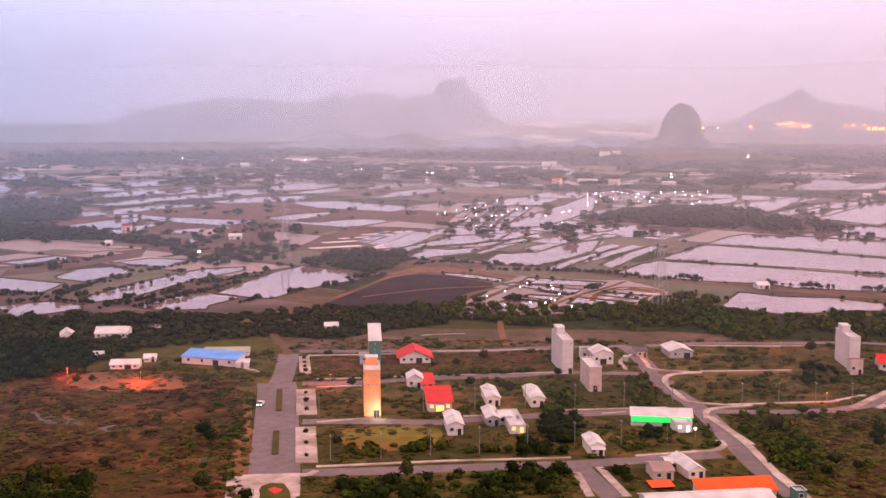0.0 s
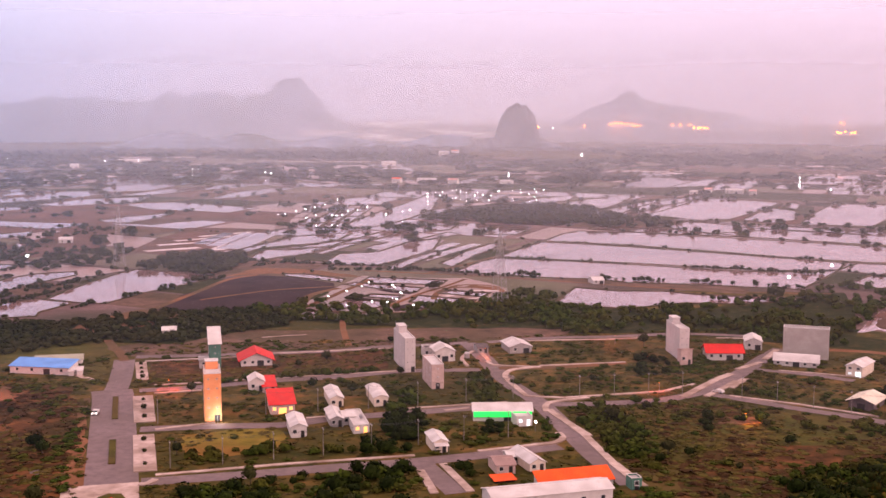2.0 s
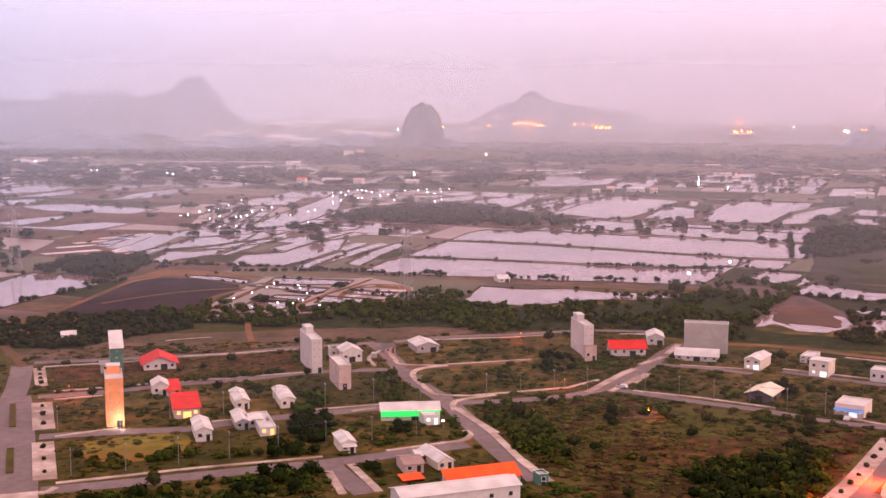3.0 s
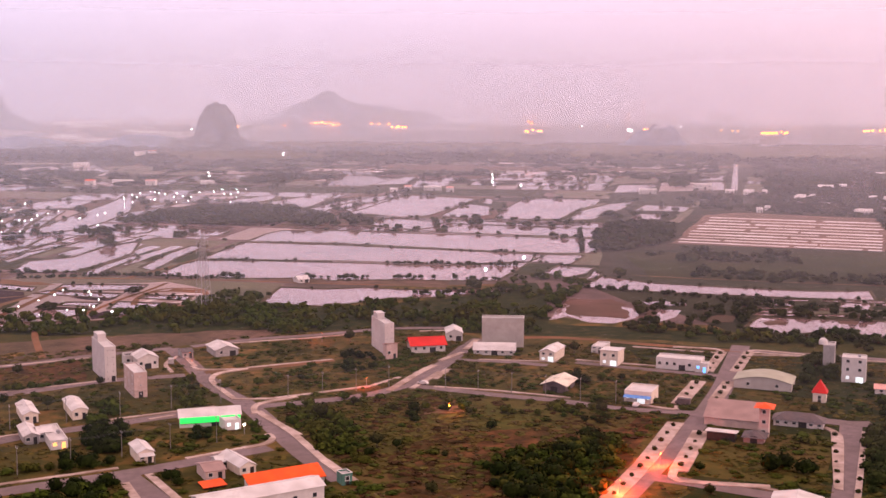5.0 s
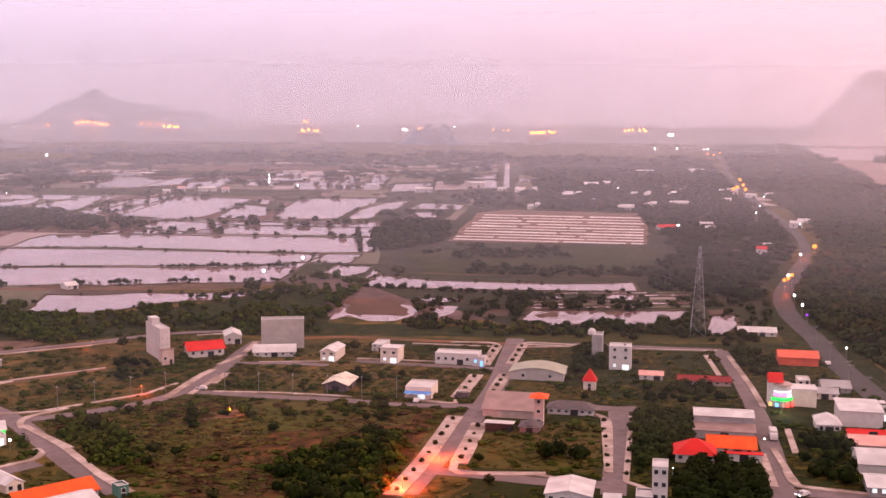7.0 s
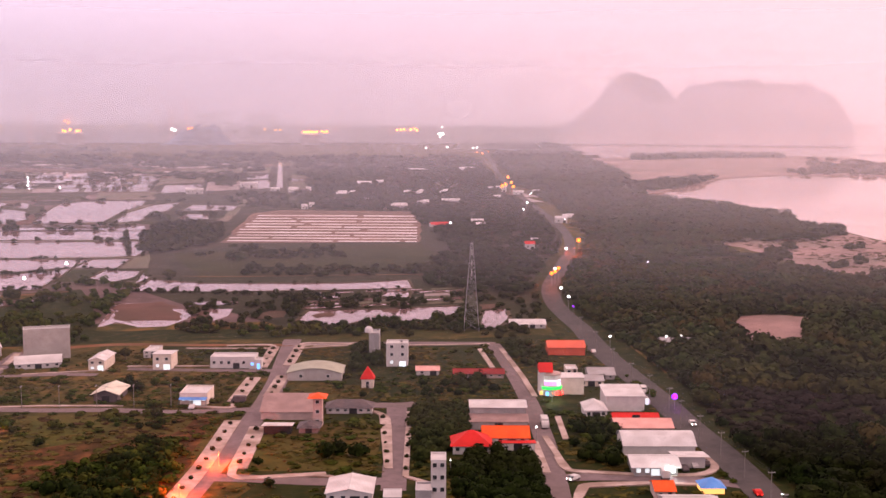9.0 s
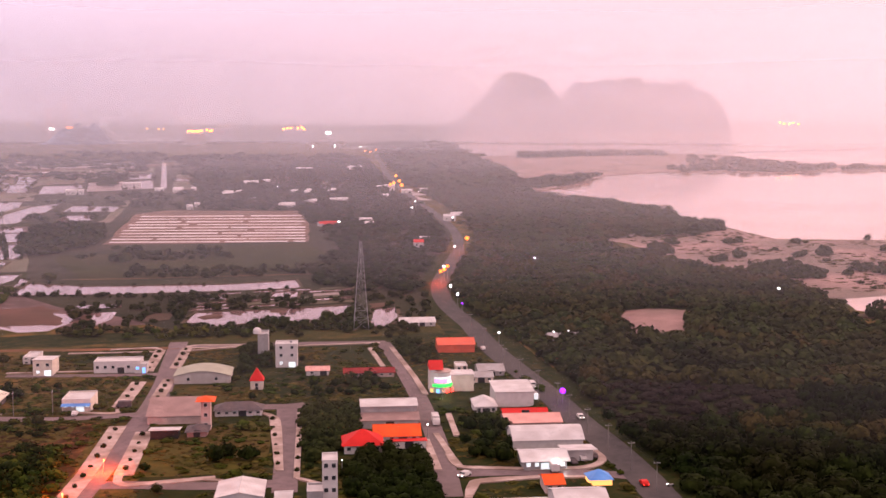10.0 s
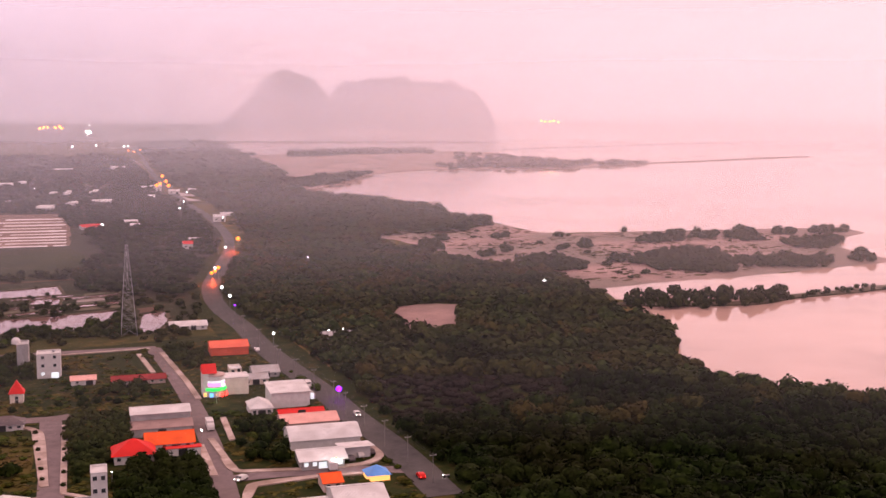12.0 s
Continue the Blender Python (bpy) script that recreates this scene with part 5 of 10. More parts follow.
for a, b, w in (((-102, 869.4), (-63.7, 889.5), 10), ((-96.7, 909.1), (-57.4, 931), 8), ((-85.9, 939.2), (-40.6, 972.1), 8), ((-69.5, 971.5), (-27, 1006.6), 8), ((-77.9, 851.2), (-41.2, 882), 8), ((-55.8, 870.2), (-27.7, 944.8), 6), ((-42.2, 901.9), (-16.6, 982.1), 6), ((88, 625.9), (105.7, 648.6), 4), ((105.7, 648.6), (127.6, 644.7), 4), ((94.3, 616.2), (122.5, 626.3), 3)):
    salt_strip(a, b, w)
for a, b, w in (((-227.2, 788), (-210.3, 814.1), 3), ((-210.3, 814.1), (-177, 795.1), 3), ((-272.8, 893.6), (-225, 863.4), 3), ((-858.9, 2219.5), (-740, 2384.1), 20), ((-996.4, 3090.9), (-916.2, 3182.7), 40), ((952.8, 2374.3), (1207, 2210.3), 45), ((671.4, 2073.3), (710.2, 1962.4), 40), ((1128.1, 1844.5), (1312.4, 1796.5), 30), ((1894.3, 3727.7), (2168.9, 3752.4), 60), ((2252.6, 3280.4), (2364.4, 3129.9), 90), ((-230.9, 2409.2), (-17.5, 2478.8), 30), ((-644.5, 2026.3), (-591, 2049.3), 25), ((-566.8, 1931.7), (-524.6, 1952.2), 20), ((-67.8, 2137), (17.3, 2235), 25), ((1171.4, 2308.4), (1245.9, 2280.8), 30), ((1435.3, 1801.3), (1631.7, 1690.8), 30), ((2977.4, 2908.4), (2824.4, 2926.2), 40)):
    salt_strip(a, b, w)
for a, b, w in (((1591.5, 2098.8), (994.7, 1314), 9),):
    ROAD_LIST.append(([a, b], 70))
    ribbon("water_canal", [a, b], w, 0.12, M["pond"], "straight canal between the fields", "canal", smooth=False)



# Streets: asphalt with pale raised pavements and kerbs on both sides.
def street(pts, width, main="asphalt", label="grey asphalt street of the new settlement"):
    ROAD_LIST.append((pts, width))
    ribbon("road", pts, width, 0.05 + 0.003 * street.n, M[main], label, "road", smooth=len(pts) > 2)
    street.n += 1


street.n = 0


def pavement(*pts, width=2.0, z=0.2):
    """A raised pavement with a kerb along each edge, along a line of points."""
    street.n += 1
    z += 0.002 * street.n
    ROAD_LIST.append((list(pts), width))
    ribbon("pavement", list(pts), width, z, M["paving"], "pale paved footway with a raised kerb", "pavement", thick=z - 0.01, smooth=len(pts) > 2)


street([(-45.4, 297.8), (-53.6, 359.4), (-60.2, 408), (-63, 424)], 14.6)
street([(-61.4, 413.5), (-61.9, 433.6), (-63.4, 455.6), (-65.4, 477.5)], 8.5)
street([(-65.2, 475.6), (-69.5, 493.1), (-74.2, 506.6), (-78.5, 522.1)], 4, label="narrow pale earth track", main="dirt")
street([(-39.6, 313.6), (-13.4, 316.3), (12.5, 319.7), (37.2, 322.5), (57.5, 326.5), (83, 332.4)], 7)
street([(-46.3, 368.4), (-23.1, 369.2), (-0.6, 368), (16.4, 373.8), (53.2, 380), (88, 385.6)], 6.5)
street([(-52.9, 422.2), (-30.8, 425.2), (-5.1, 432), (19, 435.1), (48.2, 442.3), (76.9, 440.6)], 6)
street([(-61.5, 482.8), (-20.3, 483.2), (18.6, 484.8), (43.5, 491.2), (81.2, 495.3)], 6)
street([(94, 294.1), (91, 321.3), (89.9, 357.1), (88.5, 387.9), (84.6, 412.6), (83, 437.7), (82.3, 472.6), (80.7, 495.3)], 7.5)
street([(38.8, 322.6), (41.9, 308), (45.1, 292.9)], 6.5)
street([(85, 442.6), (110.5, 441.9), (138.5, 446.2)], 5, label="narrow pale earth track", main="dirt")
street([(88.7, 383.4), (108.3, 382.1), (131.8, 383.9), (150.4, 392.7)], 6)
street([(151.7, 390.1), (174.8, 418), (199.3, 448), (214.5, 465.1)], 7)
street([(152.3, 391.8), (164.9, 378.2), (177, 365.1), (192.4, 350.7), (205.7, 334), (229, 316.5)], 5.5)
street([(183.4, 429.6), (202.2, 417.3), (216.2, 403.8)], 5)
street([(229.9, 404.7), (250.4, 381.2), (271.2, 360.5)], 5)
street([(156.9, 251.2), (187, 277.7), (225.9, 312.1), (256.9, 343), (280.8, 369.6), (315, 407.8)], 8)
street([(214.5, 465.1), (248.8, 453.9), (278.6, 424.4), (307.2, 397.6)], 5.5, label="narrow pale earth track", main="dirt")
street([(304.4, 401.6), (323.8, 386.4), (349.5, 362.7), (374.6, 337.7)], 5.5)
street([(170.1, 268.7), (180.7, 257.2), (195.2, 238.5), (211.3, 224)], 6.5)
street([(203.3, 219.9), (228.7, 246.3), (264.9, 284.6)], 7)
street([(258.3, 296.4), (267.1, 286.9), (273.3, 283.7)], 7)
street([(229.3, 183.4), (255.9, 208.4), (285, 237.8), (314.9, 269.8), (347.6, 307.1), (372.8, 337.8)], 6.5)
street([(243.8, 196.1), (256.5, 183.8), (269.3, 167.7), (274.8, 156.5)], 6)
ribbon("ground_roadside", [(260.7, 135.9), (267.9, 143.6), (278.2, 154), (297.8, 176.1), (316.5, 199.3), (340.9, 227.8), (370.9, 265.2), (391.9, 290.8), (409.6, 310.5), (430.4, 332.7), (450, 356.3), (472.8, 382.2), (503.2, 411.4), (537.4, 439.1), (593.6, 477.8), (660.1, 522.8)], 30, 0.0135, M["deep_grass"], "dark weedy verge of the highway", "verge")
street([(260.7, 135.9), (267.9, 143.6), (278.2, 154), (297.8, 176.1), (316.5, 199.3), (340.9, 227.8), (370.9, 265.2), (391.9, 290.8), (409.6, 310.5), (430.4, 332.7), (450, 356.3), (472.8, 382.2), (503.2, 411.4), (537.4, 439.1), (593.6, 477.8), (660.1, 522.8)], 10.5, label="dark two-lane highway with traffic", main="dark_asphalt")
street([(660.1, 522.8), (721.4, 570.9), (783.5, 624.6), (861.7, 699.7), (951.3, 792.3), (1091.7, 939.1), (1277.7, 1130.4), (1654.7, 1495), (2166.8, 1981.2), (2668.1, 2476.1), (2847.9, 2669.2)], 8.5, label="far stretch of the dark highway", main="dark_asphalt")
street([(89.8, 495.9), (109.3, 500.2), (127.1, 502.2), (145.5, 501.3), (166.5, 503.2), (181.6, 504.3), (196.7, 500.7), (210.8, 495)], 5.5)
pavement((108.4, 496.3), (125.7, 496.3), (143.8, 495.5), (164.6, 497.5), width=1.8)
pavement((195.7, 492.5), (208.5, 489.4), width=1.8)
pavement((-53.7, 439.4), (-58.2, 471.2), width=4.5)
pavement((-45.8, 377), (-50.6, 413.2), width=7)
pavement((-39.5, 323.1), (-44.4, 361.5), width=6.5)
pavement((-41.6, 367.7), (-22.9, 373.5), width=1.6)
pavement((-36.3, 319.4), (-0.5, 325), width=1.6)
pavement((-0.5, 325), (37.9, 328.6), width=1.6)
pavement((-47, 416.8), (-30.4, 419.7), width=1.6)
pavement((-48.4, 429.7), (-18.3, 433.8), width=1.6)
pavement((-20.4, 433.8), (43.8, 442.3), width=1.6)
pavement((-56.8, 473.5), (-15.3, 477.4), width=1.6)
pavement((-5.7, 482.2), (45.7, 487.5), width=1.6)
pavement((6.9, 375.2), (18.4, 377.5), width=1.6)
pavement((42, 383.7), (77.7, 387.8), width=1.6)
pavement((54, 379.3), (63, 381.6), width=1.4)
pavement((57.4, 330.5), (81.8, 336.4), width=1.6)
pavement((37.8, 314.1), (39.2, 293.7), width=2.4)
pavement((45, 319.4), (49, 293.8), width=2.4)
pavement((89.9, 375.9), (93.8, 344.4), width=2.5)
pavement((93.8, 344.4), (94.4, 313.4), width=2.5)
pavement((94.4, 313.4), (96.3, 291.8), width=3)
pavement((84.3, 421.6), (86.3, 395.8), width=2.2)
pavement((86.3, 395.8), (100.1, 391.1), width=1.8)
pavement((100.3, 391.9), (137.4, 396.2), width=1.8)
pavement((137.4, 396.2), (153.1, 406.3), width=1.8)
pavement((82.6, 447.7), (101.8, 442.8), width=1.6)
pavement((102.2, 444.8), (138.8, 447.2), width=1.4)
pavement((83.1, 484.3), (83.5, 455), width=2)
pavement((89.9, 372.2), (95, 342.1), width=2.5)
pavement((141.6, 387), (163.7, 411.8), width=3)
pavement((163.7, 411.8), (173.5, 420.9), width=3)
pavement((164.3, 398.6), (175.8, 411.8), width=3)
pavement((178.9, 428), (194.3, 439.7), width=2.5)
pavement((197.8, 444.7), (211.7, 463.4), width=2.5)
pavement((159.3, 386.6), (178.1, 372.2), width=1.6)
pavement((178.1, 372.2), (198.1, 352.6), width=1.6)
pavement((195.1, 424.2), (224.6, 407.1), width=1.4)
pavement((232.1, 408.6), (254.5, 387.5), width=1.4)
pavement((254.5, 387.5), (268.5, 371.8), width=1.4)
pavement((153.7, 251.7), (179.4, 275), width=5.5)
pavement((179.4, 275), (213.9, 309.6), width=5.5)
pavement((229.1, 330.2), (256.3, 356.5), width=5.5)
pavement((269.3, 369.1), (298.3, 399), width=4.5)
pavement((184.7, 265.4), (215.4, 297.5), width=5.5)
pavement((242.4, 327.7), (266.8, 351.7), width=5)
pavement((279.2, 364.6), (308.8, 394.2), width=4.5)
pavement((182.2, 256.3), (200, 244.3), width=1.8)
pavement((268.9, 423.2), (295.7, 397.5), width=1.5)
pavement((308.4, 394.4), (323.8, 379.5), width=1.5)
pavement((195.5, 246.2), (205.6, 231.6), width=1.6)
pavement((254.8, 281), (215.8, 235.7), width=2.2)
pavement((263.6, 277), (213.9, 226.3), width=1.8)
pavement((213.9, 226.3), (214.5, 218.3), width=1.6)
pavement((258.3, 207.4), (251.5, 198.5), width=2.4)
pavement((250.7, 197.9), (264.7, 177.9), width=1.8)
pavement((232.5, 180), (242.9, 185.3), width=2)
pavement((242.9, 185.3), (258.8, 173.9), width=1.8)
pavement((258.8, 173.9), (270.7, 159.4), width=1.8)
pavement((273.5, 225.2), (252.4, 199.9), width=2)
pavement((366.9, 327.4), (330.4, 283.1), width=2.2)
pavement((330.4, 283.1), (311.1, 261.1), width=2.2)
pavement((359.6, 333.5), (335.7, 304.1), width=2)
pavement((266.4, 223.4), (244.7, 200.5), width=2.2)
pavement((306.5, 388.5), (333.2, 374.5), width=1.5)
pavement((340, 363.5), (370.9, 337.8), width=1.5)
pavement((295.1, 237.6), (275.5, 218.3), width=2)
pavement((213.4, 294.7), (194.5, 276.2), (182.1, 264.3), (179.6, 259.2), (182.3, 255.2), (199.4, 243.5), width=2.4)
pavement((88.4, 373), (89.9, 381.1), (94.3, 386.4), (107.8, 390.4), width=2.2)
pavement((84.4, 419.7), (85.1, 430), (89.8, 438.7), (101.8, 442.8), width=2.2)
pavement((75.1, 334.6), (81.6, 335.9), (86, 340.7), (86, 346.8), width=2.2)
pavement((259, 208.4), (251.9, 199.7), (252.8, 194), (264.7, 177.9), (272.8, 169.9), width=2.2)
pavement((231, 179), (239.5, 184.7), (245.5, 185.4), (258.8, 173.9), width=2.2)
pavement((255, 286.3), (254.3, 280.5), (248.8, 271.7), (215.3, 234.7), width=2.2)
pavement((226.9, 327.7), (222.8, 324.4), (215.5, 334.7), width=2)
pavement((298.5, 398.9), (298.6, 405.6), (284.9, 415.9), width=2)
pavement((307.3, 392.2), (314.1, 395.8), (327.6, 380.3), width=2)
pavement((82.1, 455), (83.9, 448.7), (89, 445.7), width=1.6)
pavement((80.7, 477.2), (73.3, 463.5), (73.1, 447.6), width=1.6)
pavement((264.7, 177.9), (273.8, 169.6), (282.7, 169.5), (289.3, 176.4), width=2.5)
pavement((150.4, 386.8), (159.9, 396.5), (170.8, 408.6), width=2.2)
pavement((-35.8, 315.1), (-37.8, 311.5), (-39.8, 311.5), width=2)



# Hills and rocks in the haze.
def ridge(name, at, peaks, depth, label, category, material="rock", seed=1, sharp=1.0):
    """A limestone hill: peaks of (offset along, height, half-width) raise one closed mound."""
    rnd = random.Random(seed)
    bm = bmesh.new()
    along = [p[0] for p in peaks]
    wide = [p[2] for p in peaks]
    x0, x1 = min(a - 1.8 * w for a, w in zip(along, wide)), max(a + 1.8 * w for a, w in zip(along, wide))
    nx, ny = 110, 26
    grid = []
    for i in range(nx + 1):
        x = x0 + (x1 - x0) * i / nx
        row = []
        for j in range(ny + 1):
            v = -1 + 2 * j / ny
            h = 0
            for a, hh, w in peaks:
                h += (hh * math.exp(-1.1 * (abs(x - a) / w) ** (2.0 * sharp))) ** 5
            h = h ** 0.2
            h *= max(0.0, 1 - abs(v) ** 3.2) ** 0.7
            n1 = noise.fractal(Vector((x * 0.012, v * depth * 0.012, seed)), 0.9, 2.1, 5)
            n2 = noise.fractal(Vector((x * 0.05, v * depth * 0.02, seed + 7)), 0.8, 2.1, 4)
            h = max(0, h * (1 + 0.10 * n1) + min(h, 18) * 0.28 * n2)
            row.append(bm.verts.new((x, v * depth / 2, h - (3 if h <= 0.01 else 0))))
        grid.append(row)
    for i in range(nx):
        for j in range(ny):
            bm.faces.new((grid[i][j], grid[i + 1][j], grid[i + 1][j + 1], grid[i][j + 1]))
    for f in bm.faces:
        f.smooth = True
    ob = part(name, bm, M[material])
    ob.matrix_basis = at
    return tagged(ob, label, category, kind="structure")


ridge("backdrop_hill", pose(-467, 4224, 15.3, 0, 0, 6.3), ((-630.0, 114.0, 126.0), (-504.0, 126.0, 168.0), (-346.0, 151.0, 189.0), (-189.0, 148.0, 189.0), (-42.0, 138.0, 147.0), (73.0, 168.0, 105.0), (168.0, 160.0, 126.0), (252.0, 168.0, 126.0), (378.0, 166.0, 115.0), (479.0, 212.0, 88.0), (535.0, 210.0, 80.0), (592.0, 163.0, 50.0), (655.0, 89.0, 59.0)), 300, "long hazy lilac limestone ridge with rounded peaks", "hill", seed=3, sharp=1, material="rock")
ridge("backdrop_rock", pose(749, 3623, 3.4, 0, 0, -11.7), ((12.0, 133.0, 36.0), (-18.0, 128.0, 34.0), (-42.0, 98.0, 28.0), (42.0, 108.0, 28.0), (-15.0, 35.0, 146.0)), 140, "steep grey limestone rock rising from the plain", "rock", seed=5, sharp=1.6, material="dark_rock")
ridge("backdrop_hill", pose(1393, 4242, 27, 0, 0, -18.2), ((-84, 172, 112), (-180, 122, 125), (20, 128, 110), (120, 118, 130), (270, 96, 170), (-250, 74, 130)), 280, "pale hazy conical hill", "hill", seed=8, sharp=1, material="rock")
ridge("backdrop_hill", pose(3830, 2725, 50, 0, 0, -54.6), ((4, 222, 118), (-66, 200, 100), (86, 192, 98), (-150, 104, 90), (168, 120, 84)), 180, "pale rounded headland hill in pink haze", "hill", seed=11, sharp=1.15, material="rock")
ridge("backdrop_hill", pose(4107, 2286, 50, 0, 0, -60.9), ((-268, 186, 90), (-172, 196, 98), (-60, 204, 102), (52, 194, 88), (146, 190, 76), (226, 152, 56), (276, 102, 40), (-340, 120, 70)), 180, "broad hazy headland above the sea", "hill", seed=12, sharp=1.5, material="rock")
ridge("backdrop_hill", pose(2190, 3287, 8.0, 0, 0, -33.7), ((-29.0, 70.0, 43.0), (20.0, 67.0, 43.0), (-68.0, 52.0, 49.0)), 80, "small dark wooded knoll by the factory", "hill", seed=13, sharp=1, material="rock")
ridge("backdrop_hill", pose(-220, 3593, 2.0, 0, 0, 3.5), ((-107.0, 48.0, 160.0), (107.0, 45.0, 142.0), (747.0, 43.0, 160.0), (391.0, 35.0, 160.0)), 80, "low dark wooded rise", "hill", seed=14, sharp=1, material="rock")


# The evening haze, as thin layers over the plain one behind another.
def haze(radius, amount, foot, crest):
    """One bank of haze in a wide arc over the plain and the sea; it leans outwards as it rises and fades out over the lowest metres (foot)."""
    bm = bmesh.new()
    n = 120
    base, top = far_rise(radius), 100 + crest * radius
    lo, hi = [], []
    for k in range(n + 1):
        a = radians(-45 + 155 * k / n)
        lo.append(bm.verts.new((radius * math.sin(a), radius * math.cos(a), base - 5)))
        hi.append(bm.verts.new(((radius + 30) * math.sin(a), (radius + 30) * math.cos(a), 100 + 0.17 * radius)))
    for k in range(n):
        bm.faces.new((lo[k], lo[k + 1], hi[k + 1], hi[k])).smooth = True
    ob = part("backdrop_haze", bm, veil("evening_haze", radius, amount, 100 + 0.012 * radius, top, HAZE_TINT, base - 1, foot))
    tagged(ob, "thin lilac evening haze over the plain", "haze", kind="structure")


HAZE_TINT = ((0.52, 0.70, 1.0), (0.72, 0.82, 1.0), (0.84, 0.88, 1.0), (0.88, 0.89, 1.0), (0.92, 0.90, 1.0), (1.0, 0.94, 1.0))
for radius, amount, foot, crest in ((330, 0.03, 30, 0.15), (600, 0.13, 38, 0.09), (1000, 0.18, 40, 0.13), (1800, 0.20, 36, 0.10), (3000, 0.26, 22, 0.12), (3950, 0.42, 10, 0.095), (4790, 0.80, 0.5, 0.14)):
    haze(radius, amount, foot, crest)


# Pale mist lying at the foot of the hills, and smoke drifting from the works.
def mist_mat(name, amount, rgb):
    m = bpy.data.materials.new(name)
    m.use_nodes = True
    t = m.node_tree
    t.nodes.clear()
    out, mix = t.nodes.new("ShaderNodeOutputMaterial"), t.nodes.new("ShaderNodeMixShader")
    clear, front, back, both = t.nodes.new("ShaderNodeBsdfTransparent"), t.nodes.new("ShaderNodeBsdfDiffuse"), t.nodes.new("ShaderNodeBsdfTranslucent"), t.nodes.new("ShaderNodeMixShader")
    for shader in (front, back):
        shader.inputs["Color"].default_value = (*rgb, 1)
    both.inputs[0].default_value = 0.5
    t.links.new(front.outputs[0], both.inputs[1])
    t.links.new(back.outputs[0], both.inputs[2])
    co, sep = t.nodes.new("ShaderNodeTexCoord"), t.nodes.new("ShaderNodeSeparateXYZ")
    t.links.new(co.outputs["Generated"], sep.inputs[0])
    fac = None
    for axis, power in (("X", 1.0), ("Z", 1.4)):
        a = t.nodes.new("ShaderNodeMath")
        a.operation, a.inputs[0].default_value = "SUBTRACT", 1.0
        t.links.new(sep.outputs[axis], a.inputs[1])
        b = t.nodes.new("ShaderNodeMath")
        b.operation = "MULTIPLY"
        t.links.new(sep.outputs[axis], b.inputs[0])
        t.links.new(a.outputs[0], b.inputs[1])
        c = t.nodes.new("ShaderNodeMath")
        c.operation, c.inputs[1].default_value = "MULTIPLY", 4.0
        t.links.new(b.outputs[0], c.inputs[0])
        d = t.nodes.new("ShaderNodeMath")
        d.operation, d.inputs[1].default_value = "POWER", power
        t.links.new(c.outputs[0], d.inputs[0])
        if fac is None:
            fac = d.outputs[0]
        else:
            e = t.nodes.new("ShaderNodeMath")
            e.operation = "MULTIPLY"
            t.links.new(fac, e.inputs[0])
            t.links.new(d.outputs[0], e.inputs[1])
            fac = e.outputs[0]
    ns, nr = t.nodes.new("ShaderNodeTexNoise"), t.nodes.new("ShaderNodeMapRange")
    ns.inputs["Scale"].default_value, ns.inputs["Detail"].default_value = 3.0, 4
    t.links.new(co.outputs["Generated"], ns.inputs["Vector"])
    nr.inputs["From Min"].default_value, nr.inputs["From Max"].default_value, nr.inputs["To Max"].default_value = 0.33, 0.62, amount
    t.links.new(ns.outputs["Fac"], nr.inputs["Value"])
    g = t.nodes.new("ShaderNodeMath")
    g.operation, g.use_clamp = "MULTIPLY", True
    t.links.new(fac, g.inputs[0])
    t.links.new(nr.outputs[0], g.inputs[1])
    t.links.new(g.outputs[0], mix.inputs[0])
    t.links.new(clear.outputs[0], mix.inputs[1])
    t.links.new(both.outputs[0], mix.inputs[2])
    t.links.new(mix.outputs[0], out.inputs["Surface"])
    return m


def mist(az0, az1, radius, low, high, amount, label, rgb=(1.0, 0.90, 0.93)):
    """A bank of mist between two bearings."""
    bm = bmesh.new()
    cols = []
    for k in range(13):
        a = radians(az0 + (az1 - az0) * k / 12)
        cols.append([bm.verts.new((radius * math.sin(a), radius * math.cos(a), z)) for z in (low, high)])
    for p, q in zip(cols, cols[1:]):
        bm.faces.new((p[0], q[0], q[1], p[1])).smooth = True
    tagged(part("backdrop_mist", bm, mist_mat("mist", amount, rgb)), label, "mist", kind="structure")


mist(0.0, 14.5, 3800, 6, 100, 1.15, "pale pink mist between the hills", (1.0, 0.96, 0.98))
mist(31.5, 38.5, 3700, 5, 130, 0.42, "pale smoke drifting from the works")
# two more haze sheets fade the horizon's edge and the headland
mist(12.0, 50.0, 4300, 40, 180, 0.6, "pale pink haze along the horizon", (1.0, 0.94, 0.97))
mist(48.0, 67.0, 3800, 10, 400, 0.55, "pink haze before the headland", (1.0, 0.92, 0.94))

# ---- buildings ----
FOOTPRINTS = []
SHARED = {}


def shared(key, make, material):
    if key not in SHARED:
        bm = bmesh.new()
        make(bm)
        me = bpy.data.meshes.new(key[0])
        bm.to_mesh(me)
        bm.free()
        me.materials.append(material)
        SHARED[key] = me
    return SHARED[key]


def profile(bm, outline, a, b, along):
    """Sweeps an outline of (across, z) along x or y from a to b."""
    p = [bm.verts.new((a, u, z) if along == "x" else (u, a, z)) for u, z in outline]
    q = [bm.verts.new((b, u, z) if along == "x" else (u, b, z)) for u, z in outline]
    bm.faces.new(p), bm.faces.new(q)
    for i in range(len(p)):
        j = (i + 1) % len(p)
        bm.faces.new((p[i], p[j], q[j], q[i]))
    bmesh.ops.recalc_face_normals(bm, faces=bm.faces)
    return bm


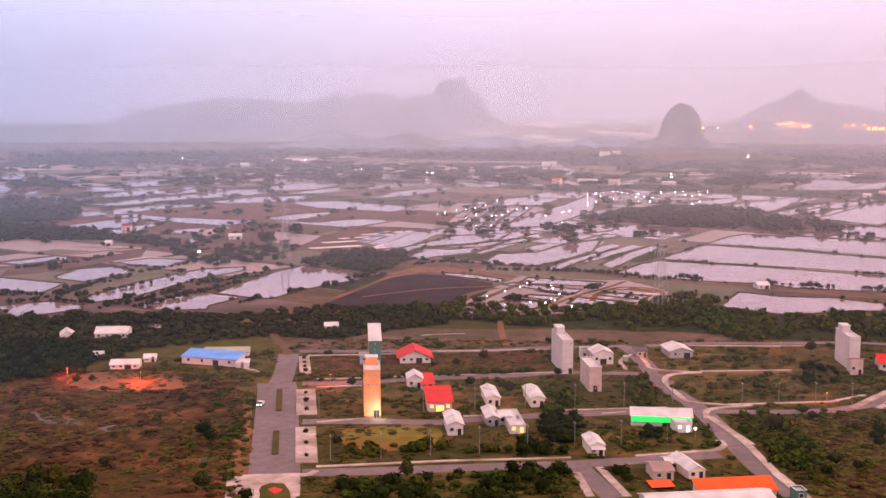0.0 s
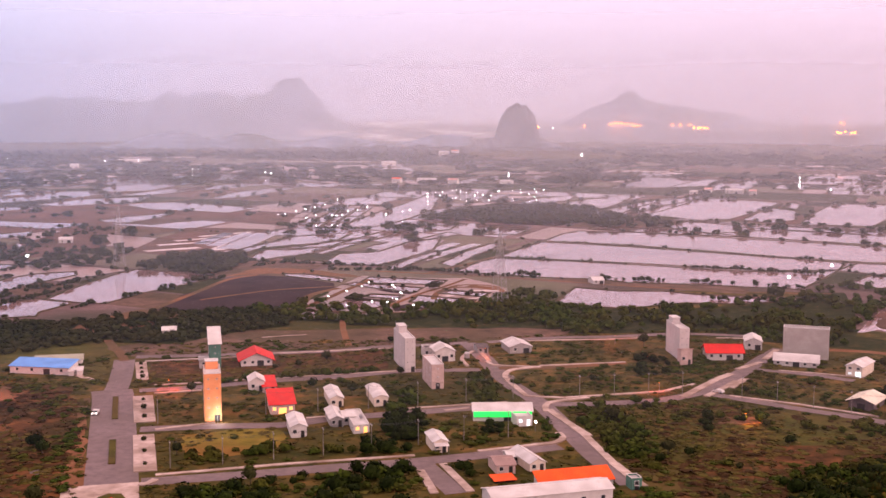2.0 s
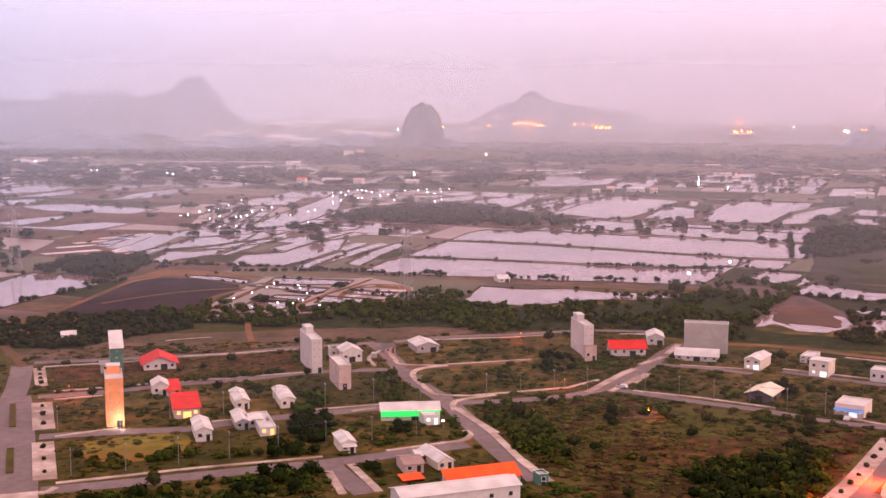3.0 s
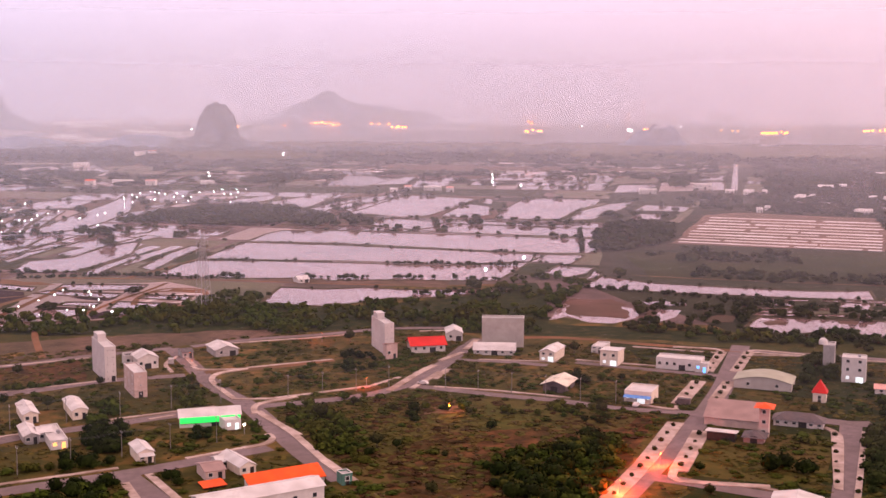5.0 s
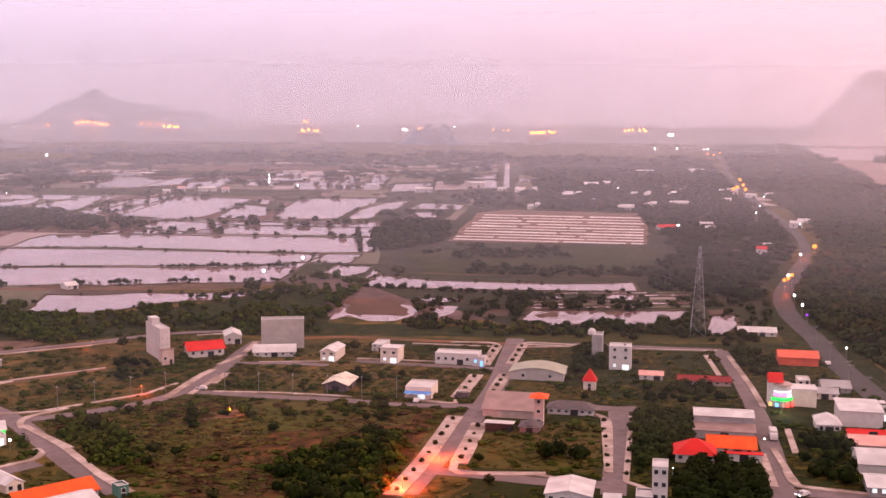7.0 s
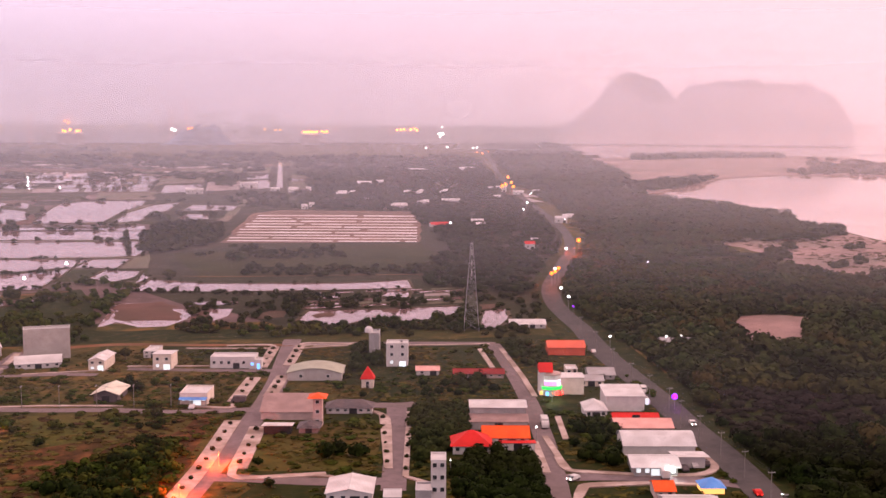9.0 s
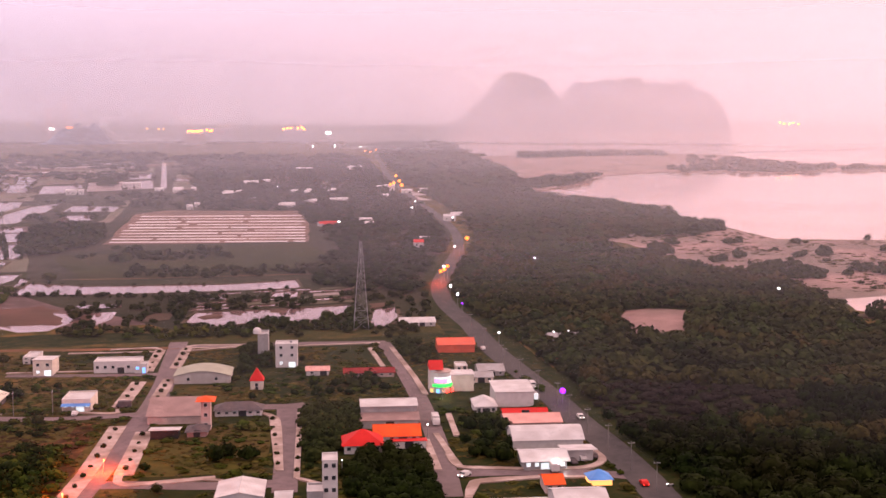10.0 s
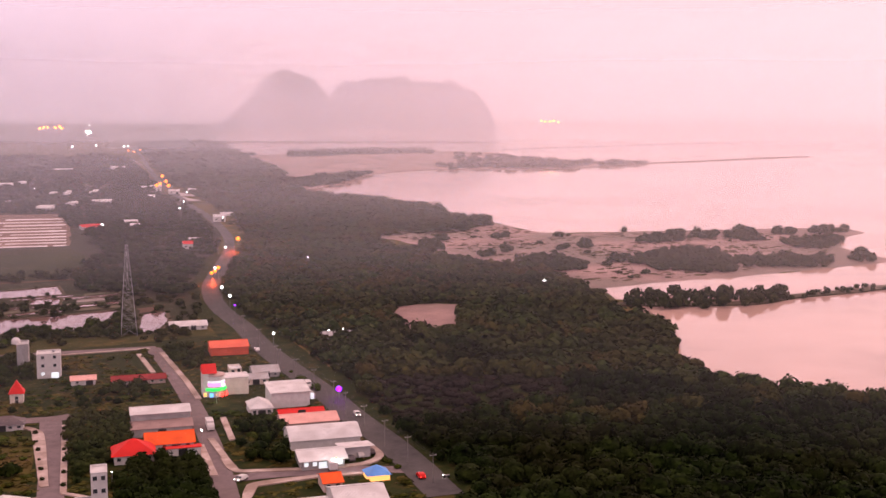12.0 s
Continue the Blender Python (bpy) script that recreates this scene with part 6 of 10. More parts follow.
def ring_frame(bm, w, h, t, depth):
    for x0, x1, z0, z1 in ((-w / 2, w / 2, 0, t), (-w / 2, w / 2, h - t, h), (-w / 2, -w / 2 + t, t, h - t), (w / 2 - t, w / 2, t, h - t)):
        block(bm, x0, x1, -depth, 0.02, z0, z1)


def window(parent, x, y, z, w, h, turn=0, pane="glass", pane_label=""):
    f = part("window", shared(("window", w, h), lambda bm: ring_frame(bm, w, h, 0.09, 0.10), M["frame"]), M["frame"], parent, at=pose(x, y, z, 0, 0, turn))
    part("pane", shared(("pane", w, h, pane), lambda bm: block(bm, -w / 2 + 0.08, w / 2 - 0.08, -0.035, 0.015, 0.08, h - 0.08), M[pane]), M[pane], f, pane_label)
    if w > 0.9:
        part("sill", shared(("sill", w), lambda bm: block(bm, -w / 2 - 0.1, w / 2 + 0.1, -0.2, 0.01, -0.09, 0.0), M["kerb"]), M["kerb"], f)
    return f


def house(name, x, y, rot, w, h, d, roof, roof_m, wall_m, label, category="house", rise=1.4, over=0.45, storeys=1, per=2, side_per=0, door="dark", lit=False, cabin=False, vents=False, awning="", tank=False, pane="glass", fascia="", ribs=0, group=""):
    """A building with its front edge's middle at x, y; its depth runs away from the front. Parts: wall, roof, windows, door."""
    root = thing(name, pose(x, y, 0, 0, 0, rot), label, category, group)
    c, s = math.cos(radians(rot)), math.sin(radians(rot))
    FOOTPRINTS.append((x - s * d / 2, y + c * d / 2, math.hypot(w, d) / 2 + 1.0))
    wall, top = bmesh.new(), bmesh.new()
    hw, th = w / 2, 0.14
    if roof in ("gable_x", "gable_y", "arch_x", "arch_y", "shed_front", "shed_back"):
        along = "x" if roof in ("gable_x", "arch_x", "shed_front", "shed_back") else "y"
        lo, hi = (0.0, d) if along == "x" else (-hw, hw)
        a, b = (-hw, hw) if along == "x" else (0.0, d)
        if roof.startswith("gable"):
            crest = [((lo + hi) / 2, h + rise)]
        elif roof.startswith("arch"):
            crest = [(lo + (hi - lo) * k / 8, h + rise * math.sin(math.pi * k / 8)) for k in range(7, 0, -1)]
        else:
            crest = []
        eave_hi, eave_lo = (h, h)
        if roof == "shed_front":
            eave_hi = h + rise
        if roof == "shed_back":
            eave_lo = h + rise
        profile(wall, [(lo, 0), (hi, 0), (hi, eave_hi)] + crest + [(lo, eave_lo)], a, b, along)
        slope = (rise / ((hi - lo) / 2) if roof.startswith("gable") else 0.35 if roof.startswith("arch") else rise / (hi - lo))
        dz = over * slope
        sign_hi, sign_lo = (1, 1)
        if roof == "shed_front":
            sign_hi = -1
        if roof == "shed_back":
            sign_lo = -1
        under = [(hi + over, eave_hi - sign_hi * dz + 0.02)] + [(u, z + 0.02) for u, z in crest] + [(lo - over, eave_lo - sign_lo * dz + 0.02)]
        profile(top, under + [(u, z + th) for u, z in under[::-1]], a - over, b + over, along)
        part("wall", wall, M[wall_m], root)
        part("roof", top, M[roof_m], root)
        if roof.startswith("gable"):
            cap = bmesh.new()
            if along == "x":
                tube(cap, (a - over, d / 2, h + rise + th), (b + over, d / 2, h + rise + th), 0.13)
            else:
                tube(cap, (0, a - over, h + rise + th), (0, b + over, h + rise + th), 0.13)
            part("ridge_cap", cap, M[roof_m], root)
    elif roof == "hip":
        block(wall, -hw, hw, 0, d, 0, h)
        o, ins = over, min(w, d) / 2
        base = [(-hw - o, -o), (hw + o, -o), (hw + o, d + o), (-hw - o, d + o)]
        if w >= d:
            crown = [(-hw + ins, d / 2), (hw - ins + 0.01, d / 2)]
        else:
            crown = [(0, ins), (0.0, d - ins + 0.01)]
        bv = [top.verts.new((u, v, h + 0.02)) for u, v in base]
        cv = [top.verts.new((u, v, h + rise)) for u, v in crown]
        if w >= d:
            for f in ((bv[0], bv[1], cv[1], cv[0]), (bv[1], bv[2], cv[1]), (bv[2], bv[3], cv[0], cv[1]), (bv[3], bv[0], cv[0]), bv[::-1]):
                top.faces.new(f)
        else:
            for f in ((bv[0], bv[1], cv[0]), (bv[1], bv[2], cv[1], cv[0]), (bv[2], bv[3], cv[1]), (bv[3], bv[0], cv[0], cv[1]), bv[::-1]):
                top.faces.new(f)
        bmesh.ops.recalc_face_normals(top, faces=top.faces)
        part("wall", wall, M[wall_m], root)
        part("roof", top, M[roof_m], root)
    else:
        block(wall, -hw, hw, 0, d, 0, h - 0.6, 0.04)
        for x0, x1, y0, y1 in ((-hw, hw, 0, 0.2), (-hw, hw, d - 0.2, d), (-hw, -hw + 0.2, 0.2, d - 0.2), (hw - 0.2, hw, 0.2, d - 0.2)):
            block(wall, x0, x1, y0, y1, h - 0.6, h)
        block(top, -hw + 0.2, hw - 0.2, 0.2, d - 0.2, h - 0.59, h - 0.40)
        part("wall", wall, M[wall_m], root)
        part("roof", top, M[roof_m], root)
        cop = bmesh.new()
        for x0, x1, y0, y1 in ((-hw - 0.06, hw + 0.06, -0.06, 0.22), (-hw - 0.06, hw + 0.06, d - 0.22, d + 0.06), (-hw - 0.06, -hw + 0.22, 0.22, d - 0.22), (hw - 0.22, hw + 0.06, 0.22, d - 0.22)):
            block(cop, x0, x1, y0, y1, h, h + 0.1)
        part("coping", cop, M["roof_white"], root)
    fh = h / storeys
    for k in range(storeys):
        for i in range(per):
            if k == 0 and door and per > 1 and i == per // 2:
                continue
            ww = 0.6 if vents else min(1.3, w / (per + 1.2))
            hh = 0.5 if vents else min(1.3, fh * 0.45)
            window(root, -hw + w * (i + 0.5) / per, 0, k * fh + fh * 0.38, round(ww, 2), round(hh, 2), 0, pane if (lit and k == 0) or vents == 2 else "glass")
        for i in range(side_per):
            for sx, turn in ((-hw, -90), (hw, 90)):
                window(root, sx, d * (i + 0.5) / side_per, k * fh + fh * 0.4, 0.6 if vents else 1.0, 0.5 if vents else 1.1, turn)
    if door:
        dw = min(2.6, w * 0.34) if storeys > 1 or w > 6 else 1.1
        dm = pane if lit else "dark"
        part("door", shared(("door", round(dw, 1), dm), lambda bm: block(bm, -dw / 2, dw / 2, -0.06, 0.03, 0.02, 2.2), M[dm]), M[dm], root, at=pose(-hw + w * (per // 2 + 0.5) / max(per, 1) if per > 1 else 0, 0, 0))
    if awning:
        bm = bmesh.new()
        profile(bm, [(-2.2, 2.5), (0, 3.0), (0, 3.1), (-2.2, 2.6)], -hw, hw, "x")
        part("awning", bm, M[awning], root)
        bm = bmesh.new()
        for u in (-hw + 0.15, 0, hw - 0.15):
            tube(bm, (u, -2.05, 0), (u, -2.05, 2.55), 0.06)
        part("awning_post", bm, M["steel"], root)
    for i in range(ribs):
        part("rib", shared(("rib", round(h, 1)), lambda q: block(q, -0.18, 0.18, -0.16, 0.02, 0.02, h - 0.3), M["beige_wall"]), M["beige_wall"], root, at=pose(-hw + w * (i + 0.5) / ribs, 0, 0))
    if fascia:
        part("fascia", block(bmesh.new(), -hw + 0.1, hw - 0.1, -0.5, -0.02, h * 0.42, h * 0.98, 0.04), M[fascia], root, "glowing fascia board")
    if cabin:
        bm = block(bmesh.new(), -hw * 0.75, hw * 0.75, d * 0.62, d * 0.92, h - 0.45, h + 2.2, 0.04)
        cab = part("stair_head", bm, M[wall_m], root)
        part("slab", block(bmesh.new(), -hw * 0.75 - 0.2, hw * 0.75 + 0.2, d * 0.62 - 0.2, d * 0.92 + 0.2, h + 2.2, h + 2.36), M["roof_white"], cab)
    if tank:
        bm = bmesh.new()
        tube(bm, (hw * 0.4, d * 0.4 - 0.9, h + 0.55), (hw * 0.4, d * 0.4 + 0.9, h + 0.55), 0.55, sides=10)
        part("water_tank", bm, M["steel"], root, "shiny steel roof tank")
    return root


for key, rgb, power in (("glow_white", (0.85, 0.97, 1.0), 0.75), ("glow_warm", (1.0, 0.50, 0.14), 1.3), ("glow_orange", (1.0, 0.20, 0.02), 1.5), ("glow_green", (0.02, 0.9, 0.12), 0.9), ("glow_blue", (0.15, 0.45, 1.0), 1.6), ("glow_violet", (0.28, 0.01, 1.0), 2.6), ("glow_pink", (1.0, 0.25, 0.75), 1.3), ("glow_red", (1.0, 0.03, 0.02), 6.0), ("glow_lamp", (1.0, 0.97, 0.92), 16.0), ("glow_sodium", (1.0, 0.22, 0.012), 3.0), ("glow_works", (1.0, 0.20, 0.010), 13.0), ("glow_mint", (0.55, 1.0, 0.75), 10.0)):
    M[key] = glow(key, rgb, power)

def roof_dome(x, y, z):
    """A white water dome on its low drum, on a tower's roof."""
    bm = bmesh.new()
    tube(bm, (0, 0, 0), (0, 0, 0.8), 1.7, sides=14)
    r = bmesh.ops.create_icosphere(bm, subdivisions=2, radius=1.8, matrix=Matrix.Translation((0, 0, 0.8)))
    for v in r["verts"]:
        v.co.z = max(v.co.z, 0.7)
    ob = part("roof_dome", bm, M["roof_white"])
    ob.matrix_basis = pose(x, y + 3.5, z - 0.3)
    tagged(ob, "white rounded dome on a grey tower's flat roof", "dome")


house("tower_house", -23.6, 375.4, 5, 5.5, 16.0, 15, "flat", "roof_white", "orange_wall", "tall narrow orange tower house lit at its foot", category='tower house', storeys=5, per=2, side_per=3, vents=1, cabin=True)
house("tower_house", -27.5, 457.1, 5, 4.6, 9.8, 15, "shed_front", "roof_white", "green_wall", "tall narrow dark green tower house with a white sloping roof", category='tower house', storeys=4, per=1, side_per=3, vents=1, rise=4.2)
house("lean_to", -32.0, 457.1, 5, 3.4, 3.5, 4, "shed_front", "roof_grey", "grey", "small grey lean-to beside a tower house", category='shed', per=1, rise=0.6)
house("house", -11.2, 459.4, 5, 12.5, 2.6, 14, "gable_y", "roof_red", "white", "white house under a broad bright red tin roof", per=4, rise=2.8, over=1.2)
house("house", -10.2, 415.4, 5, 5.5, 3.8, 9, "gable_y", "roof_white", "white", "small white gabled house beside red roofs", per=2, rise=1.6)
house("house", -5.6, 413.6, 5, 4.8, 2.1, 12, "shed_front", "roof_red", "pinkwall", "house with a dark pink tin roof", per=2, rise=1.4)
house("house", -0.9, 381.9, 5, 8.3, 3.4, 13, "shed_front", "roof_red", "pinkwall", "wide house under a crimson tin roof with a lit front", per=3, rise=2.2, lit=True, pane='glow_warm', over=0.6)
house("house", 4.1, 352.5, 5, 4.9, 3.6, 15, "gable_y", "roof_white", "white", "narrow white house with a pale tin roof", per=2, rise=1.0, storeys=1)
house("house", 17.7, 388.9, 5, 4.6, 3.2, 17, "gable_y", "roof_white", "cream_wall", "cream house under a white tin roof", per=2, rise=1.0)
house("house", 16.5, 363.3, 5, 4.2, 2.8, 14, "gable_y", "roof_white", "grey", "low house with a pale roof", per=2, rise=0.9)
house("house", 23.9, 354.6, 5, 5.1, 2.9, 20, "flat", "roof_white", "white", "long white flat-roofed house with a lit yellow front", per=2, lit=True, pane='glow_warm', storeys=1, tank=True)
house("house", 20.6, 365.4, 5, 3.9, 2.8, 8, "gable_x", "roof_white", "white", "white house with a white tin roof", per=2, rise=0.9)
house("house", 33.1, 388.2, 5, 4.9, 3.2, 18, "arch_y", "roof_white", "cream_wall", "cream house with a rounded white roof", per=2, rise=0.8)
house("house", 46.0, 330.7, 5, 4.4, 3.4, 11, "gable_y", "roof_white", "cream_wall", "small cream house with a porch under a white roof", per=2, rise=0.9, awning='roof_white')
house("tower_house", 49.0, 440.3, 5, 4.2, 13.5, 24, "flat", "roof_white", "pale_wall", "tall pale pinkish tower house with small vents", category='tower house', storeys=5, per=2, side_per=4, vents=1, cabin=True)
house("tower_house", 56.0, 411.1, 4, 4.6, 9.2, 18, "flat", "roof_white", "pinkwall", "unfinished brown-grey tower house with a white roof slab", category='tower house', storeys=3, per=1, side_per=3, vents=1)
house("house", 60.0, 466.7, 4, 4.3, 4.1, 7, "flat", "roof_dark", "white", "white cube house with a dark roof edge", per=2)
house("house", 65.5, 458.1, 4, 8.2, 4.4, 11, "gable_y", "roof_white", "white", "white gabled house with a pale roof", per=3, rise=1.8)
house("house", 83.9, 472.6, 4, 4.4, 2.4, 8, "gable_x", "roof_dark", "grey", "small dark-roofed hut near the road", per=2, rise=1.0)
house("warehouse", 99.8, 470.4, 4, 9.8, 2.9, 14, "gable_y", "roof_white", "grey", "low storehouse with a broad white tin roof", category='warehouse', per=2, rise=1.6)
house("tower_house", 164.3, 448.4, -4, 4.2, 13.3, 21, "flat", "roof_white", "pale_wall", "tall pale tower house with a stepped lower front", category='tower house', storeys=5, per=2, side_per=4, vents=1, cabin=True)
house("house", 162.1, 439.4, -4, 4.8, 5.4, 5, "shed_back", "roof_pink", "pinkwall", "lower front wing of a tower house", per=2, rise=1.2)
house("shop", 71.3, 363.7, -7, 19.5, 3.4, 3.6, "shed_front", "roof_white", "white", "long shop front with a bright green lit fascia", category='shop', per=6, rise=1.6, fascia='glow_green')
house("shop", 77.1, 356.4, 4, 5.3, 3.3, 8, "flat", "roof_white", "white", "small white kiosk with bright white light", category='kiosk', per=2, lit=True, pane='glow_white')
house("house", 70.8, 308.7, 12, 4.8, 2.7, 14, "gable_y", "roof_white", "cream_wall", "cream house under a long pale tin roof with a grey patch", per=2, rise=1.2)
house("house", 61.4, 307.6, 5, 5.5, 2.7, 9, "gable_x", "roof_brown", "pinkwall", "low house with a rusty brown roof", per=2, rise=1.0)
house("house", 66.0, 316.9, 5, 4.1, 2.2, 6, "gable_x", "roof_white", "white", "small white outbuilding beside a house", per=1, rise=0.8)
house("shed", 78.5, 294.0, 8, 21.4, 1.5, 5, "shed_front", "roof_orange", "white", "long shed with a bright orange tin roof", category='shed', per=5, rise=2.0)
house("shed", 67.8, 276.8, 8, 32.8, 4.4, 9, "gable_x", "roof_white", "white", "long white-roofed sheds in a row", category='shed', per=6, rise=1.2)
house("hut", 59.8, 300.4, 8, 5.8, 0.6, 4, "shed_front", "roof_orange", "dark_earth", "low orange tarpaulin shelter", category='shelter', per=0, rise=0.4, door='')
house("hut", 93.8, 289.6, 5, 3.0, 3.3, 4, "flat", "roof_grey", "green_wall", "small grey-green concrete cabin", category='cabin', per=1)
house("warehouse", -94.8, 454.9, -17, 24.5, 2.9, 8, "shed_front", "roof_blue", "white", "long farm hall with a sky-blue tin roof", category='warehouse', per=4, rise=1.6, over=0.5)
house("warehouse", -90.2, 468.6, 5, 18.1, 2.4, 10, "gable_x", "roof_beige", "white", "white hall with a pale roof behind the blue one", category='warehouse', per=5, rise=1.2)
house("shed", -80.4, 450.3, 5, 4.9, 1.8, 5, "shed_front", "roof_white", "white", "small white shed at the farm", category='shed', per=1, rise=0.6)
house("house", -168.8, 506.8, 20, 5.9, 2.1, 10, "gable_y", "roof_white", "white", "white gabled farmhouse among trees", per=2, rise=2.0)
house("house", -150.0, 508.9, 5, 14.3, 2.7, 12, "gable_x", "roof_white", "white", "wide pale farm buildings among trees", per=4, rise=2.0)
house("house", -126.9, 447.3, 5, 11.1, 1.9, 8, "gable_x", "roof_white", "white", "low white farm sheds in scrub", per=4, rise=1.2)
house("house", -120.1, 460.6, 10, 4.7, 1.6, 7, "gable_x", "roof_white", "white", "small white hut beside the farm", per=2, rise=1.0)
house("house", -144.7, 470.4, 5, 4.6, 1.0, 6, "gable_x", "roof_white", "white", "low white hut in the scrub", per=1, rise=0.8)
house("house", -52.7, 532.8, 5, 6.2, 1.9, 8, "gable_x", "roof_white", "white", "small pale house at the edge of the fields", per=2, rise=1.0)
house("house", 181.1, 445.7, -10, 14.8, 3.4, 10, "gable_x", "roof_red", "white", "white roadside house with a bright red tin roof", per=4, rise=2.4, over=0.8)
house("house", 201.7, 465.1, -20, 7.1, 3.6, 13, "gable_y", "roof_white", "white", "white house with a white gabled roof", per=2, rise=1.6)
house("unfinished_block", 215.8, 444.6, -27, 18.4, 12.8, 7, "flat", "grey", "beige_wall", "large bare concrete block with vertical ribs", category='building', per=0, door='', ribs=9)
house("hall", 205.0, 430.4, -27, 17.5, 2.1, 10, "arch_x", "roof_white", "white", "low hall with an arched white roof", category='hall', per=5, rise=2.2)
house("house", 219.3, 410.1, -45, 6.3, 4.2, 15, "gable_y", "roof_white", "cream_wall", "narrow cream two-storey house with a lit ground floor", storeys=2, per=2, rise=1.2, lit=True, pane='glow_white')
house("house", 247.2, 416.9, -45, 5.2, 3.0, 12, "flat", "roof_white", "white", "narrow white house with a dark upper front", storeys=2, per=2)
house("house", 239.0, 393.9, -45, 7.3, 5.5, 11, "shed_back", "roof_white", "cream_wall", "cream two-storey house with bright windows", storeys=2, per=2, rise=0.8, lit=True, pane='glow_white')
house("house", 260.6, 376.6, -45, 17.8, 4.6, 9, "flat", "roof_white", "white", "long white house with a rusty roof", per=6)
house("kiosk", 266.4, 369.3, -45, 4.9, 3.7, 5, "flat", "roof_white", "white", "small kiosk with blue and red signs", category='kiosk', per=2, lit=True, pane='glow_blue')
# the open sides are solid dark walls that stand for the shaded inside
house("open_shed", 196.8, 362.2, -45, 8.4, 3.0, 13, "gable_y", "roof_cream", "roof_dark", "open-sided shelter under a cream tin roof", category='shelter', per=0, rise=1.5, over=1.0)
house("shop", 216.1, 336.2, -45, 9.6, 4.5, 12, "flat", "roof_white", "cream_wall", "corner shop with bright lit windows under a blue awning", category='shop', storeys=1, per=4, lit=True, pane='glow_white', awning='roof_blue')
house("hall", 270.4, 336.8, -45, 20.8, 3.0, 14, "arch_y", "roof_beige", "beige_wall", "wide hall with a low arched beige roof", category='hall', per=2, rise=1.8, door='')
house("tower_house", 316.2, 353.8, -45, 4.3, 10.1, 9, "flat", "roof_grey", "grey", "slim grey tower with a white dome on top", category='tower house', storeys=4, per=1, vents=1, side_per=2)
house("tower_house", 310.1, 333.1, -45, 8.7, 9.5, 8, "flat", "roof_white", "white", "white three-storey house with bright lit balconies", category='tower house', storeys=3, per=2, side_per=2, lit=True, pane='glow_white', tank=True)
house("tower_house", 276.8, 313.5, -45, 4.5, 3.4, 5, "hip", "roof_red", "cream_wall", "small cream tower with a pointed red roof", category='tower house', rise=4.5, per=1, storeys=1)
house("church_hall", 228.2, 298.1, -45, 18.5, 2.7, 12, "shed_front", "roof_brown", "pinkwall", "long hall with a dull brown tin roof", category='hall', per=0, rise=3.2, door='')
house("bell_tower", 229.5, 284.5, -45, 3.0, 9.7, 4, "hip", "roof_orange", "pinkwall", "slender pinkish tower with an orange awning roof", category='tower', rise=1.2, over=1.6, per=1, storeys=3)
# the carport's shade is a solid near-black box under the roof
house("lean_to", 214.8, 286.6, -45, 8.6, 2.3, 5, "shed_back", "roof_white", "dark", "white lean-to roof over a dark open carport", category='shed', per=0, rise=0.5, over=0.6, door='')
house("pavilion", 222.7, 280.6, -45, 6.2, 1.7, 7, "hip", "roof_dark", "roof_brown", "small pavilion with a dark tiled hipped roof", category='pavilion', per=0, rise=1.7, over=0.7)
house("row_house", 247.9, 290.1, -45, 15.6, 2.0, 7, "hip", "roof_dark", "white", "long white row house with a dark roof", per=6, rise=2.2, over=0.7)
house("long_shed", 318.6, 295.8, -45, 19.3, 1.8, 6, "gable_x", "roof_maroon", "pinkwall", "long low shed with a dark maroon tin roof", category='shed', per=6, rise=1.2)
house("house", 307.8, 313.1, -45, 8.8, 2.0, 6, "gable_x", "roof_pink", "white", "small house with a pinkish roof", per=2, rise=1.0)
house("warehouse", 273.0, 244.7, -45, 18.2, 6.0, 10, "gable_x", "roof_white", "grey", "large grey storehouse with a pale shallow roof", category='warehouse', per=0, rise=1.0, door='')
house("annex", 269.2, 240.9, -45, 18.9, 2.6, 5, "shed_front", "roof_brown", "grey", "low annex with a dull brown roof along a storehouse", category='annex', per=0, rise=1.2, over=0.3)
house("house", 243.0, 228.3, -45, 11.2, 2.6, 10, "hip", "roof_red", "white", "house with a vivid red hipped roof", per=4, rise=3.6, over=0.8)
house("house", 256.9, 226.9, -45, 13.6, 2.9, 9, "gable_x", "roof_orange", "white", "white house with a bright orange tin roof", per=4, rise=2.2, over=0.7)
house("house", 255.9, 221.2, -45, 10.3, 1.7, 5, "shed_back", "roof_red", "white", "white porch under a red roof strip", per=3, rise=0.6)
house("tower_house", 202.0, 201.4, -45, 3.9, 12.9, 7, "flat", "roof_white", "white", "tall slim white house with a bluish roof edge", category='tower house', storeys=4, per=2)
house("house", 197.9, 202.7, -45, 4.1, 5.5, 7, "flat", "roof_white", "grey", "low white house beside the slim one", per=2)
house("house", 187.8, 220.1, -45, 11.9, 2.9, 13, "gable_y", "roof_white", "white", "wide house under a broad white tin roof", per=4, rise=1.2)
house("house", 192.5, 208.6, -45, 3.9, 3.7, 6, "gable_x", "roof_white", "white", "small white-roofed house in a lot", per=2, rise=0.8)
house("hall", 376.9, 299.1, -45, 15.6, 3.4, 12, "gable_x", "roof_coral", "roof_coral", "hall with coral-red roof and walls", category='hall', per=0, rise=1.8, door='')
house("house", 413.1, 351.6, -45, 16.9, 1.9, 12, "gable_x", "roof_white", "white", "low hall with a pale roof by the pylon", category='hall', per=4, rise=1.4)
house("house", 351.0, 261.0, -45, 10.0, 1.8, 12, "gable_x", "roof_grey", "grey", "low building with a grey roof", per=3, rise=1.6)
house("house", 339.1, 257.0, -45, 9.1, 2.2, 8, "gable_x", "roof_grey", "cream_wall", "low building with a pale grey roof", per=3, rise=1.2)
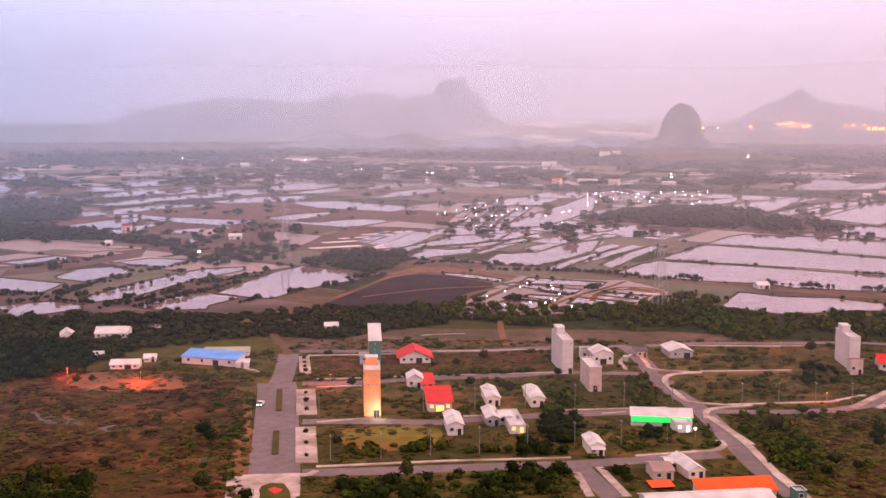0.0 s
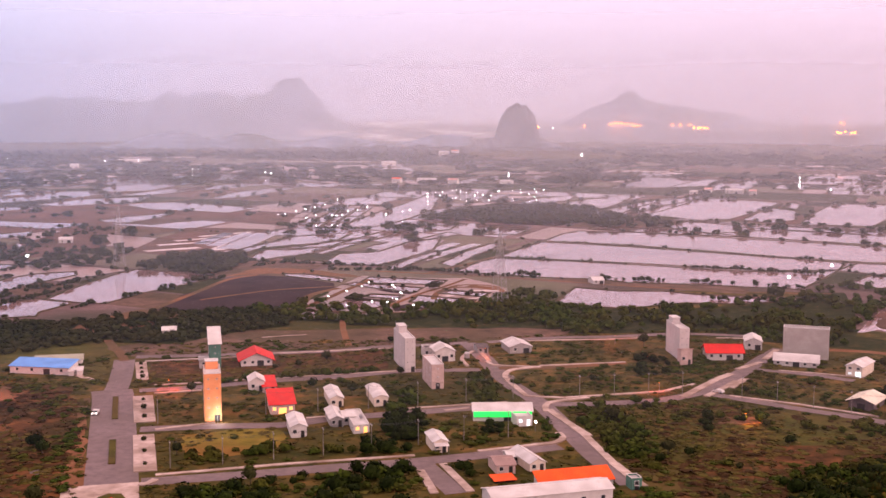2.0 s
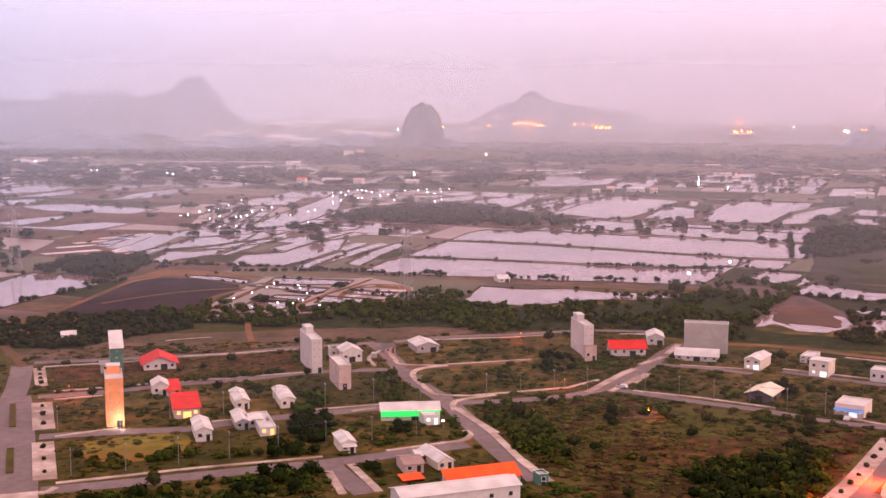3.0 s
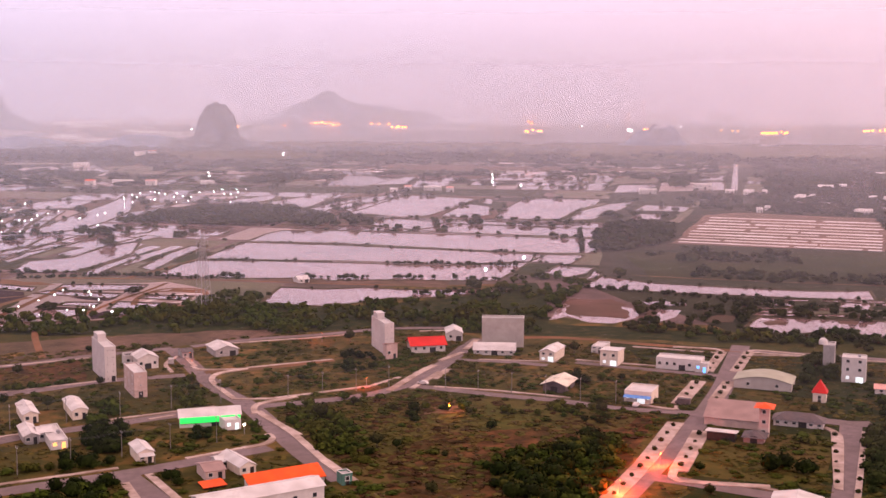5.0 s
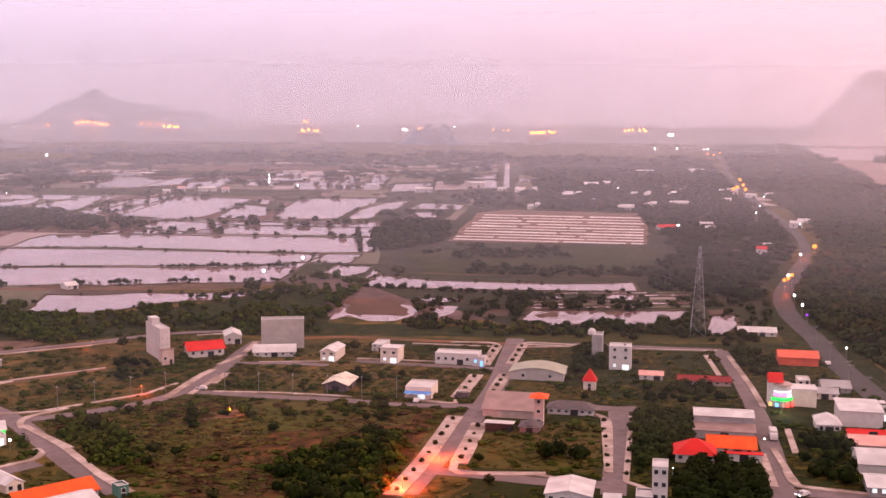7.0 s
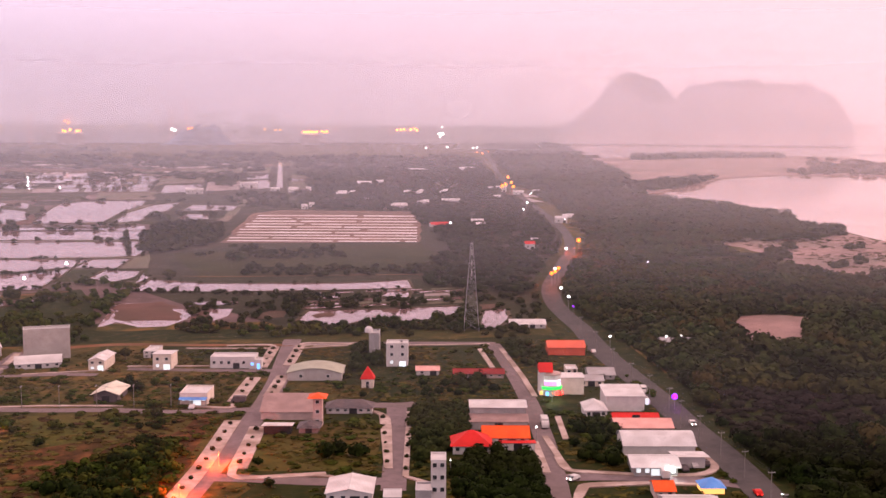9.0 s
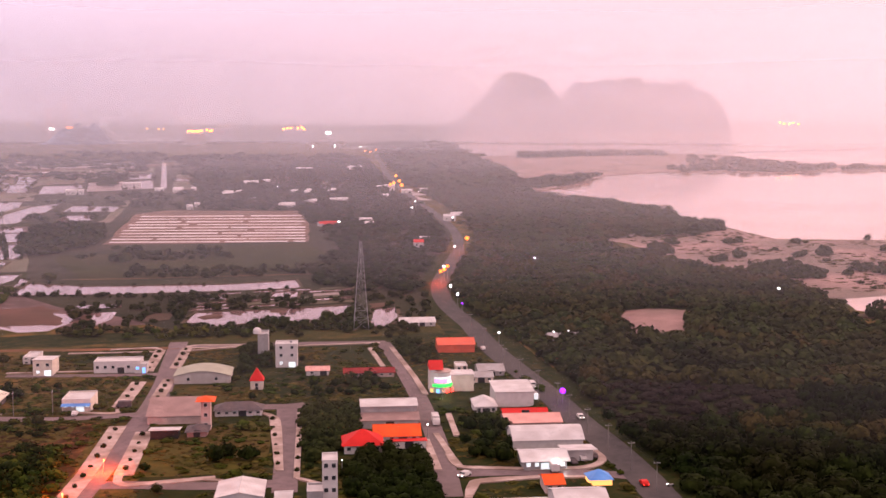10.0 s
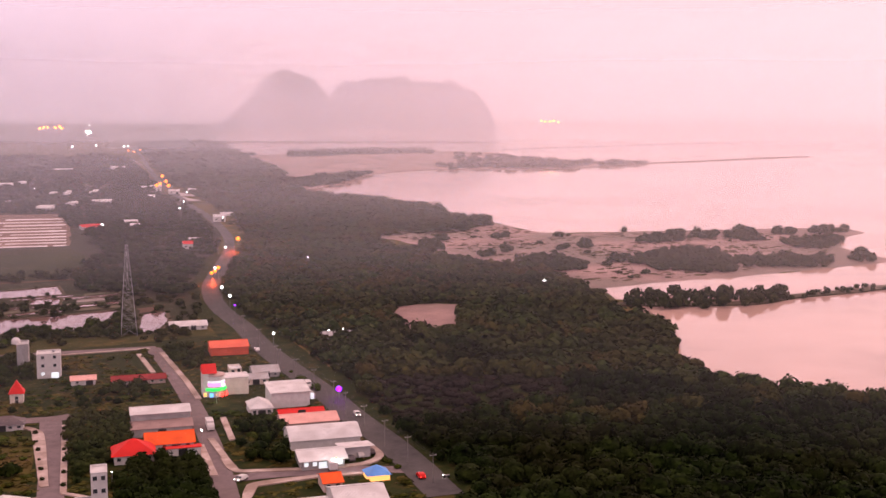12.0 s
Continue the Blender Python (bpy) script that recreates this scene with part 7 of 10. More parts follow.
house("house", 349.3, 274.4, -45, 4.5, 2.3, 8, "flat", "roof_white", "cream_wall", "cream flat-roofed house by the shop", per=2)
house("house", 302.9, 227.4, -45, 7.3, 2.8, 11, "hip", "roof_white", "white", "house with a white hipped roof", per=3, rise=2.4)
house("warehouse", 317.6, 226.1, -45, 13.3, 5.3, 14, "shed_front", "roof_white", "white", "tall white box-shaped storehouse", category='warehouse', per=0, rise=0.8, door='')
house("shop", 330.2, 227.1, -45, 4.5, 1.4, 6, "flat", "roof_white", "white", "small shop with white awning", category='shop', per=2, lit=True, pane='glow_white')
house("warehouse", 299.1, 205.2, -45, 18.3, 1.9, 11, "gable_x", "roof_pink", "pinkwall", "storehouse with a pink and red tin roof", category='warehouse', per=0, rise=1.6, door='')
house("roof_strip", 309.6, 215.9, -45, 14.9, 1.1, 5, "gable_x", "roof_red", "white", "narrow house with a vivid red tin roof", per=3, rise=1.0)
house("warehouse", 283.1, 188.7, -45, 21.4, 2.7, 13, "arch_x", "roof_white", "white", "wide storehouse with a low arched white roof", category='warehouse', per=0, rise=2.6, door='')
house("petrol_station", 264.4, 177.2, -45, 12.3, 3.0, 11, "gable_x", "roof_white", "grey", "brightly lit shop with a wide white roof", category='shop', per=5, rise=1.4, lit=True, pane='glow_white', over=1.0)
house("canopy", 278.6, 174.7, -45, 7.9, 2.5, 7, "shed_back", "roof_white", "pale_wall", "bright open canopy over parked vehicles", category='canopy', per=0, rise=0.8, door='', over=1.2)
house("house", 249.2, 163.9, -45, 5.1, 2.6, 8, "gable_x", "roof_orange", "pinkwall", "house with a rust-orange tin roof", per=2, rise=1.4)
house("tent", 262.9, 157.8, -45, 6.1, 1.6, 6, "hip", "roof_blue", "glow_warm", "lit stall under a blue tent roof", category='stall', per=0, rise=2.2, door='')
house("hall", 237.0, 147.0, -45, 13.1, 3.7, 14, "gable_x", "roof_white", "white", "hall with a broad white roof beside the highway", category='hall', per=4, rise=2.0)
house("hall", 224.5, 156.5, -45, 13.9, 3.7, 9, "gable_x", "roof_white", "white", "long low white-roofed hall near the highway", category='hall', per=4, rise=1.0)
house("house", -281.7, 1011.5, 5, 7.9, 3.5, 9, "gable_x", "roof_maroon", "white", "small pond house with dull red roof out among the ponds", per=2, rise=1.6)
house("house", -170.7, 933.2, 5, 10.1, 2.8, 9, "gable_x", "roof_white", "white", "white pond house out among the ponds", per=2, rise=1.6)
house("hut", 188.7, 665.0, 5, 6.9, 2.3, 9, "gable_x", "roof_white", "white", "white hut on a pond dike out among the ponds", per=2, rise=1.6)
house("hut", -261.4, 885.8, 5, 4.7, 2.2, 9, "gable_x", "roof_white", "white", "white hut in the fields out among the ponds", per=2, rise=1.6)
house("house", -397.7, 2291.7, 5, 16.7, 6.8, 9, "gable_x", "roof_white", "white", "far white house out among the ponds", per=2, rise=1.6)
house("house", -317.4, 2557.3, 5, 68.9, 6.3, 9, "gable_x", "roof_white", "white", "long far lit shed out among the ponds", per=4, rise=1.6)
house("house", 419.8, 2972.1, 5, 26.8, 10.2, 9, "gable_x", "roof_white", "white", "far white house out among the ponds", per=2, rise=1.6)
house("house", 469.7, 3103.6, 5, 20.2, 9.4, 9, "gable_x", "roof_orange", "white", "far house with an orange roof out among the ponds", per=2, rise=1.6)
house("house", 223.1, 2403.0, 5, 29.9, 5.9, 9, "gable_x", "roof_white", "white", "far white house out among the ponds", per=4, rise=1.6)
house("house", 568.1, 1476.7, -30, 9.4, 4.7, 9, "gable_x", "roof_pink", "white", "far house with pinkish roof out among the ponds", per=2, rise=1.6)
house("house", 595.1, 1452.2, -30, 23.4, 4.6, 9, "gable_x", "roof_white", "white", "far white house out among the ponds", per=4, rise=1.6)
house("house", 607.9, 1421.0, -30, 9.3, 5.3, 9, "gable_x", "roof_pink", "white", "far pink house out among the ponds", per=2, rise=1.6)
house("hut", 537.5, 1450.2, -30, 9.2, 3.1, 9, "gable_x", "roof_white", "white", "far white hut out among the ponds", per=2, rise=1.6)
house("house", 836.6, 1288.1, -30, 22.4, 5.3, 9, "gable_x", "roof_white", "white", "far white house group out among the ponds", per=4, rise=1.6)
house("house", 977.2, 1363.1, -30, 25.0, 5.7, 9, "gable_x", "roof_white", "white", "far white hall out among the ponds", per=4, rise=1.6)
house("hut", 951.0, 1265.5, -30, 11.3, 3.1, 9, "gable_x", "roof_white", "white", "far hut out among the ponds", per=2, rise=1.6)
house("hut", 952.4, 1227.4, -30, 11.8, 3.8, 9, "gable_x", "roof_white", "white", "far hut out among the ponds", per=2, rise=1.6)
house("house", 950.7, 1125.0, -30, 12.4, 3.5, 9, "gable_x", "roof_white", "white", "far white house out among the ponds", per=2, rise=1.6)
house("house", 963.1, 1119.8, -30, 5.5, 3.5, 9, "gable_x", "roof_white", "white", "far white house out among the ponds", per=2, rise=1.6)
house("house", 1122.1, 1274.8, -30, 21.3, 3.2, 9, "gable_x", "roof_white", "white", "far hall out among the ponds", per=4, rise=1.6)
house("house", 1026.5, 1082.4, -30, 6.8, 4.2, 9, "gable_x", "roof_white", "white", "far house out among the ponds", per=2, rise=1.6)
house("house", 1035.4, 1068.1, -30, 6.0, 4.2, 9, "gable_x", "roof_white", "white", "far house out among the ponds", per=2, rise=1.6)
house("house", 1059.0, 1047.7, -30, 6.7, 4.2, 9, "gable_x", "roof_white", "white", "far house out among the ponds", per=2, rise=1.6)
house("house", 870.1, 929.5, -30, 17.1, 3.6, 9, "gable_x", "roof_white", "white", "far white house out among the ponds", per=4, rise=1.6)
house("house", 922.4, 947.5, -30, 10.3, 2.5, 9, "gable_x", "roof_grey", "white", "far grey house out among the ponds", per=2, rise=1.6)
house("hut", 784.0, 990.2, -30, 6.0, 3.7, 9, "gable_x", "roof_white", "white", "far hut out among the ponds", per=2, rise=1.6)
house("house", 171.3, 1738.5, -30, 13.4, 6.5, 9, "gable_x", "roof_orange", "white", "far lit house out among the ponds", per=2, rise=1.6)
house("house", 218.9, 1748.9, -30, 29.8, 5.0, 9, "gable_x", "roof_white", "white", "far white house out among the ponds", per=4, rise=1.6)
house("house", 253.5, 1704.8, -30, 15.1, 6.5, 9, "gable_x", "roof_pink", "white", "far house out among the ponds", per=2, rise=1.6)
house("house", 335.0, 1701.3, -30, 18.7, 4.2, 9, "gable_x", "roof_white", "white", "far long shed out among the ponds", per=2, rise=1.6)
house("house", 747.4, 743.9, -30, 16.8, 2.5, 9, "gable_x", "roof_red", "white", "red-roofed house in the trees out among the ponds", per=4, rise=1.6)
house("house", 732.1, 726.3, -45, 11.7, 4.1, 9, "gable_x", "roof_red", "white", "red-roofed house by the highway beside the fields", per=2, rise=1.6)
house("house", 764.2, 708.6, -45, 7.7, 3.6, 9, "gable_x", "roof_white", "white", "white house by the highway beside the fields", per=2, rise=1.6)
house("house", 667.2, 566.8, -45, 7.0, 4.4, 9, "gable_x", "roof_red", "white", "red roadside house beside the fields", per=2, rise=1.6)
house("house", 708.3, 593.9, -45, 13.9, 1.8, 9, "gable_x", "roof_white", "white", "white roadside hall beside the fields", per=4, rise=1.6)
house("house", 860.5, 691.8, -45, 11.0, 4.9, 9, "gable_x", "roof_white", "white", "lit roadside station beside the fields", per=2, rise=1.6)
house("house", 916.6, 725.8, -45, 13.9, 1.7, 9, "gable_x", "roof_white", "white", "roadside canopy roof beside the fields", per=2, rise=1.6)
house("house", 1171.8, 1048.0, -45, 14.1, 6.2, 9, "gable_x", "roof_white", "white", "far roadside house beside the fields", per=2, rise=1.6)
house("hut", 429.8, 275.8, -45, 18.3, 1.3, 9, "gable_x", "roof_grey", "white", "low hut in the mangroves with lamps out among the ponds", per=4, rise=1.6)
house("house", 966.4, 1246.1, -45, 12.3, 3.9, 10, "gable_x", "roof_white", "pale_wall", "small pale house scattered among dark fields", per=2, rise=1.6)
house("house", 984.8, 1236.5, -45, 5.5, 3.9, 10, "gable_x", "roof_white", "pale_wall", "small pale house scattered among dark fields", per=2, rise=1.6)
house("house", 967.1, 1143.3, -45, 10.9, 3.7, 10, "gable_x", "roof_white", "pale_wall", "small pale house scattered among dark fields", per=2, rise=1.6)
house("house", 979.2, 1136.9, -45, 5.8, 3.7, 10, "gable_x", "roof_white", "pale_wall", "small pale house scattered among dark fields", per=2, rise=1.6)
house("house", 1037.9, 1094.0, -45, 7.1, 3.6, 10, "gable_x", "roof_white", "pale_wall", "small pale house scattered among dark fields", per=2, rise=1.6)
house("house", 1061.9, 1093.4, -45, 5.8, 3.7, 10, "gable_x", "roof_white", "pale_wall", "small pale house scattered among dark fields", per=2, rise=1.6)
house("house", 1092.0, 1077.6, -45, 6.4, 3.7, 10, "gable_x", "roof_white", "pale_wall", "small pale house scattered among dark fields", per=2, rise=1.6)
house("house", 1134.2, 1290.2, -45, 20.6, 4.2, 10, "gable_x", "roof_white", "pale_wall", "small pale house scattered among dark fields", per=2, rise=1.6)
house("house", 881.0, 940.9, -45, 15.3, 3.1, 10, "gable_x", "roof_white", "pale_wall", "small pale house scattered among dark fields", per=2, rise=1.6)
house("house", 935.5, 957.3, -45, 10.1, 3.2, 10, "gable_x", "roof_white", "pale_wall", "small pale house scattered among dark fields", per=2, rise=1.6)
house("house", 963.7, 951.8, -45, 7.5, 3.3, 10, "gable_x", "roof_white", "pale_wall", "small pale house scattered among dark fields", per=2, rise=1.6)
house("house", 974.1, 946.2, -45, 12.5, 3.3, 10, "gable_x", "roof_white", "pale_wall", "small pale house scattered among dark fields", per=2, rise=1.6)
house("house", 796.7, 743.2, -45, 11.5, 2.6, 10, "gable_x", "roof_white", "pale_wall", "small pale house scattered among dark fields", per=2, rise=1.6)
house("house", 1056.2, 951.8, -45, 7.7, 3.4, 10, "gable_x", "roof_white", "pale_wall", "small pale house scattered among dark fields", per=2, rise=1.6)
house("house", 1143.0, 991.9, -45, 13.6, 3.6, 10, "gable_x", "roof_white", "pale_wall", "small pale house scattered among dark fields", per=2, rise=1.6)
house("house", 811.8, 1014.1, -45, 5.1, 3.2, 10, "gable_x", "roof_white", "pale_wall", "small pale house scattered among dark fields", per=2, rise=1.6)
house("house", 877.2, 1046.9, -45, 9.9, 3.3, 10, "gable_x", "roof_white", "pale_wall", "small pale house scattered among dark fields", per=2, rise=1.6)
house("house", 901.0, 1024.2, -45, 9.8, 3.3, 10, "gable_x", "roof_white", "pale_wall", "small pale house scattered among dark fields", per=2, rise=1.6)
house("house", 1173.6, 987.2, -45, 10.2, 3.6, 10, "gable_x", "roof_white", "pale_wall", "small pale house scattered among dark fields", per=2, rise=1.6)
house("house", 1175.8, 1070.8, -45, 7.2, 3.8, 10, "gable_x", "roof_white", "pale_wall", "small pale house scattered among dark fields", per=2, rise=1.6)
house("house", 1600.2, 1522.5, -45, 27.3, 5.2, 10, "gable_x", "roof_white", "pale_wall", "small pale house scattered among dark fields", per=2, rise=1.6)
house("house", 1479.5, 1535.0, -45, 30.0, 5.1, 10, "gable_x", "roof_white", "pale_wall", "small pale house scattered among dark fields", per=2, rise=1.6)
house("house", 1175.2, 1300.9, -45, 10.1, 4.2, 10, "gable_x", "roof_white", "pale_wall", "small pale house scattered among dark fields", per=2, rise=1.6)
roof_dome(316.3, 353.8, 10.4)


# The neon-lit corner shop with a rounded, banded front.
def neon_shop(x, y, rot):
    root = thing("neon_shop", pose(x, y, 0, 0, 0, rot), "round-fronted corner shop banded with coloured neon light", "shop")
    FOOTPRINTS.append((x, y, 9))

    def drum(r0, z0, z1, r1=None):
        bm = bmesh.new()
        tube(bm, (0, 5, z0), (0, 5, z1), r0, r1, 20)
        return bm
    part("wall", drum(3.4, 0, 7.8), M["white"], root)
    part("side_wall", block(bmesh.new(), -4.3, -2.2, 2.6, 10.5, 0, 8.6, 0.05), M["white"], root)
    part("fascia", drum(4.2, 2.4, 3.3), M["glow_green"], root, "green neon band")
    part("fascia", drum(3.6, 3.9, 5.0), M["glow_pink"], root, "pink and violet neon band")
    part("fascia", drum(3.65, 5.3, 5.8), M["glow_white"], root, "white neon band")
    part("sign", tube(bmesh.new(), (2.6, 2.2, 4.4), (2.75, 1.9, 4.4), 0.8, 0.8, 16), M["glow_white"], root, "round white sign")
    part("parapet", drum(3.65, 7.4, 8.0), M["pinkwall"], root)
    part("roof", prism(bmesh.new(), ((2.2, 8.6), (6.4, 11.4), (10.8, 8.6)), -4.6, 0.6), M["roof_red"], root, "steep red gable roof")
    part("gable", block(bmesh.new(), -2.2, 0.2, 5.0, 8.4, 7.8, 8.58), M["white"], root)
    part("wing", block(bmesh.new(), 3.5, 12.0, 4.0, 12.0, 0, 6.2, 0.05), M["cream_wall"], root)
    part("wing_roof", block(bmesh.new(), 3.2, 12.3, 3.7, 12.3, 6.2, 6.4), M["roof_white"], root)
    for a in range(-60, 61, 30):
        u = radians(a)
        part("pillar", tube(bmesh.new(), (4.2 * math.sin(u), 5 - 4.2 * math.cos(u), 0), (4.2 * math.sin(u), 5 - 4.2 * math.cos(u), 2.7), 0.14), M["white"], root)
    for a, m in ((-50, "glow_warm"), (-20, "glow_blue"), (25, "glow_red"), (50, "glow_red")):
        u = radians(a)
        part("shop_light", block(bmesh.new(), -0.6, 0.6, -0.1, 0.1, 0.5, 1.8), M[m], root, at=pose(4.9 * math.sin(u), 5 - 4.9 * math.cos(u), 0, 0, 0, a))


neon_shop(*(315.3, 256.6), -45)


# ---- poles, lamps, masts ----
def utility_pole(x, y, h=8.5, rot=0):
    key = ("pole", h)
    bm = bmesh.new()
    if key not in SHARED:
        tube(bm, (0, 0, 0), (0, 0, h), 0.13, 0.08, 8)
        SHARED[key] = bpy.data.meshes.new("utility_pole")
        bm.to_mesh(SHARED[key])
        SHARED[key].materials.append(M["pole"])
    bm.free()
    ob = new("utility_pole", SHARED[key])
    ob.matrix_basis = pose(x, y, 0, 0, 0, rot)
    tagged(ob, "weathered concrete utility pole with crossarm", "pole", "utility poles")
    part("crossarm", shared(("crossarm", h), lambda b: block(b, -1.0, 1.0, -0.07, 0.07, h - 0.7, h - 0.55), M["steel"]), M["steel"], ob)
    for u in (-0.85, 0, 0.85):
        part("insulator", shared(("insulator", h), lambda b: tube(b, (0, 0, h - 0.55), (0, 0, h - 0.3), 0.06), M["white"]), M["white"], ob, at=pose(u, 0, 0))
    return ob


def line_of_poles(a, b, n, h=8.5):
    rot = math.degrees(math.atan2(b[1] - a[1], b[0] - a[0])) + 90
    for k in range(n):
        f = k / max(1, n - 1)
        utility_pole(a[0] + (b[0] - a[0]) * f, a[1] + (b[1] - a[1]) * f, h, rot)
    for u in (-0.85, 0, 0.85):
        bm = bmesh.new()
        ox, oy = u * math.cos(radians(rot)), u * math.sin(radians(rot))
        for k in range(n - 1):
            prev = None
            for q in range(7):
                f = (k + q / 6) / (n - 1)
                sag = 0.7 * (1 - (2 * q / 6 - 1) ** 2)
                p = (a[0] + (b[0] - a[0]) * f + ox, a[1] + (b[1] - a[1]) * f + oy, h - 0.28 - sag)
                if prev:
                    tube(bm, prev, p, 0.02, sides=3)
                prev = p
        tagged(part("power_wire", bm, M["wire"]), "thin black power line between poles", "cable", "power lines")


def pylon(x, y, h, rot, base=3.6):
    root = thing("lattice_pylon", pose(x, y, 0, 0, 0, rot), "tall galvanised steel lattice power pylon", "pylon", "pylons")
    def half(z):
        return base * (1 - z / h) + 0.55 * (z / h) if z < h * 0.62 else (base * 0.38 + 0.55 * 0.62) * (1 - (z - h * 0.62) / (h * 0.38)) + 0.45 * (z - h * 0.62) / (h * 0.38)
    zs = [0]
    while zs[-1] < h * 0.97:
        zs.append(min(h, zs[-1] + max(1.6, half(zs[-1]) * 1.35)))
    for sx in (-1, 1):
        for sy in (-1, 1):
            bm = bmesh.new()
            for z0, z1 in ((0, h * 0.62), (h * 0.62, h)):
                tube(bm, (sx * half(z0), sy * half(z0), z0), (sx * half(z1), sy * half(z1), z1), 0.11, sides=4)
            part("leg", bm, M["steel"], root)
    for k, (ca, cb) in enumerate((((-1, -1), (1, -1)), ((1, -1), (1, 1)), ((1, 1), (-1, 1)), ((-1, 1), (-1, -1)))):
        bm = bmesh.new()
        for z0, z1 in zip(zs, zs[1:]):
            a, b = half(z0), half(z1)
            tube(bm, (ca[0] * a, ca[1] * a, z0), (cb[0] * b, cb[1] * b, z1), 0.05, sides=3)
            tube(bm, (cb[0] * a, cb[1] * a, z0), (ca[0] * b, ca[1] * b, z1), 0.05, sides=3)
            tube(bm, (ca[0] * b, ca[1] * b, z1), (cb[0] * b, cb[1] * b, z1), 0.045, sides=3)
        tagged(part("bracing", bm, M["steel"], root), kind="stuff")
    for z, arm in ((h * 0.66, 4.2), (h * 0.78, 3.8), (h * 0.9, 3.3)):
        for s in (-1, 1):
            bm = bmesh.new()
            tube(bm, (0, 0, z), (s * arm, 0, z + 0.2), 0.10, sides=4)
            tube(bm, (0, 0, z + 1.3), (s * arm, 0, z + 0.2), 0.08, sides=4)
            arm_ob = part("crossarm", bm, M["steel"], root)
            part("insulator", tube(bmesh.new(), (s * arm, 0, z + 0.2), (s * arm, 0, z - 1.5), 0.12), M["roof_grey"], arm_ob)


def lamp(x, y, h, r, light, label, name="lamp_post", group="", base=0.0):
    """A lamp on its post. Far bulbs are oversized: their glare is put into the size."""
    key = ("post", round(h, 1))
    post = new(name, shared(key, lambda b: tube(b, (0, 0, 0), (0, 0, h), 0.09, 0.06, 5), M["steel"]))
    post.matrix_basis = pose(x, y, base)
    tagged(post, label, "lamp", group)
    part("bulb", shared(("bulb", round(r, 2), light), lambda b: bmesh.ops.create_icosphere(b, subdivisions=2, radius=r), M[light]), M[light], post, at=pose(0, 0, h))
    return post


pylon(391.3, 368.4, 41.7, 45)
pylon(-109.3, 786.8, 40.0, 20)
pylon(113.9, 592.5, 39.6, 20)
line_of_poles((316.9, 203.3), (268.2, 143.8), 5)
line_of_poles((364.9, 265.1), (328.8, 215.7), 4)
line_of_poles((420, 325), (370.1, 270.3), 3)
line_of_poles((-32.7, 324.3), (69.3, 344.2), 8)
line_of_poles((-41.4, 374.8), (80.8, 393.4), 8)
line_of_poles((104.6, 390.9), (143.4, 392), 4)
line_of_poles((161.8, 381.6), (209.1, 339.4), 6)
lamp(*(-5.1, 1125.6), 5, 0.45, "glow_lamp", "bright white lamp on a post over a fish pond", group="pond lamps")
lamp(*(2.2, 1138.6), 5, 0.45, "glow_lamp", "bright white lamp on a post over a fish pond", group="pond lamps")
lamp(*(13.9, 1172), 5, 0.45, "glow_lamp", "bright white lamp on a post over a fish pond", group="pond lamps")
lamp(*(23.4, 1186.1), 5, 0.45, "glow_lamp", "bright white lamp on a post over a fish pond", group="pond lamps")
lamp(*(33.4, 1207.7), 5, 0.45, "glow_lamp", "bright white lamp on a post over a fish pond", group="pond lamps")
lamp(*(45.6, 1245.3), 5, 0.45, "glow_lamp", "bright white lamp on a post over a fish pond", group="pond lamps")
lamp(*(47.2, 1108.2), 5, 0.45, "glow_lamp", "bright white lamp on a post over a fish pond", group="pond lamps")
lamp(*(51.6, 1108.3), 5, 0.45, "glow_lamp", "bright white lamp on a post over a fish pond", group="pond lamps")
lamp(*(57.4, 1114.6), 5, 0.45, "glow_lamp", "bright white lamp on a post over a fish pond", group="pond lamps")
lamp(*(65.5, 1159.8), 5, 0.45, "glow_lamp", "bright white lamp on a post over a fish pond", group="pond lamps")
lamp(*(76.6, 1180.4), 5, 0.45, "glow_lamp", "bright white lamp on a post over a fish pond", group="pond lamps")
lamp(*(88.6, 1209), 5, 0.45, "glow_lamp", "bright white lamp on a post over a fish pond", group="pond lamps")
lamp(*(22, 1083.8), 5, 0.45, "glow_lamp", "bright white lamp on a post over a fish pond", group="pond lamps")
lamp(*(32, 1114), 5, 0.45, "glow_lamp", "bright white lamp on a post over a fish pond", group="pond lamps")
lamp(*(129.6, 1168), 5, 0.45, "glow_lamp", "bright white lamp on a post over a fish pond", group="pond lamps")
lamp(*(120, 1147.8), 5, 0.45, "glow_lamp", "bright white lamp on a post over a fish pond", group="pond lamps")
lamp(*(179.1, 1414.6), 5, 0.45, "glow_lamp", "bright white lamp on a post over a fish pond", group="pond lamps")
lamp(*(191.6, 1435), 5, 0.45, "glow_lamp", "bright white lamp on a post over a fish pond", group="pond lamps")
lamp(*(204.4, 1456), 5, 0.45, "glow_lamp", "bright white lamp on a post over a fish pond", group="pond lamps")
lamp(*(219.9, 1477.7), 5, 0.45, "glow_lamp", "bright white lamp on a post over a fish pond", group="pond lamps")
lamp(*(227.6, 1456.7), 5, 0.45, "glow_lamp", "bright white lamp on a post over a fish pond", group="pond lamps")
lamp(*(225, 1477.9), 5, 0.45, "glow_lamp", "bright white lamp on a post over a fish pond", group="pond lamps")
lamp(*(232.4, 1377.7), 5, 0.45, "glow_lamp", "bright white lamp on a post over a fish pond", group="pond lamps")
lamp(*(244.3, 1387.4), 5, 0.45, "glow_lamp", "bright white lamp on a post over a fish pond", group="pond lamps")
lamp(*(251.3, 1368.9), 5, 0.45, "glow_lamp", "bright white lamp on a post over a fish pond", group="pond lamps")
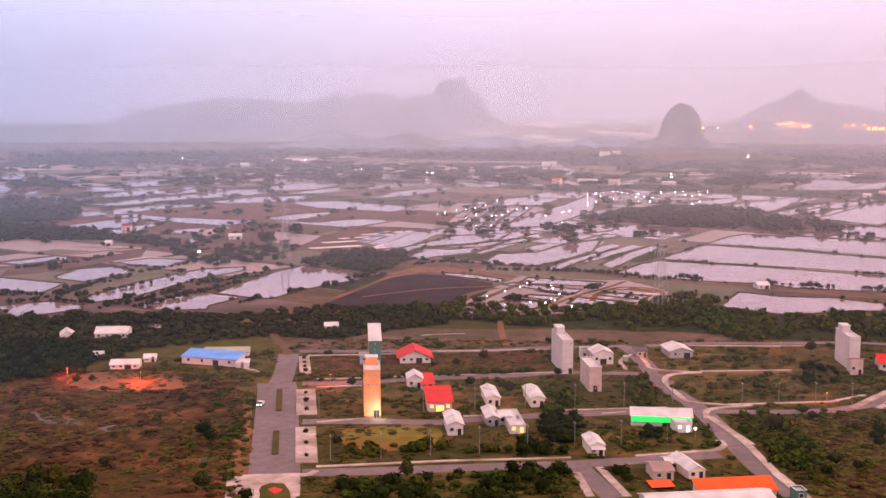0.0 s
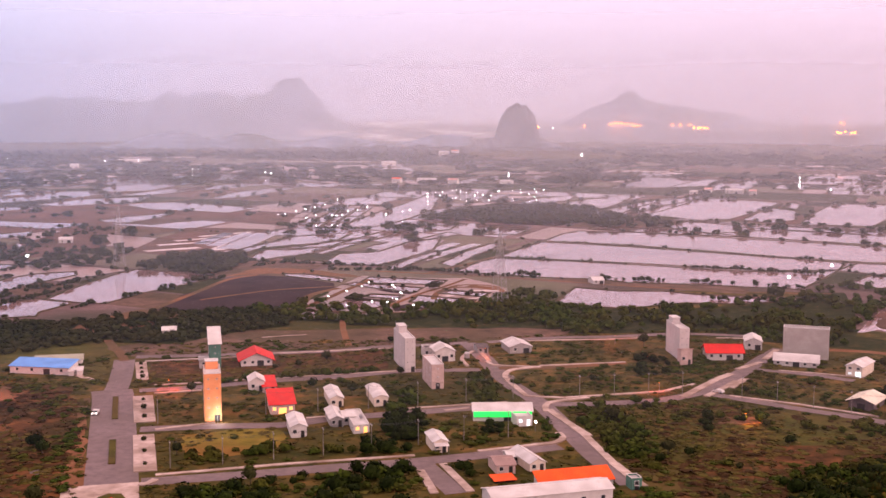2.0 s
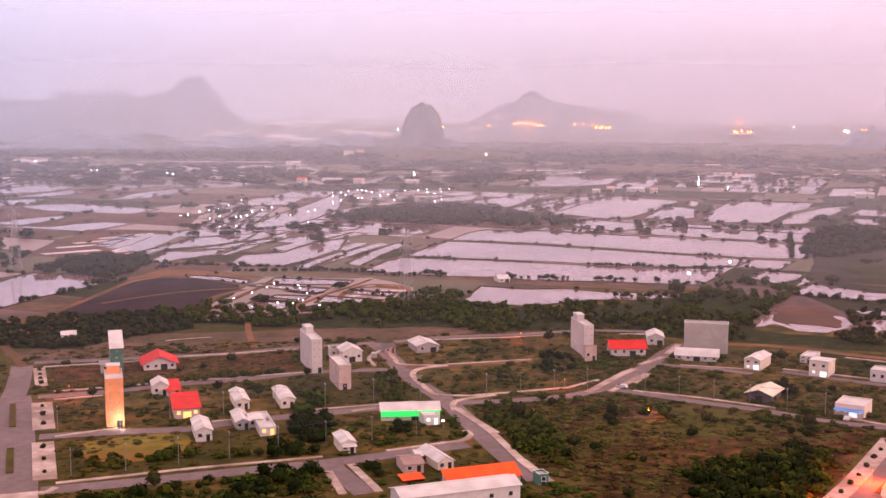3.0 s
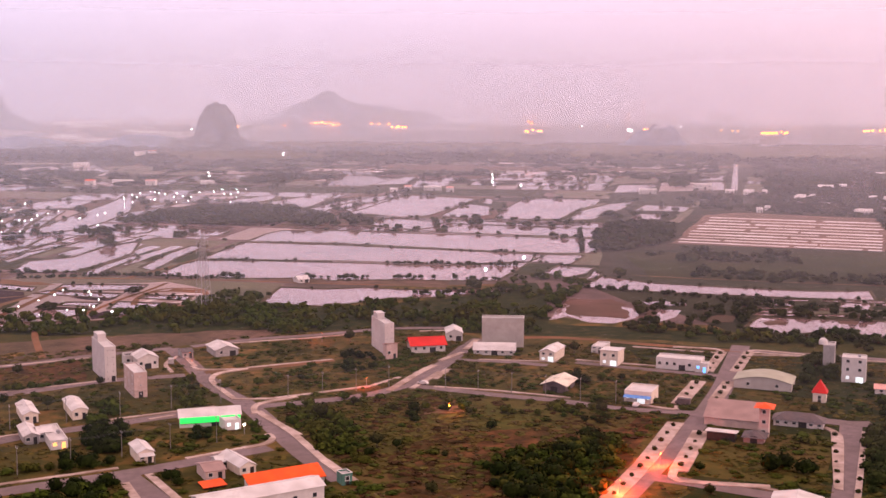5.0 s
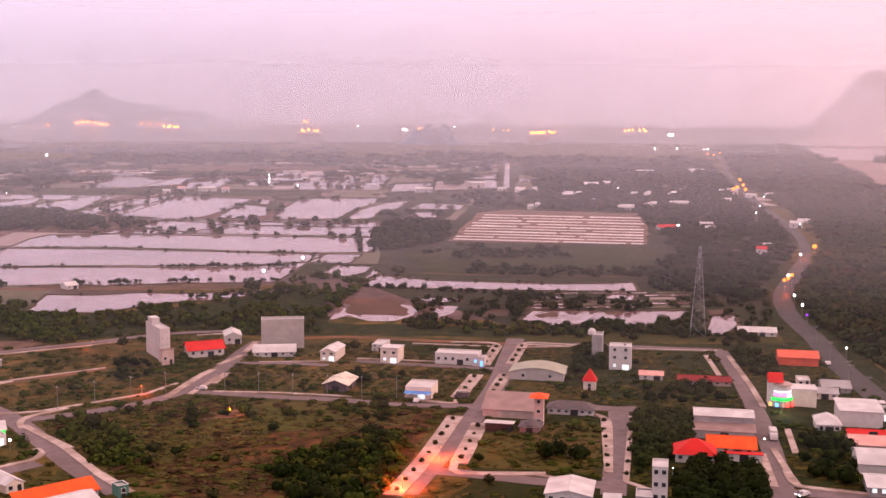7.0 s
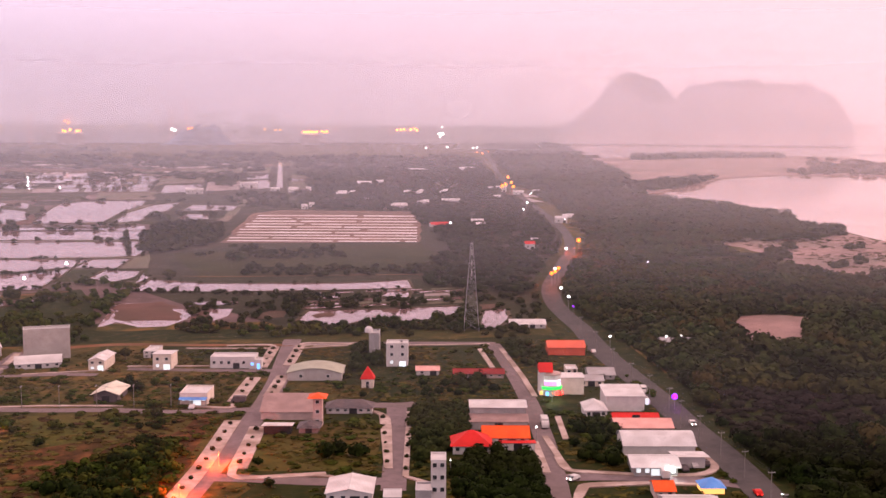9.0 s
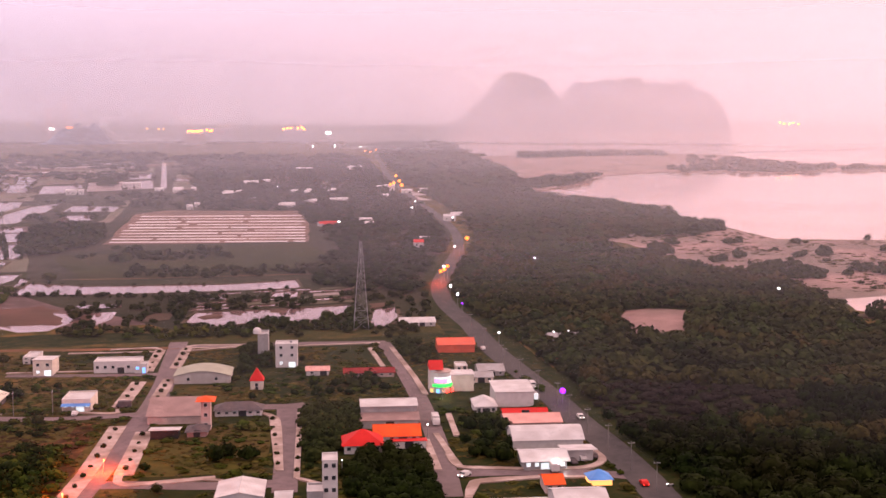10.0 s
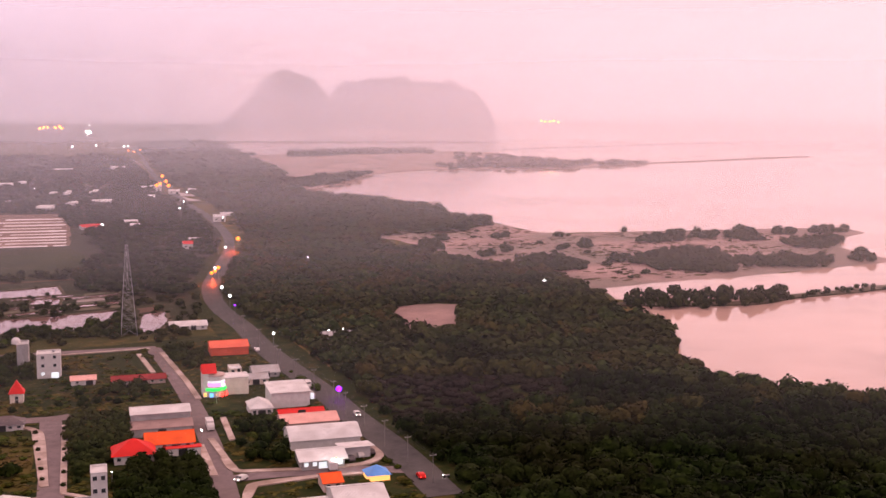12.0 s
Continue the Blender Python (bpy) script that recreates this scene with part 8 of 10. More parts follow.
lamp(*(278.3, 1458.2), 5, 0.45, "glow_lamp", "bright white lamp on a post over a fish pond", group="pond lamps")
lamp(*(245.8, 1436.6), 5, 0.45, "glow_lamp", "bright white lamp on a post over a fish pond", group="pond lamps")
lamp(*(296.5, 1458.8), 5, 0.45, "glow_lamp", "bright white lamp on a post over a fish pond", group="pond lamps")
lamp(*(300.2, 1418.1), 5, 0.45, "glow_lamp", "bright white lamp on a post over a fish pond", group="pond lamps")
lamp(*(305.1, 1398.7), 5, 0.45, "glow_lamp", "bright white lamp on a post over a fish pond", group="pond lamps")
lamp(*(320.8, 1428.7), 5, 0.45, "glow_lamp", "bright white lamp on a post over a fish pond", group="pond lamps")
lamp(*(342.8, 1481.4), 5, 0.45, "glow_lamp", "bright white lamp on a post over a fish pond", group="pond lamps")
lamp(*(231.5, 1436.2), 5, 0.45, "glow_lamp", "bright white lamp on a post over a fish pond", group="pond lamps")
lamp(*(173.1, 1366.7), 5, 0.45, "glow_lamp", "bright white lamp on a post over a fish pond", group="pond lamps")
lamp(*(190.6, 1385.9), 5, 0.45, "glow_lamp", "bright white lamp on a post over a fish pond", group="pond lamps")
lamp(*(235.2, 1298.3), 5, 0.45, "glow_lamp", "bright white lamp on a post over a fish pond", group="pond lamps")
lamp(*(100.1, 1115.6), 5, 0.45, "glow_lamp", "bright white lamp on a post over a fish pond", group="pond lamps")
lamp(*(62.6, 1319.1), 5, 0.45, "glow_lamp", "bright white lamp on a post over a fish pond", group="pond lamps")
lamp(*(314.1, 1491.4), 5, 0.45, "glow_mint", "greenish lamp on a post over a fish pond", group="pond lamps")
lamp(*(332.7, 1492), 5, 0.45, "glow_mint", "greenish lamp on a post over a fish pond", group="pond lamps")
lamp(*(49.2, 660.8), 4, 0.3, "glow_lamp", "bluish white lamp on a post by a fish pond", group="pond lamps")
lamp(*(43.9, 645.7), 4, 0.3, "glow_lamp", "bluish white lamp on a post by a fish pond", group="pond lamps")
lamp(*(34.6, 629.1), 4, 0.3, "glow_lamp", "bluish white lamp on a post by a fish pond", group="pond lamps")
lamp(*(23.9, 611.5), 4, 0.3, "glow_lamp", "bluish white lamp on a post by a fish pond", group="pond lamps")
lamp(*(62.1, 650.2), 4, 0.3, "glow_lamp", "bluish white lamp on a post by a fish pond", group="pond lamps")
lamp(*(62.1, 639.7), 4, 0.3, "glow_lamp", "bluish white lamp on a post by a fish pond", group="pond lamps")
lamp(*(63.9, 619.7), 4, 0.3, "glow_lamp", "bluish white lamp on a post by a fish pond", group="pond lamps")
lamp(*(59.2, 597.2), 4, 0.3, "glow_lamp", "bluish white lamp on a post by a fish pond", group="pond lamps")
lamp(*(66, 578), 4, 0.3, "glow_lamp", "bluish white lamp on a post by a fish pond", group="pond lamps")
lamp(*(45.7, 591.6), 4, 0.3, "glow_lamp", "bluish white lamp on a post by a fish pond", group="pond lamps")
lamp(*(53.3, 588.2), 4, 0.3, "glow_lamp", "bluish white lamp on a post by a fish pond", group="pond lamps")
lamp(*(-171.3, 798.4), 6, 0.8, "glow_lamp", "small bright lamp at a farm", group="lamps")
lamp(*(-370.2, 2491.4), 6, 0.8, "glow_lamp", "small bright lamp at a farm", group="lamps")
lamp(*(-343.7, 2588.7), 6, 0.8, "glow_lamp", "small bright lamp at a farm", group="lamps")
lamp(*(-304.3, 2526), 6, 0.8, "glow_lamp", "small bright lamp at a farm", group="lamps")
lamp(*(-148.8, 2089.4), 6, 0.8, "glow_lamp", "small bright lamp at a farm", group="lamps")
lamp(*(-159.1, 2088.9), 6, 0.8, "glow_lamp", "small bright lamp at a farm", group="lamps")
lamp(*(-696.7, 3681.7), 6, 0.8, "glow_lamp", "small bright lamp at a farm", group="lamps")
lamp(*(-601.1, 2642.8), 6, 0.8, "glow_lamp", "small bright lamp at a farm", group="lamps")
lamp(*(-1179, 3524.6), 6, 0.8, "glow_lamp", "small bright lamp at a farm", group="lamps")
lamp(*(-28.5, 1972.2), 6, 0.8, "glow_lamp", "small bright lamp at a farm", group="lamps")
lamp(*(-18.4, 1934.9), 6, 0.8, "glow_lamp", "small bright lamp at a farm", group="lamps")
lamp(*(298.4, 640.4), 6, 0.8, "glow_lamp", "small bright lamp at a farm", group="lamps")
lamp(*(348.8, 686.8), 6, 0.8, "glow_lamp", "small bright lamp at a farm", group="lamps")
lamp(*(810.1, 1713.1), 6, 0.8, "glow_lamp", "small bright lamp at a farm", group="lamps")
lamp(*(761.2, 1607.4), 6, 0.8, "glow_lamp", "small bright lamp at a farm", group="lamps")
lamp(*(718.9, 1427.7), 6, 0.8, "glow_lamp", "small bright lamp at a farm", group="lamps")
lamp(*(1056.6, 1148), 6, 0.8, "glow_lamp", "small bright lamp at a farm", group="lamps")
lamp(*(738.2, 722), 6, 0.8, "glow_lamp", "small bright lamp at a farm", group="lamps")
lamp(*(778, 2919.9), 6, 0.8, "glow_lamp", "small bright lamp at a farm", group="lamps")
lamp(*(382.8, 1923.5), 6, 0.8, "glow_lamp", "small bright lamp at a farm", group="lamps")
lamp(*(1357.2, 1200.8), 8, 2.2, "glow_sodium", "orange roadside lamp on a tall post", group="lamps")
lamp(*(1249.2, 1098.6), 8, 2.2, "glow_sodium", "orange roadside lamp on a tall post", group="lamps")
lamp(*(1203.8, 1069.2), 8, 2.2, "glow_sodium", "orange roadside lamp on a tall post", group="lamps")
lamp(*(1174.3, 1028.6), 8, 2.2, "glow_sodium", "orange roadside lamp on a tall post", group="lamps")
lamp(*(1172.3, 1047.5), 8, 2.2, "glow_sodium", "orange roadside lamp on a tall post", group="lamps")
lamp(*(2391.8, 2191.3), 8, 2.2, "glow_sodium", "orange roadside lamp on a tall post", group="lamps")
lamp(*(2250, 2081.9), 8, 2.2, "glow_sodium", "orange roadside lamp on a tall post", group="lamps")
lamp(*(2303.3, 2152.3), 8, 2.2, "glow_sodium", "orange roadside lamp on a tall post", group="lamps")
lamp(*(681, 530.7), 9, 1.5, "glow_sodium", "orange roadside lamp on a tall post", group="lamps")
lamp(*(549.6, 443.6), 8, 1, "glow_sodium", "orange roadside lamp on a tall post", group="lamps")
lamp(*(527.9, 431.3), 8, 1, "glow_sodium", "orange roadside lamp on a tall post", group="lamps")
lamp(*(536.7, 435.8), 8, 1, "glow_sodium", "orange roadside lamp on a tall post", group="lamps")
lamp(*(496.1, 398.3), 6, 0.6, "glow_lamp", "white roadside lamp on a post", group="lamps")
lamp(*(474.6, 375.9), 6, 0.6, "glow_lamp", "white roadside lamp on a post", group="lamps")
lamp(*(652, 519.5), 6, 0.6, "glow_lamp", "white roadside lamp on a post", group="lamps")
lamp(*(863.4, 697.6), 6, 0.6, "glow_lamp", "white roadside lamp on a post", group="lamps")
lamp(*(844, 675), 6, 0.6, "glow_lamp", "white roadside lamp on a post", group="lamps")
lamp(*(1105.4, 939.5), 6, 0.6, "glow_lamp", "white roadside lamp on a post", group="lamps")
lamp(*(982.3, 839.9), 6, 0.6, "glow_lamp", "white roadside lamp on a post", group="lamps")
lamp(*(909.6, 782.3), 6, 0.6, "glow_lamp", "white roadside lamp on a post", group="lamps")
lamp(*(2649.2, 2492.7), 6, 2.4, "glow_lamp", "white roadside lamp on a post", group="lamps")
lamp(*(2690.8, 2514.5), 6, 2.4, "glow_lamp", "white roadside lamp on a post", group="lamps")
lamp(*(3476.6, 3453), 6, 2.4, "glow_lamp", "white roadside lamp on a post", group="lamps")
lamp(*(3259.2, 3246.7), 6, 2.4, "glow_lamp", "white roadside lamp on a post", group="lamps")
lamp(*(558, 453.2), 6, 0.6, "glow_lamp", "white roadside lamp on a post", group="lamps")
lamp(*(456.7, 358.7), 5, 0.5, "glow_violet", "violet roadside lamp on a post", group="lamps")
lamp(*(334.2, 217.1), 4, 1.1, "glow_violet", "large violet lamp beside the highway", group="lamps")
lamp(*(611.5, 254.5), 5, 0.7, "glow_lamp", "bright white lamp among the mangroves", group="lamps")
lamp(*(422, 279.2), 5, 0.3, "glow_lamp", "small white lamp among the mangroves", group="lamps")
lamp(*(427.2, 275.1), 5, 0.3, "glow_lamp", "small white lamp among the mangroves", group="lamps")
lamp(*(639.4, 439.4), 5, 0.3, "glow_lamp", "small white lamp among the mangroves", group="lamps")
lamp(*(404.1, 296.5), 5, 0.4, "glow_lamp", "white lamp at the roadside", group="lamps")
lamp(*(269.2, 225.1), 4, 0.25, "glow_lamp", "white lamp at a house gate", group="lamps")
lamp(*(225, 219.5), 4, 0.15, "glow_lamp", "white lamp at a house wall", group="lamps")
lamp(*(79.4, 350.5), 3, 0.4, "glow_lamp", "small bright garden lamp post", group="lamps")

def factory(a, b, n, light, hall=True):
    """A far works: a long low hall with a row of strong lamps along it."""
    rot = math.degrees(math.atan2(b[1] - a[1], b[0] - a[0]))
    ln = math.hypot(b[0] - a[0], b[1] - a[1])
    g = far_rise(math.hypot(a[0], a[1]))
    root = thing("factory", pose((a[0] + b[0]) / 2, (a[1] + b[1]) / 2, g, 0, 0, rot), "far hazy factory hall with a row of glowing orange lamps", "factory", "far works")
    h = max(4.0, a[2] - g)
    if hall:
        part("hall", block(bmesh.new(), -ln / 2 - 5, ln / 2 + 5, 6, 40, 0, h * 0.8, 0.5), M["roof_grey"], root)
        part("roof", profile(bmesh.new(), [(4, h * 0.8), (42, h * 0.8), (23, h * 0.8 + 4)], -ln / 2 - 6, ln / 2 + 6, "x"), M["roof_white"], root)
    rnd = random.Random(int(ln) + n)
    for k in range(n):
        x = -ln / 2 + ln * (k + 0.5) / n + rnd.uniform(-0.3, 0.3) * ln / n
        z = h + rnd.uniform(-3, 3)
        post = part("lamp_post", shared(("fpost",), lambda q: tube(q, (0, 0, -14), (0, 0, 0), 0.4, sides=5), M["steel"]), M["steel"], root, at=pose(x, 0, z))
        # outsized bulb: a far lamp's bloom is built as a glowing ball
        part("bulb", shared(("fbulb", light), lambda q: bmesh.ops.create_icosphere(q, subdivisions=2, radius=3.6), M[light]), M[light], post)


def chimney(x, y, top, r, label="slim factory chimney with warm lights in the haze"):
    g = far_rise(math.hypot(x, y))
    ob = new("chimney", shared(("chimney", round(top), r), lambda q: tube(q, (0, 0, 0), (0, 0, top - g), r, r * 0.6, 10), M["roof_pink"]))
    ob.matrix_basis = pose(x, y, g)
    tagged(ob, label, "chimney", "far works")
    for f in (0.12, 0.35, 0.6, 0.8, 0.97):
        # these bulbs are swollen to stand for the glare of small lights
        part("lamp", shared(("clamp",), lambda q: bmesh.ops.create_icosphere(q, subdivisions=2, radius=2.2), M["glow_warm"]), M["glow_warm"], ob, at=pose(0, -r, (top - g) * f))

factory((1110.6, 3821.9, 79.5), (1188.1, 3798.5, 79.7), 8, "glow_works", True)
factory((1185.0, 3789.0, 74.1), (1209.6, 3781.2, 74.1), 3, "glow_works", False)
factory((1301.2, 3761.3, 78.1), (1347.2, 3745.0, 78.2), 2, "glow_works", True)
factory((1365.0, 3706.6, 67.1), (1417.8, 3686.8, 67.2), 5, "glow_works", True)
factory((1358.0, 3719.9, 74.6), (1363.3, 3717.9, 74.6), 1, "glow_works", False)
factory((1019.3, 3826.6, 70.1), (1029.8, 3823.8, 70.1), 1, "glow_works", True)
factory((852.5, 3805.7, 66.6), (862.6, 3803.4, 66.7), 1, "glow_works", False)
factory((1771.9, 3507.9, 55.0), (1833.5, 3476.1, 55.2), 5, "glow_works", True)
factory((1803.2, 3548.1, 83.6), (1822.3, 3538.3, 83.7), 2, "glow_works", False)
factory((2088.4, 3352.8, 57.9), (2101.5, 3344.6, 58.0), 2, "glow_lamp", False)
factory((2134.3, 3323.8, 60.1), (2150.6, 3313.2, 60.2), 2, "glow_works", False)
factory((2341.2, 3181.4, 59.3), (2396.6, 3139.9, 59.6), 3, "glow_warm", False)
factory((2417.1, 3060.7, 51.0), (2458.2, 3027.7, 51.3), 8, "glow_works", True)
factory((2464.0, 3023.0, 53.2), (2481.4, 3008.8, 53.3), 3, "glow_works", False)
factory((2685.6, 2896.6, 61.6), (2749.9, 2835.5, 62.2), 6, "glow_works", True)
factory((2723.9, 2720.8, 47.1), (2734.0, 2710.7, 47.2), 3, "glow_lamp", False)
factory((948.6, 3937.3, 67.3), (1019.4, 3919.6, 67.4), 2, "glow_warm", True)
factory((1468.1, 3774.5, 68.4), (1719.5, 3666.8, 69.1), 2, "glow_warm", True)
factory((1931.5, 3559.8, 69.9), (2103.9, 3460.7, 70.6), 3, "glow_warm", True)
factory((2578.1, 3123.5, 69.1), (2630.0, 3079.8, 69.5), 2, "glow_warm", True)
factory((3638.2, 1538.3, 83.6), (3665.3, 1472.5, 83.8), 5, "glow_works", False)
chimney(1715.8, 3602.3, 108.7, 6)
chimney(2153.8, 3358.8, 160.3, 5)
chimney(2108.8, 3387.2, 117.8, 8)
chimney(1824.6, 3548.4, 93.5, 5)
for x, y in ((2347.8, 4115.4), (2894.6, 3756), (2680.7, 3901.9), (3353.9, 3329.7), (3093.9, 3083.4), (2487.7, 2540.9), (2580.3, 2539), (2989.1, 3146.6), (2745.3, 3715.9), (2794.8, 3683.8), (1090, 4561.6), (743.2, 2799), (363.8, 1824.1), (2344.9, 4107.9), (720.4, 1524.3), (838.1, 4535.2), (1037.9, 4565.5)):
    lamp(x, y, 6, 0.0006 * math.hypot(x, y), "glow_lamp", "small bright lamp in the far haze", group="far lamps", base=far_rise(math.hypot(x, y)))


def street_light(x, y, watts, rgb=(1.0, 0.075, 0.010), h=4.0):
    """A lit street lamp: a post with an arm, and the light that it sheds."""
    post = lamp(x, y, h, 0.14, "glow_sodium", "lit orange street lamp shining on the ground", "street_lamp", "street lamps")
    bulb = new("street_lamp_light", bpy.data.lights.new("street_lamp_light", "POINT"))
    bulb.data.energy, bulb.data.color, bulb.data.shadow_soft_size = watts * 3, rgb, 0.35
    bulb.parent, bulb.matrix_basis = post, pose(0, 0, h - 0.6)


street_light(*(182.4, 271.3), 8000)
street_light(*(158.6, 254.5), 9000)
street_light(*(-114.4, 424.4), 7000)
street_light(*(-144.1, 430.8), 4000)
street_light(*(532, 433.8), 9000)
street_light(*(1199.9, 1055.2), 20000)
street_light(*(145.6, 484.9), 2000)
street_light(*(83.1, 463.6), 500)
street_light(*(-42.1, 420.5), 1500)
street_light(*(673.1, 528.3), 15000)
street_light(*(135.2, 393.8), 1200)
street_light(*(-22, 372.8), 500, (1.0, 0.95, 0.9), 3.0)
street_light(*(264.9, 173.2), 500, (0.9, 1.0, 0.95), 4.0)
street_light(*(150.4, 351.2), 6500, (1.0, 0.30, 0.04), 3.0)
street_light(*(332.2, 215.7), 300, (0.45, 0.05, 1.0), 4.0)
street_light(*(310.1, 252.3), 400, (0.6, 1.0, 0.7), 3.0)


# ---- vehicles ----
def vehicle(x, y, rot, kind, paint, label, front=True, tail=True):
    l, w, h = {"car": (4.3, 1.8, 1.45), "van": (5.2, 2.0, 2.3), "truck": (7.5, 2.3, 2.9), "bike": (1.9, 0.6, 1.1)}[kind]
    root = thing({"bike": "motorbike"}.get(kind, kind), pose(x, y, 0.12, 0, 0, rot), label, {"bike": "motorbike"}.get(kind, kind))
    body = bmesh.new()
    if kind == "car":
        profile(body, [(-l / 2, 0.35), (l / 2, 0.35), (l / 2, 0.75), (l * 0.28, 0.88), (l * 0.12, h), (-l * 0.3, h), (-l * 0.45, 0.95), (-l / 2, 0.9)], -w / 2, w / 2, "x")
    elif kind == "van":
        profile(body, [(-l / 2, 0.4), (l / 2, 0.4), (l / 2, 1.0), (l * 0.4, 1.3), (l * 0.3, h), (-l / 2, h)], -w / 2, w / 2, "x")
    elif kind == "truck":
        profile(body, [(l * 0.22, 0.5), (l / 2, 0.5), (l / 2, 1.4), (l * 0.45, 2.3), (l * 0.22, 2.3)], -w / 2, w / 2, "x")
        part("cargo_box", block(bmesh.new(), -w / 2, w / 2, -l / 2, l * 0.2, 0.8, h, 0.04), M["roof_white"], root)
    else:
        profile(body, [(-l / 2 + 0.3, 0.4), (l / 2 - 0.4, 0.4), (l / 2 - 0.35, h), (l * 0.1, 0.75), (-l / 2 + 0.1, 0.85)], -0.15, 0.15, "x")
    bmesh.ops.bevel(body, geom=list(body.edges), offset=0.06, segments=1, affect="EDGES")
    part("body", body, M[paint], root)
    if kind in ("car", "van"):
        part("windscreen", block(bmesh.new(), -w * 0.42, w * 0.42, l * 0.16, l * 0.3 if kind == "car" else l * 0.36, h * 0.66, h * 0.92), M["glass"], root)
    r = 0.33 if kind != "truck" else 0.45
    for sx in ((-1, 1) if kind != "bike" else (0,)):
        for sy in (-0.32, 0.32):
            part("wheel", shared(("wheel", r), lambda b: tube(b, (-0.1, 0, 0), (0.1, 0, 0), r, sides=12), M["tyre"]), M["tyre"], root, at=pose(sx * (w / 2 - 0.08), sy * l, r))
    for on, yy, m in ((front, l / 2, "glow_lamp"), (tail, -l / 2, "glow_red")):
        if on:
            for sx in ((-1, 1) if kind != "bike" else (0,)):
                part("headlight" if yy > 0 else "tail_light", shared(("carlight", m), lambda b: bmesh.ops.create_uvsphere(b, u_segments=8, v_segments=5, radius=0.14), M[m]), M[m], root, at=pose(sx * w * 0.36, yy, 0.75))


vehicle(*(-63.4, 389.7), 175, "car", "roof_white", "white car with bright headlights on the boulevard", front=True, tail=False)
vehicle(*(282.7, 233), 135, "truck", "white", "white box truck on the street", front=False, tail=False)
vehicle(*(245.2, 191.5), 90, "car", "roof_white", "pale car turning at the junction", front=True, tail=False)
vehicle(*(270.7, 149), -45, "car", "roof_red", "red-lit car on the highway", front=False, tail=True)
vehicle(*(318.9, 200), 135, "car", "white", "pale car on the highway", front=True, tail=True)
vehicle(*(213.5, 333), -45, "car", "roof_white", "white car parked by the corner shop", front=False, tail=False)
vehicle(*(265.6, 175.4), -45, "truck", "white", "truck parked before the lit shop", front=False, tail=False)
vehicle(*(274.9, 174.7), -40, "car", "roof_dark", "dark car parked under the canopy", front=False, tail=False)
vehicle(*(279.5, 174.5), -40, "car", "roof_white", "white car parked under the canopy", front=False, tail=False)
vehicle(*(283.7, 173.3), -40, "car", "roof_dark", "dark car parked by the canopy", front=False, tail=False)
vehicle(*(156.9, 391.7), 45, "car", "roof_white", "white car at the bend of the road", front=False, tail=False)
vehicle(*(274, 142.7), 45, "bike", "roof_grey", "motorbike beside the highway", front=True, tail=False)
vehicle(*(344.9, 237.5), 135, "van", "white", "white van beside the highway", front=True, tail=False)
vehicle(*(230.1, 329.2), 45, "van", "roof_dark", "dark van beside the hall", front=False, tail=False)
vehicle(*(75.4, 463.6), -6, "van", "roof_grey", "grey van on the side road", front=False, tail=False)
vehicle(*(388.8, 293.9), -45, "car", "white", "car with lit headlights near the orange hall", front=True, tail=False)


# ---- trees ----
def crown_arrays(seed, leaves, size, squash=0.8, core=True, lobes=5):
    """A crown of unit radius: a lumpy core and many small leaf clumps round it."""
    rnd = np.random.RandomState(seed)
    lobe = rnd.normal(size=(lobes, 3))
    lobe[:, 2] = np.abs(lobe[:, 2]) * 0.6
    lobe /= np.linalg.norm(lobe, axis=1)[:, None]
    def radius(d):
        return 0.66 + 0.40 * np.max(np.clip(d @ lobe.T, 0, 1) ** 5, axis=1)
    v, f, nv = [], [], 0
    if core:
        bm = bmesh.new()
        bmesh.ops.create_icosphere(bm, subdivisions=1 if leaves < 60 else 2, radius=1)
        d = np.array([p.co[:] for p in bm.verts])
        co = d * (radius(d) * 0.84 * rnd.uniform(0.86, 1.1, len(d)))[:, None]
        f += [[q.index for q in p.verts] for p in bm.faces]
        bm.free()
        v.append(co)
        nv = len(co)
    d = rnd.normal(size=(leaves, 3))
    d[:, 2] = np.abs(d[:, 2]) - 0.35
    d /= np.linalg.norm(d, axis=1)[:, None]
    c = d * (radius(d) * rnd.uniform(0.82, 1.12, leaves))[:, None]
    t1 = np.cross(d, rnd.normal(size=(leaves, 3)))
    t1 /= np.linalg.norm(t1, axis=1)[:, None]
    t2 = np.cross(d + rnd.normal(size=(leaves, 3)) * 0.5, t1)
    s = size * rnd.uniform(0.6, 1.3, leaves)[:, None]
    for k, (a, b) in enumerate(((-1, -0.7), (0.9, -1), (1.1, 0.8), (-0.8, 1))):
        v.append(c + t1 * s * a + t2 * s * b)
    for i in range(leaves):
        a, b, e, g = (nv + k * leaves + i for k in range(4))
        f += [[a, b, e], [a, e, g]]
    v = np.concatenate(v)
    v[:, 2] *= squash
    return v, np.array(f)


def mesh_of(name, v, f, material):
    me = bpy.data.meshes.new(name)
    me.vertices.add(len(v))
    me.vertices.foreach_set("co", np.asarray(v, np.float32).ravel())
    me.loops.add(len(f) * 3)
    me.loops.foreach_set("vertex_index", np.asarray(f, np.int32).ravel())
    me.polygons.add(len(f))
    me.polygons.foreach_set("loop_start", np.arange(0, len(f) * 3, 3, dtype=np.int32))
    me.polygons.foreach_set("use_smooth", np.ones(len(f), bool))
    me.update(calc_edges=True)
    me.materials.append(material)
    return me


